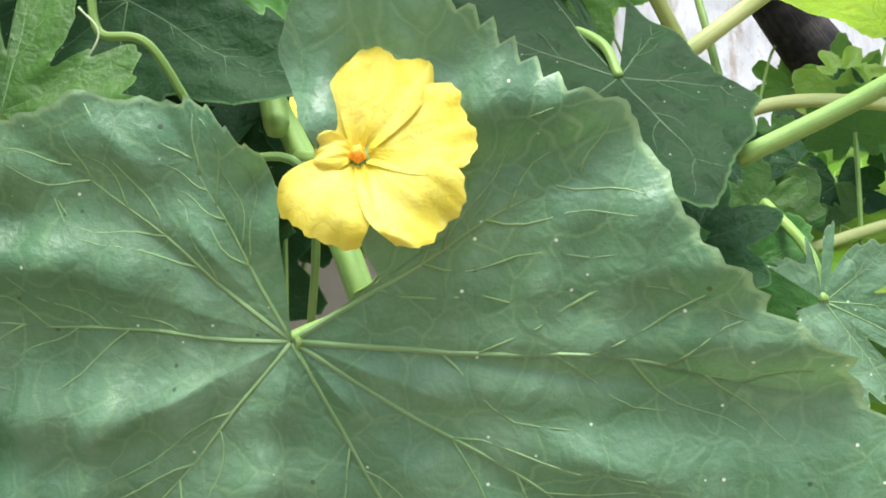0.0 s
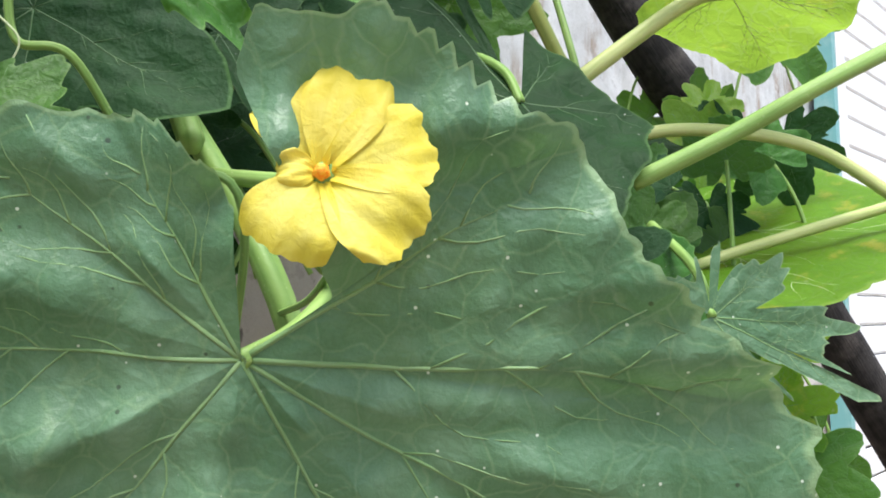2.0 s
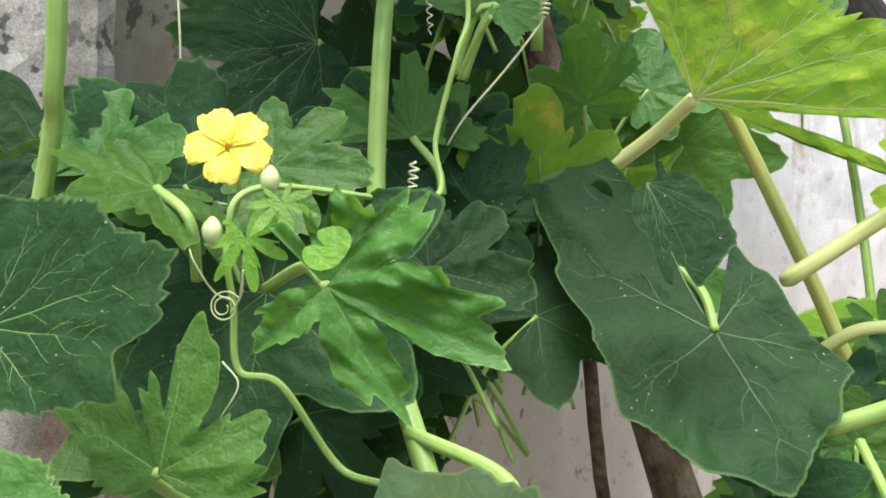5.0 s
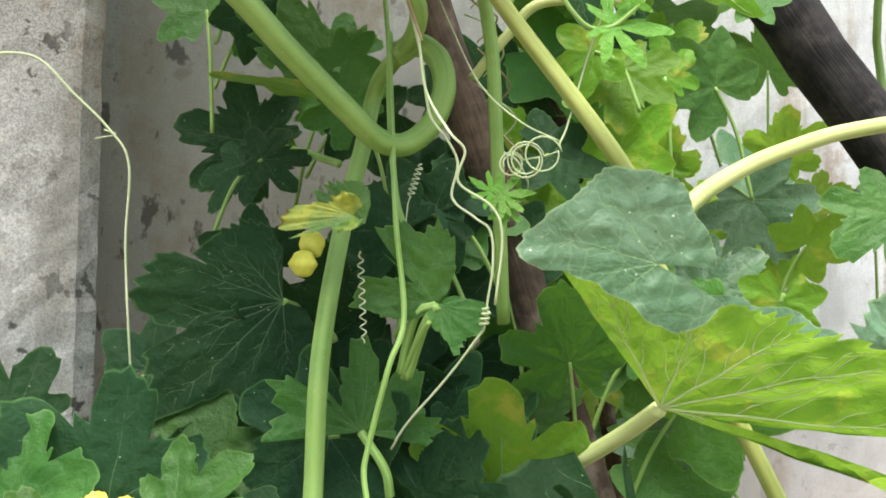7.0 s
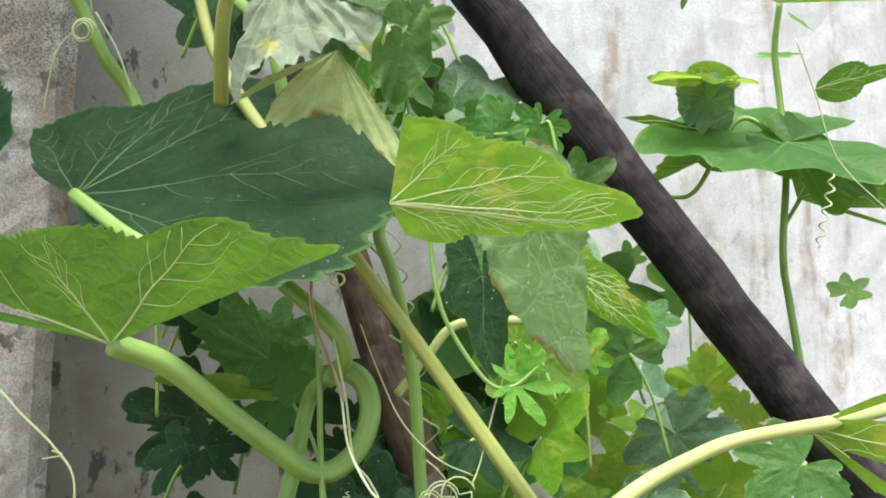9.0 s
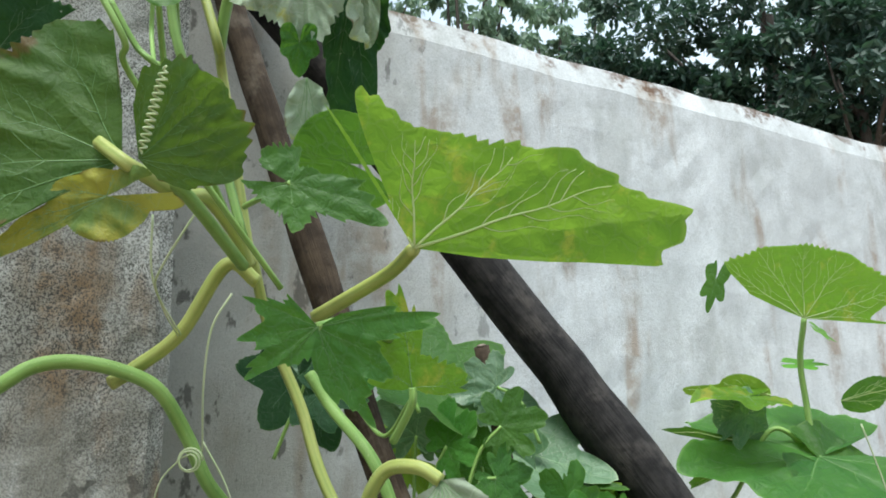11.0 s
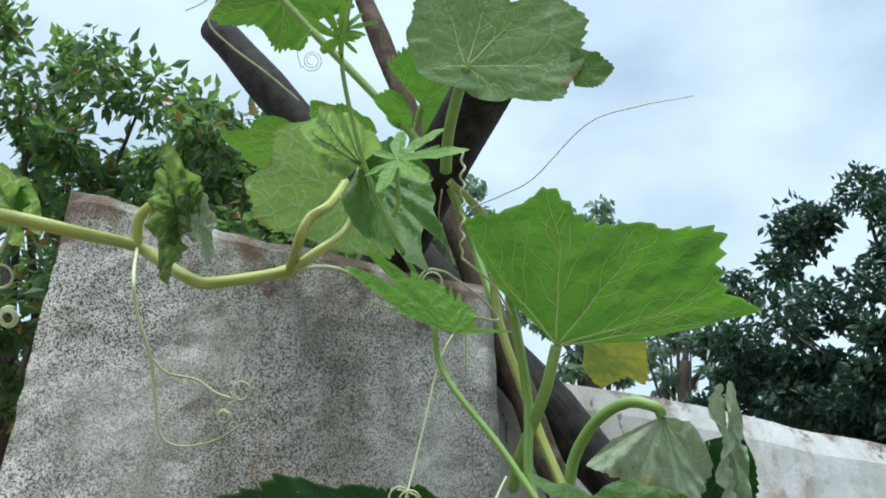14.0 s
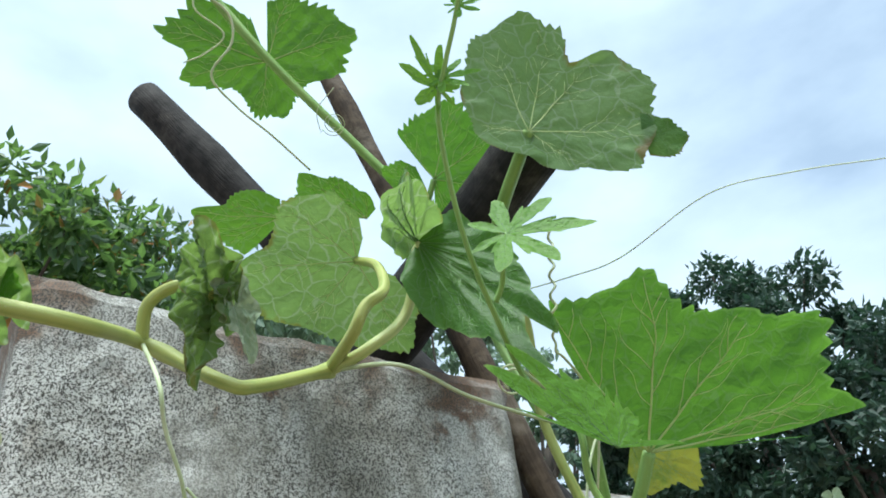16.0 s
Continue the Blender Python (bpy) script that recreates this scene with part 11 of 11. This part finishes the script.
leaf(far, "palm", (0.4255, 0.3191, 0.7293), (0.3900, 0.3303, 0.6982), (-0.16, -0.87, 0.46), LEAF_MID, seed=358, stalk=[(0.4433, 0.3135, 0.7298), (0.4575, 0.3090, 0.7072)], seg=96, rings=8, branches=1, pucker=0.15, wave=0.06, stalk_r=0.0012)
leaf(far, "lobed", (0.3823, 0.2704, 0.7205), (0.4188, 0.2625, 0.7430), (-0.31, -0.78, 0.54), LEAF_MID, seed=359, stalk=[(0.3640, 0.2744, 0.6943), (0.3493, 0.2776, 0.6503)], seg=96, rings=8, branches=1, pucker=0.15, wave=0.06, stalk_r=0.0012)
leaf(far, "palm", (0.3808, 0.3189, 0.7499), (0.3461, 0.3277, 0.7570), (-0.41, -0.76, 0.50), LEAF_MID, seed=360, stalk=[(0.3982, 0.3145, 0.7313), (0.4121, 0.3110, 0.6934)], seg=96, rings=8, branches=1, pucker=0.15, wave=0.06, stalk_r=0.0012)
leaf(far, "lobed", (0.4300, 0.4237, 0.6989), (0.4695, 0.4173, 0.7135), (-0.41, -0.82, 0.39), LEAF_MID, seed=361, stalk=[(0.4103, 0.4270, 0.6766), (0.3946, 0.4295, 0.6358)], seg=96, rings=8, branches=1, pucker=0.15, wave=0.06, stalk_r=0.0012)
leaf(far, "palm", (0.3604, 0.3249, 0.7251), (0.3816, 0.3130, 0.7642), (0.01, -0.98, 0.22), LEAF_LIME, seed=362, stalk=[(0.3498, 0.3308, 0.6905), (0.3413, 0.3356, 0.6398)], seg=96, rings=8, branches=1, pucker=0.15, wave=0.06, stalk_r=0.0012)
leaf(far, "palm", (0.0457, 0.3648, 1.4837), (0.0110, 0.3619, 1.4760), (0.21, -0.97, 0.15), LEAF_BLUE, seed=363, stalk=[(0.0631, 0.3663, 1.4726), (0.0770, 0.3674, 1.4407)], seg=96, rings=8, branches=1, pucker=0.15, wave=0.06, stalk_r=0.0012)
leaf(far, "palm", (0.0506, 0.3135, 1.4503), (0.0824, 0.3108, 1.4571), (0.28, -0.95, 0.16), LEAF_MID, seed=364, stalk=[(0.0347, 0.3149, 1.4319), (0.0219, 0.3160, 1.3942)], seg=96, rings=8, branches=1, pucker=0.15, wave=0.06, stalk_r=0.0012)
leaf(far, "lobed", (-0.0745, 0.2885, 1.4730), (-0.0386, 0.2852, 1.4665), (0.28, -0.87, 0.40), LEAF_DARK_SHADE, seed=365, stalk=[(-0.0925, 0.2902, 1.4613), (-0.1069, 0.2915, 1.4289)], seg=96, rings=8, branches=1, pucker=0.15, wave=0.06, stalk_r=0.0012)
leaf(far, "palm", (-0.0311, 0.4398, 1.4341), (-0.0728, 0.4307, 1.4281), (0.21, -0.94, 0.27), LEAF_LIME, seed=366, stalk=[(-0.0102, 0.4443, 1.4222), (0.0065, 0.4479, 1.3896)], seg=96, rings=8, branches=1, pucker=0.15, wave=0.06, stalk_r=0.0012)
leaf(far, "lobed", (0.0307, 0.3954, 1.4253), (0.0230, 0.3931, 1.4698), (-0.04, -0.91, 0.40), LEAF_MID, seed=367, stalk=[(0.0345, 0.3965, 1.3880), (0.0376, 0.3974, 1.3352)], seg=96, rings=8, branches=1, pucker=0.15, wave=0.06, stalk_r=0.0012)
leaf(far, "palm", (0.0090, 0.3374, 1.4383), (0.0340, 0.3207, 1.4604), (-0.06, -0.90, 0.44), LEAF_MID, seed=368, stalk=[(-0.0036, 0.3458, 1.4122), (-0.0136, 0.3525, 1.3684)], seg=96, rings=8, branches=1, pucker=0.15, wave=0.06, stalk_r=0.0012)
leaf(far, "lobed", (-0.0854, 0.3516, 1.5163), (-0.0568, 0.3496, 1.5278), (0.08, -0.94, 0.33), LEAF_BLUE, seed=369, stalk=[(-0.0997, 0.3526, 1.4956), (-0.1111, 0.3534, 1.4560)], seg=96, rings=8, branches=1, pucker=0.15, wave=0.06, stalk_r=0.0012)
leaf(far, "palm", (-0.0227, 0.4163, 1.4895), (-0.0079, 0.4117, 1.4575), (-0.05, -0.92, 0.38), LEAF_BLUE, seed=370, stalk=[(-0.0301, 0.4187, 1.4905), (-0.0360, 0.4205, 1.4683)], seg=96, rings=8, branches=1, pucker=0.15, wave=0.06, stalk_r=0.0012)
leaf(far, "palm", (-0.0323, 0.2984, 1.5010), (-0.0624, 0.3036, 1.4922), (0.24, -0.93, 0.29), LEAF_MID, seed=371, stalk=[(-0.0173, 0.2958, 1.4904), (-0.0052, 0.2938, 1.4589)], seg=96, rings=8, branches=1, pucker=0.15, wave=0.06, stalk_r=0.0012)
leaf(far, "palm", (0.0464, 0.2997, 1.4146), (0.0675, 0.3127, 1.3919), (0.27, -0.85, 0.45), LEAF_MID, seed=372, stalk=[(0.0359, 0.2931, 1.4110), (0.0275, 0.2879, 1.3851)], seg=96, rings=8, branches=1, pucker=0.15, wave=0.06, stalk_r=0.0012)
leaf(far, "palm", (-0.0208, 0.3916, 1.4499), (-0.0161, 0.3797, 1.4908), (0.10, -0.96, 0.27), LEAF_BLUE, seed=373, stalk=[(-0.0231, 0.3975, 1.4145), (-0.0249, 0.4022, 1.3631)], seg=96, rings=8, branches=1, pucker=0.15, wave=0.06, stalk_r=0.0012)
leaf(far, "palm", (-0.0923, 0.3978, 1.5070), (-0.1288, 0.3804, 1.4857), (0.28, -0.95, 0.17), LEAF_BLUE, seed=374, stalk=[(-0.0741, 0.4065, 1.5026), (-0.0595, 0.4135, 1.4761)], seg=96, rings=8, branches=1, pucker=0.15, wave=0.06, stalk_r=0.0012)
leaf(far, "palm", (0.0841, 0.4739, 1.3601), (0.0591, 0.4692, 1.3566), (0.17, -0.95, 0.26), LEAF_LIME, seed=375, stalk=[(0.0966, 0.4763, 1.3468), (0.1066, 0.4782, 1.3132)], seg=96, rings=8, branches=1, pucker=0.15, wave=0.06, stalk_r=0.0012)
leaf(far, "palm", (0.0709, 0.3514, 1.3621), (0.0564, 0.3587, 1.3963), (0.21, -0.91, 0.36), LEAF_LIME, seed=376, stalk=[(0.0781, 0.3477, 1.3300), (0.0839, 0.3447, 1.2813)], seg=96, rings=8, branches=1, pucker=0.15, wave=0.06, stalk_r=0.0012)
leaf(far, "lobed", (0.0781, 0.4744, 1.2923), (0.1026, 0.4818, 1.3231), (0.28, -0.94, 0.21), LEAF_MID, seed=377, stalk=[(0.0659, 0.4707, 1.2619), (0.0561, 0.4678, 1.2146)], seg=96, rings=8, branches=1, pucker=0.15, wave=0.06, stalk_r=0.0012)
leaf(far, "lobed", (0.1073, 0.3329, 1.3753), (0.0765, 0.3382, 1.3520), (0.18, -0.91, 0.38), LEAF_MID, seed=378, stalk=[(0.1227, 0.3303, 1.3720), (0.1350, 0.3281, 1.3463)], seg=96, rings=8, branches=1, pucker=0.15, wave=0.06, stalk_r=0.0012)
leaf(far, "palm", (0.1252, 0.4073, 1.2873), (0.1279, 0.3904, 1.3226), (0.32, -0.89, 0.33), LEAF_MID, seed=379, stalk=[(0.1239, 0.4158, 1.2547), (0.1228, 0.4226, 1.2056)], seg=96, rings=8, branches=1, pucker=0.15, wave=0.06, stalk_r=0.0012)
leaf(far, "lobed", (0.0887, 0.3413, 1.2978), (0.1167, 0.3468, 1.2915), (-0.07, -0.92, 0.40), LEAF_MID, seed=380, stalk=[(0.0747, 0.3385, 1.2859), (0.0636, 0.3362, 1.2535)], seg=96, rings=8, branches=1, pucker=0.15, wave=0.06, stalk_r=0.0012)
leaf(far, "palm", (0.1381, 0.3550, 1.3877), (0.1255, 0.3613, 1.3599), (-0.11, -0.90, 0.42), LEAF_MID, seed=381, stalk=[(0.1443, 0.3518, 1.3866), (0.1494, 0.3493, 1.3627)], seg=96, rings=8, branches=1, pucker=0.15, wave=0.06, stalk_r=0.0012)
leaf(far, "lobed", (0.1591, 0.4441, 1.3616), (0.1882, 0.4478, 1.3824), (0.33, -0.94, 0.12), LEAF_MID, seed=382, stalk=[(0.1446, 0.4423, 1.3362), (0.1330, 0.4408, 1.2928)], seg=96, rings=8, branches=1, pucker=0.15, wave=0.06, stalk_r=0.0012)
leaf(far, "palm", (0.1169, 0.3392, 1.3637), (0.1023, 0.3448, 1.3863), (-0.11, -0.90, 0.42), LEAF_LIME, seed=383, stalk=[(0.1243, 0.3364, 1.3375), (0.1301, 0.3341, 1.2934)], seg=96, rings=8, branches=1, pucker=0.15, wave=0.06, stalk_r=0.0012)
leaf(far, "palm", (0.0988, 0.4133, 1.3944), (0.0770, 0.4005, 1.4220), (-0.00, -0.93, 0.36), LEAF_MID, seed=384, stalk=[(0.1098, 0.4197, 1.3656), (0.1185, 0.4248, 1.3196)], seg=96, rings=8, branches=1, pucker=0.15, wave=0.06, stalk_r=0.0012)
leaf(bitter, "lobed", (-0.2400, 0.2834, 0.9170), (-0.2647, 0.2912, 0.9573), (-0.06, -0.91, 0.41), LEAF_DARK_SHADE, seed=385, stalk=[(-0.2276, 0.2795, 0.8818), (-0.2177, 0.2764, 0.8307)], seg=96, rings=8, branches=1, pucker=0.15, wave=0.06, stalk_r=0.0012)
leaf(bitter, "lobed", (-0.1087, 0.2330, 0.9563), (-0.1392, 0.2222, 1.0032), (0.22, -0.86, 0.45), LEAF_DARK_SHADE, seed=386, stalk=[(-0.0934, 0.2384, 0.9179), (-0.0812, 0.2427, 0.8641)], seg=96, rings=8, branches=1, pucker=0.15, wave=0.06, stalk_r=0.0012)
leaf(bitter, "lobed", (-0.1451, 0.2567, 0.9514), (-0.1552, 0.2609, 1.0005), (0.21, -0.91, 0.36), LEAF_DARK_SHADE, seed=387, stalk=[(-0.1401, 0.2546, 0.9118), (-0.1361, 0.2529, 0.8572)], seg=96, rings=8, branches=1, pucker=0.15, wave=0.06, stalk_r=0.0012)
leaf(bitter, "lobed", (-0.1766, 0.2558, 0.9201), (-0.2304, 0.2439, 0.9179), (0.14, -0.88, 0.45), LEAF_DARK_SHADE, seed=388, stalk=[(-0.1497, 0.2617, 0.9062), (-0.1282, 0.2664, 0.8720)], seg=96, rings=8, branches=1, pucker=0.15, wave=0.06, stalk_r=0.0012)
leaf(bitter, "palm", (-0.1414, 0.1843, 0.9184), (-0.1973, 0.1967, 0.9210), (0.00, -0.87, 0.50), LEAF_DARK_SHADE, seed=389, stalk=[(-0.1135, 0.1781, 0.9021), (-0.0911, 0.1731, 0.8661)], seg=96, rings=8, branches=1, pucker=0.15, wave=0.06, stalk_r=0.0012)
leaf(bitter, "palm", (-0.0842, 0.3103, 0.8718), (-0.0693, 0.3291, 0.9142), (-0.04, -0.93, 0.36), LEAF_DARK_SHADE, seed=390, stalk=[(-0.0917, 0.3009, 0.8355), (-0.0976, 0.2934, 0.7835)], seg=96, rings=8, branches=1, pucker=0.15, wave=0.06, stalk_r=0.0012)
leaf(bitter, "palm", (-0.1543, 0.2572, 0.9274), (-0.1957, 0.2343, 0.9660), (0.16, -0.87, 0.46), LEAF_DARK_SHADE, seed=391, stalk=[(-0.1336, 0.2686, 0.8932), (-0.1171, 0.2778, 0.8427)], seg=96, rings=8, branches=1, pucker=0.15, wave=0.06, stalk_r=0.0012)
leaf(bitter, "lobed", (-0.0385, 0.1770, 0.9556), (-0.0822, 0.1652, 0.9612), (-0.10, -0.87, 0.49), LEAF_DARK_SHADE, seed=392, stalk=[(-0.0166, 0.1829, 0.9378), (0.0009, 0.1876, 0.9006)], seg=96, rings=8, branches=1, pucker=0.15, wave=0.06, stalk_r=0.0012)
leaf(bitter, "lobed", (-0.1073, 0.2705, 0.9353), (-0.1382, 0.2495, 0.9014), (-0.05, -0.80, 0.59), LEAF_DARK_SHADE, seed=393, stalk=[(-0.0919, 0.2810, 0.9373), (-0.0795, 0.2895, 0.9159)], seg=96, rings=8, branches=1, pucker=0.15, wave=0.06, stalk_r=0.0012)
leaf(bitter, "lobed", (-0.1330, 0.2991, 0.9633), (-0.1120, 0.3017, 0.9036), (0.24, -0.76, 0.60), LEAF_DARK_SHADE, seed=394, stalk=[(-0.1435, 0.2978, 0.9781), (-0.1519, 0.2967, 0.9670)], seg=96, rings=8, branches=1, pucker=0.15, wave=0.06, stalk_r=0.0012)
leaf(bitter, "palm", (-0.2210, 0.2591, 0.9507), (-0.2627, 0.2496, 0.9726), (0.26, -0.84, 0.48), LEAF_DARK_SHADE, seed=395, stalk=[(-0.2001, 0.2639, 0.9247), (-0.1834, 0.2677, 0.8809)], seg=96, rings=8, branches=1, pucker=0.15, wave=0.06, stalk_r=0.0012)
leaf(bitter, "lobed", (-0.2080, 0.2388, 0.9302), (-0.2000, 0.2566, 0.8780), (0.28, -0.91, 0.32), LEAF_DARK_SHADE, seed=396, stalk=[(-0.2120, 0.2299, 0.9413), (-0.2153, 0.2228, 0.9271)], seg=96, rings=8, branches=1, pucker=0.15, wave=0.06, stalk_r=0.0012)
leaf(bitter, "palm", (-0.0657, 0.2436, 0.9318), (-0.0290, 0.2550, 0.8818), (0.12, -0.86, 0.50), LEAF_DARK_SHADE, seed=397, stalk=[(-0.0841, 0.2378, 0.9418), (-0.0988, 0.2333, 0.9268)], seg=96, rings=8, branches=1, pucker=0.15, wave=0.06, stalk_r=0.0012)
leaf(bitter, "lobed", (-0.1987, 0.2504, 0.9433), (-0.2430, 0.2378, 0.8928), (0.30, -0.93, 0.24), LEAF_DARK_SHADE, seed=398, stalk=[(-0.1765, 0.2568, 0.9535), (-0.1587, 0.2618, 0.9388)], seg=96, rings=8, branches=1, pucker=0.15, wave=0.06, stalk_r=0.0012)
leaf(bitter, "palm", (0.0410, 0.2406, 0.8986), (0.0633, 0.2615, 0.9287), (-0.09, -0.84, 0.54), LEAF_DARK_SHADE, seed=399, stalk=[(0.0299, 0.2302, 0.8686), (0.0209, 0.2219, 0.8215)], seg=96, rings=8, branches=1, pucker=0.15, wave=0.06, stalk_r=0.0012)
leaf(bitter, "palm", (0.0547, 0.2755, 0.9878), (0.1152, 0.2641, 0.9869), (0.10, -0.88, 0.46), LEAF_DARK_SHADE, seed=400, stalk=[(0.0244, 0.2812, 0.9733), (0.0002, 0.2858, 0.9387)], seg=96, rings=8, branches=1, pucker=0.15, wave=0.06, stalk_r=0.0012)
leaf(bitter, "palm", (-0.0453, 0.3076, 0.9772), (-0.0632, 0.3152, 1.0270), (0.34, -0.81, 0.47), LEAF_DARK_SHADE, seed=401, stalk=[(-0.0364, 0.3038, 0.9373), (-0.0293, 0.3007, 0.8824)], seg=96, rings=8, branches=1, pucker=0.15, wave=0.06, stalk_r=0.0012)
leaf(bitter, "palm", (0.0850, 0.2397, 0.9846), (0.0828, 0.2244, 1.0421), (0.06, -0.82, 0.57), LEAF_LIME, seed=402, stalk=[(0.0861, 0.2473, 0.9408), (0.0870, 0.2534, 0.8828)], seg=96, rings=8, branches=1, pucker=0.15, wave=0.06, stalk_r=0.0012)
leaf(bitter, "palm", (-0.0527, 0.3173, 0.9067), (0.0068, 0.3077, 0.9200), (0.02, -0.97, 0.24), LEAF_DARK_SHADE, seed=403, stalk=[(-0.0824, 0.3221, 0.8850), (-0.1062, 0.3260, 0.8447)], seg=96, rings=8, branches=1, pucker=0.15, wave=0.06, stalk_r=0.0012)
leaf(bitter, "palm", (0.0583, 0.2447, 0.9964), (0.1010, 0.2555, 0.9674), (-0.04, -0.92, 0.38), LEAF_DARK_SHADE, seed=404, stalk=[(0.0369, 0.2393, 0.9959), (0.0198, 0.2350, 0.9725)], seg=96, rings=8, branches=1, pucker=0.15, wave=0.06, stalk_r=0.0012)
leaf(bitter, "lobed", (0.0801, 0.3368, 0.9152), (0.0426, 0.3367, 0.9334), (-0.12, -0.92, 0.37), LEAF_DARK_SHADE, seed=405, stalk=[(0.0988, 0.3368, 0.8910), (0.1139, 0.3369, 0.8487)], seg=96, rings=8, branches=1, pucker=0.15, wave=0.06, stalk_r=0.0012)
leaf(bitter, "lobed", (0.0848, 0.2191, 0.9167), (0.1374, 0.2449, 0.9438), (0.08, -0.82, 0.57), LEAF_DARK_SHADE, seed=406, stalk=[(0.0585, 0.2063, 0.8882), (0.0375, 0.1960, 0.8423)], seg=96, rings=8, branches=1, pucker=0.15, wave=0.06, stalk_r=0.0012)
# trees beyond the wall
def tree(name, at, height, lean, crown, material, label, seed, leaf_size, count, clumps, group="trees beyond the wall", droop=0.0, puff=0.90):
    """A tapered trunk with limbs and a crown of many small leaves in uneven clumps; crown: (x, y, z half sizes)."""
    rnd = np.random.RandomState(seed)
    ob = thing(name, at, label, "tree", group)
    top = np.array([lean[0], lean[1], height])
    trunk = spline([(0, 0, 0), top * 0.25 + rnd.normal(0, 0.1, 3), top * 0.55 + rnd.normal(0, 0.12, 3), top * 0.8], 8)
    r = height * 0.022
    v, f, u = tube_data(trunk, r, r * 0.4, 10, lump=0.03, seed=seed)
    part("trunk", v, f, BARK, ob, uvs=u)
    centre = np.array([lean[0] * 0.8, lean[1] * 0.8, height - crown[2]])
    cs, bits = [], []
    for i in range(clumps):
        while True:
            q = rnd.uniform(-1, 1, 3)
            if 0.15 < np.linalg.norm(q) < 1:
                break
        q = q / np.linalg.norm(q) * (np.linalg.norm(q) ** 0.6)
        c = centre + q * np.array(crown) * rnd.uniform(0.8, 1.08)
        cs.append((c, rnd.uniform(0.5, 1.15) * crown[0] * puff / clumps ** 0.37))
        if i % 4 == 0:
            start = trunk[int(len(trunk) * rnd.uniform(0.5, 0.98))]
            mid = (start + c) / 2 + rnd.normal(0, 0.1, 3) * crown[0] * 0.4
            bits.append(tube_data(spline([start, mid, c], 5), r * 0.3, r * 0.05, 6))
    bv, bf, bu = joined(bits)
    part("branchwork", bv, bf, BARK, ob, uvs=bu)
    n = count
    pick = rnd.randint(0, clumps, n)
    C = np.array([c for c, _ in cs])[pick]
    R = np.array([s for _, s in cs])[pick]
    d = rnd.normal(0, 1, (n, 3))
    d /= np.linalg.norm(d, axis=1)[:, None]
    P = C + d * (R * rnd.uniform(0.15, 1.0, n) ** 0.6)[:, None] * np.array([1, 1, 0.75])
    a = rnd.normal(0, 1, (n, 3)) + d * 0.6 + np.array([0, 0, -0.5 - droop])
    a /= np.linalg.norm(a, axis=1)[:, None]
    b = np.cross(a, rnd.normal(0, 1, (n, 3)))
    b /= np.linalg.norm(b, axis=1)[:, None]
    nrm = np.cross(a, b)
    s = leaf_size * rnd.uniform(0.6, 1.3, n)[:, None]
    quad = np.stack([P, P + a * s * 0.45 + b * s * 0.24 + nrm * s * 0.06, P + a * s + nrm * s * -0.08, P + a * s * 0.45 - b * s * 0.24 + nrm * s * 0.06], 1).reshape(-1, 3)
    k = np.arange(n)[:, None] * 4
    faces = np.concatenate([k + [[0, 1, 2]], k + [[0, 2, 3]]], 1).reshape(-1, 3).tolist()
    part("crown", quad, faces, material, ob, smooth=False)
    return ob


tree("mango_tree", (-4.17, 4.46, 0.0), 6.27, (0.2, 0.1), (2.10, 2.10, 1.43), CROWN_GREEN, "dense green tree with a few orange leaves", 21, 0.105, 26000, 130)
tree("mango_tree", (-3.64, 5.69, 0.0), 6.41, (0.2, 0.1), (1.40, 1.40, 1.34), CROWN_GREEN, "lower bushy green tree behind the wall", 12, 0.105, 15000, 80)
tree("shade_tree", (2.65, 9.73, 0.0), 8.50, (0.2, 0.1), (1.95, 1.95, 2.30), CROWN_DARK, "dark broad-leaved tree with gaps of sky", 13, 0.12, 20000, 60, puff=0.76)
tree("shade_tree", (1.26, 10.36, 0.0), 7.03, (0.2, 0.1), (1.25, 1.25, 1.69), CROWN_DARK, "dark lower tree beyond the wall", 18, 0.12, 15000, 36)
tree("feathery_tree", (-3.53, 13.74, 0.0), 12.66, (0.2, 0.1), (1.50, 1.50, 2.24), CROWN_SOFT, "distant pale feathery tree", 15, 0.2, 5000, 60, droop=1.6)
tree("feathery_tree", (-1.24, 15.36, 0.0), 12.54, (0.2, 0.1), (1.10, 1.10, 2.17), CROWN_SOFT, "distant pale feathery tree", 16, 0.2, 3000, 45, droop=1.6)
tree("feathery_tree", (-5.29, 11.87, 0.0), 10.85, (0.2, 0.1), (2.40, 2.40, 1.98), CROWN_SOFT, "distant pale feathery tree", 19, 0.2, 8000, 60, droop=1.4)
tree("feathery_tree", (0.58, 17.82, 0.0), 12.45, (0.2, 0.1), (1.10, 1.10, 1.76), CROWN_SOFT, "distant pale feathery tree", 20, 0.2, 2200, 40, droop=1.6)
tree("shade_tree", (3.08, 8.37, 0.0), 6.22, (0.2, 0.1), (1.20, 1.20, 1.03), CROWN_DARK, "low dark tree close beyond the wall", 27, 0.12, 7000, 40)
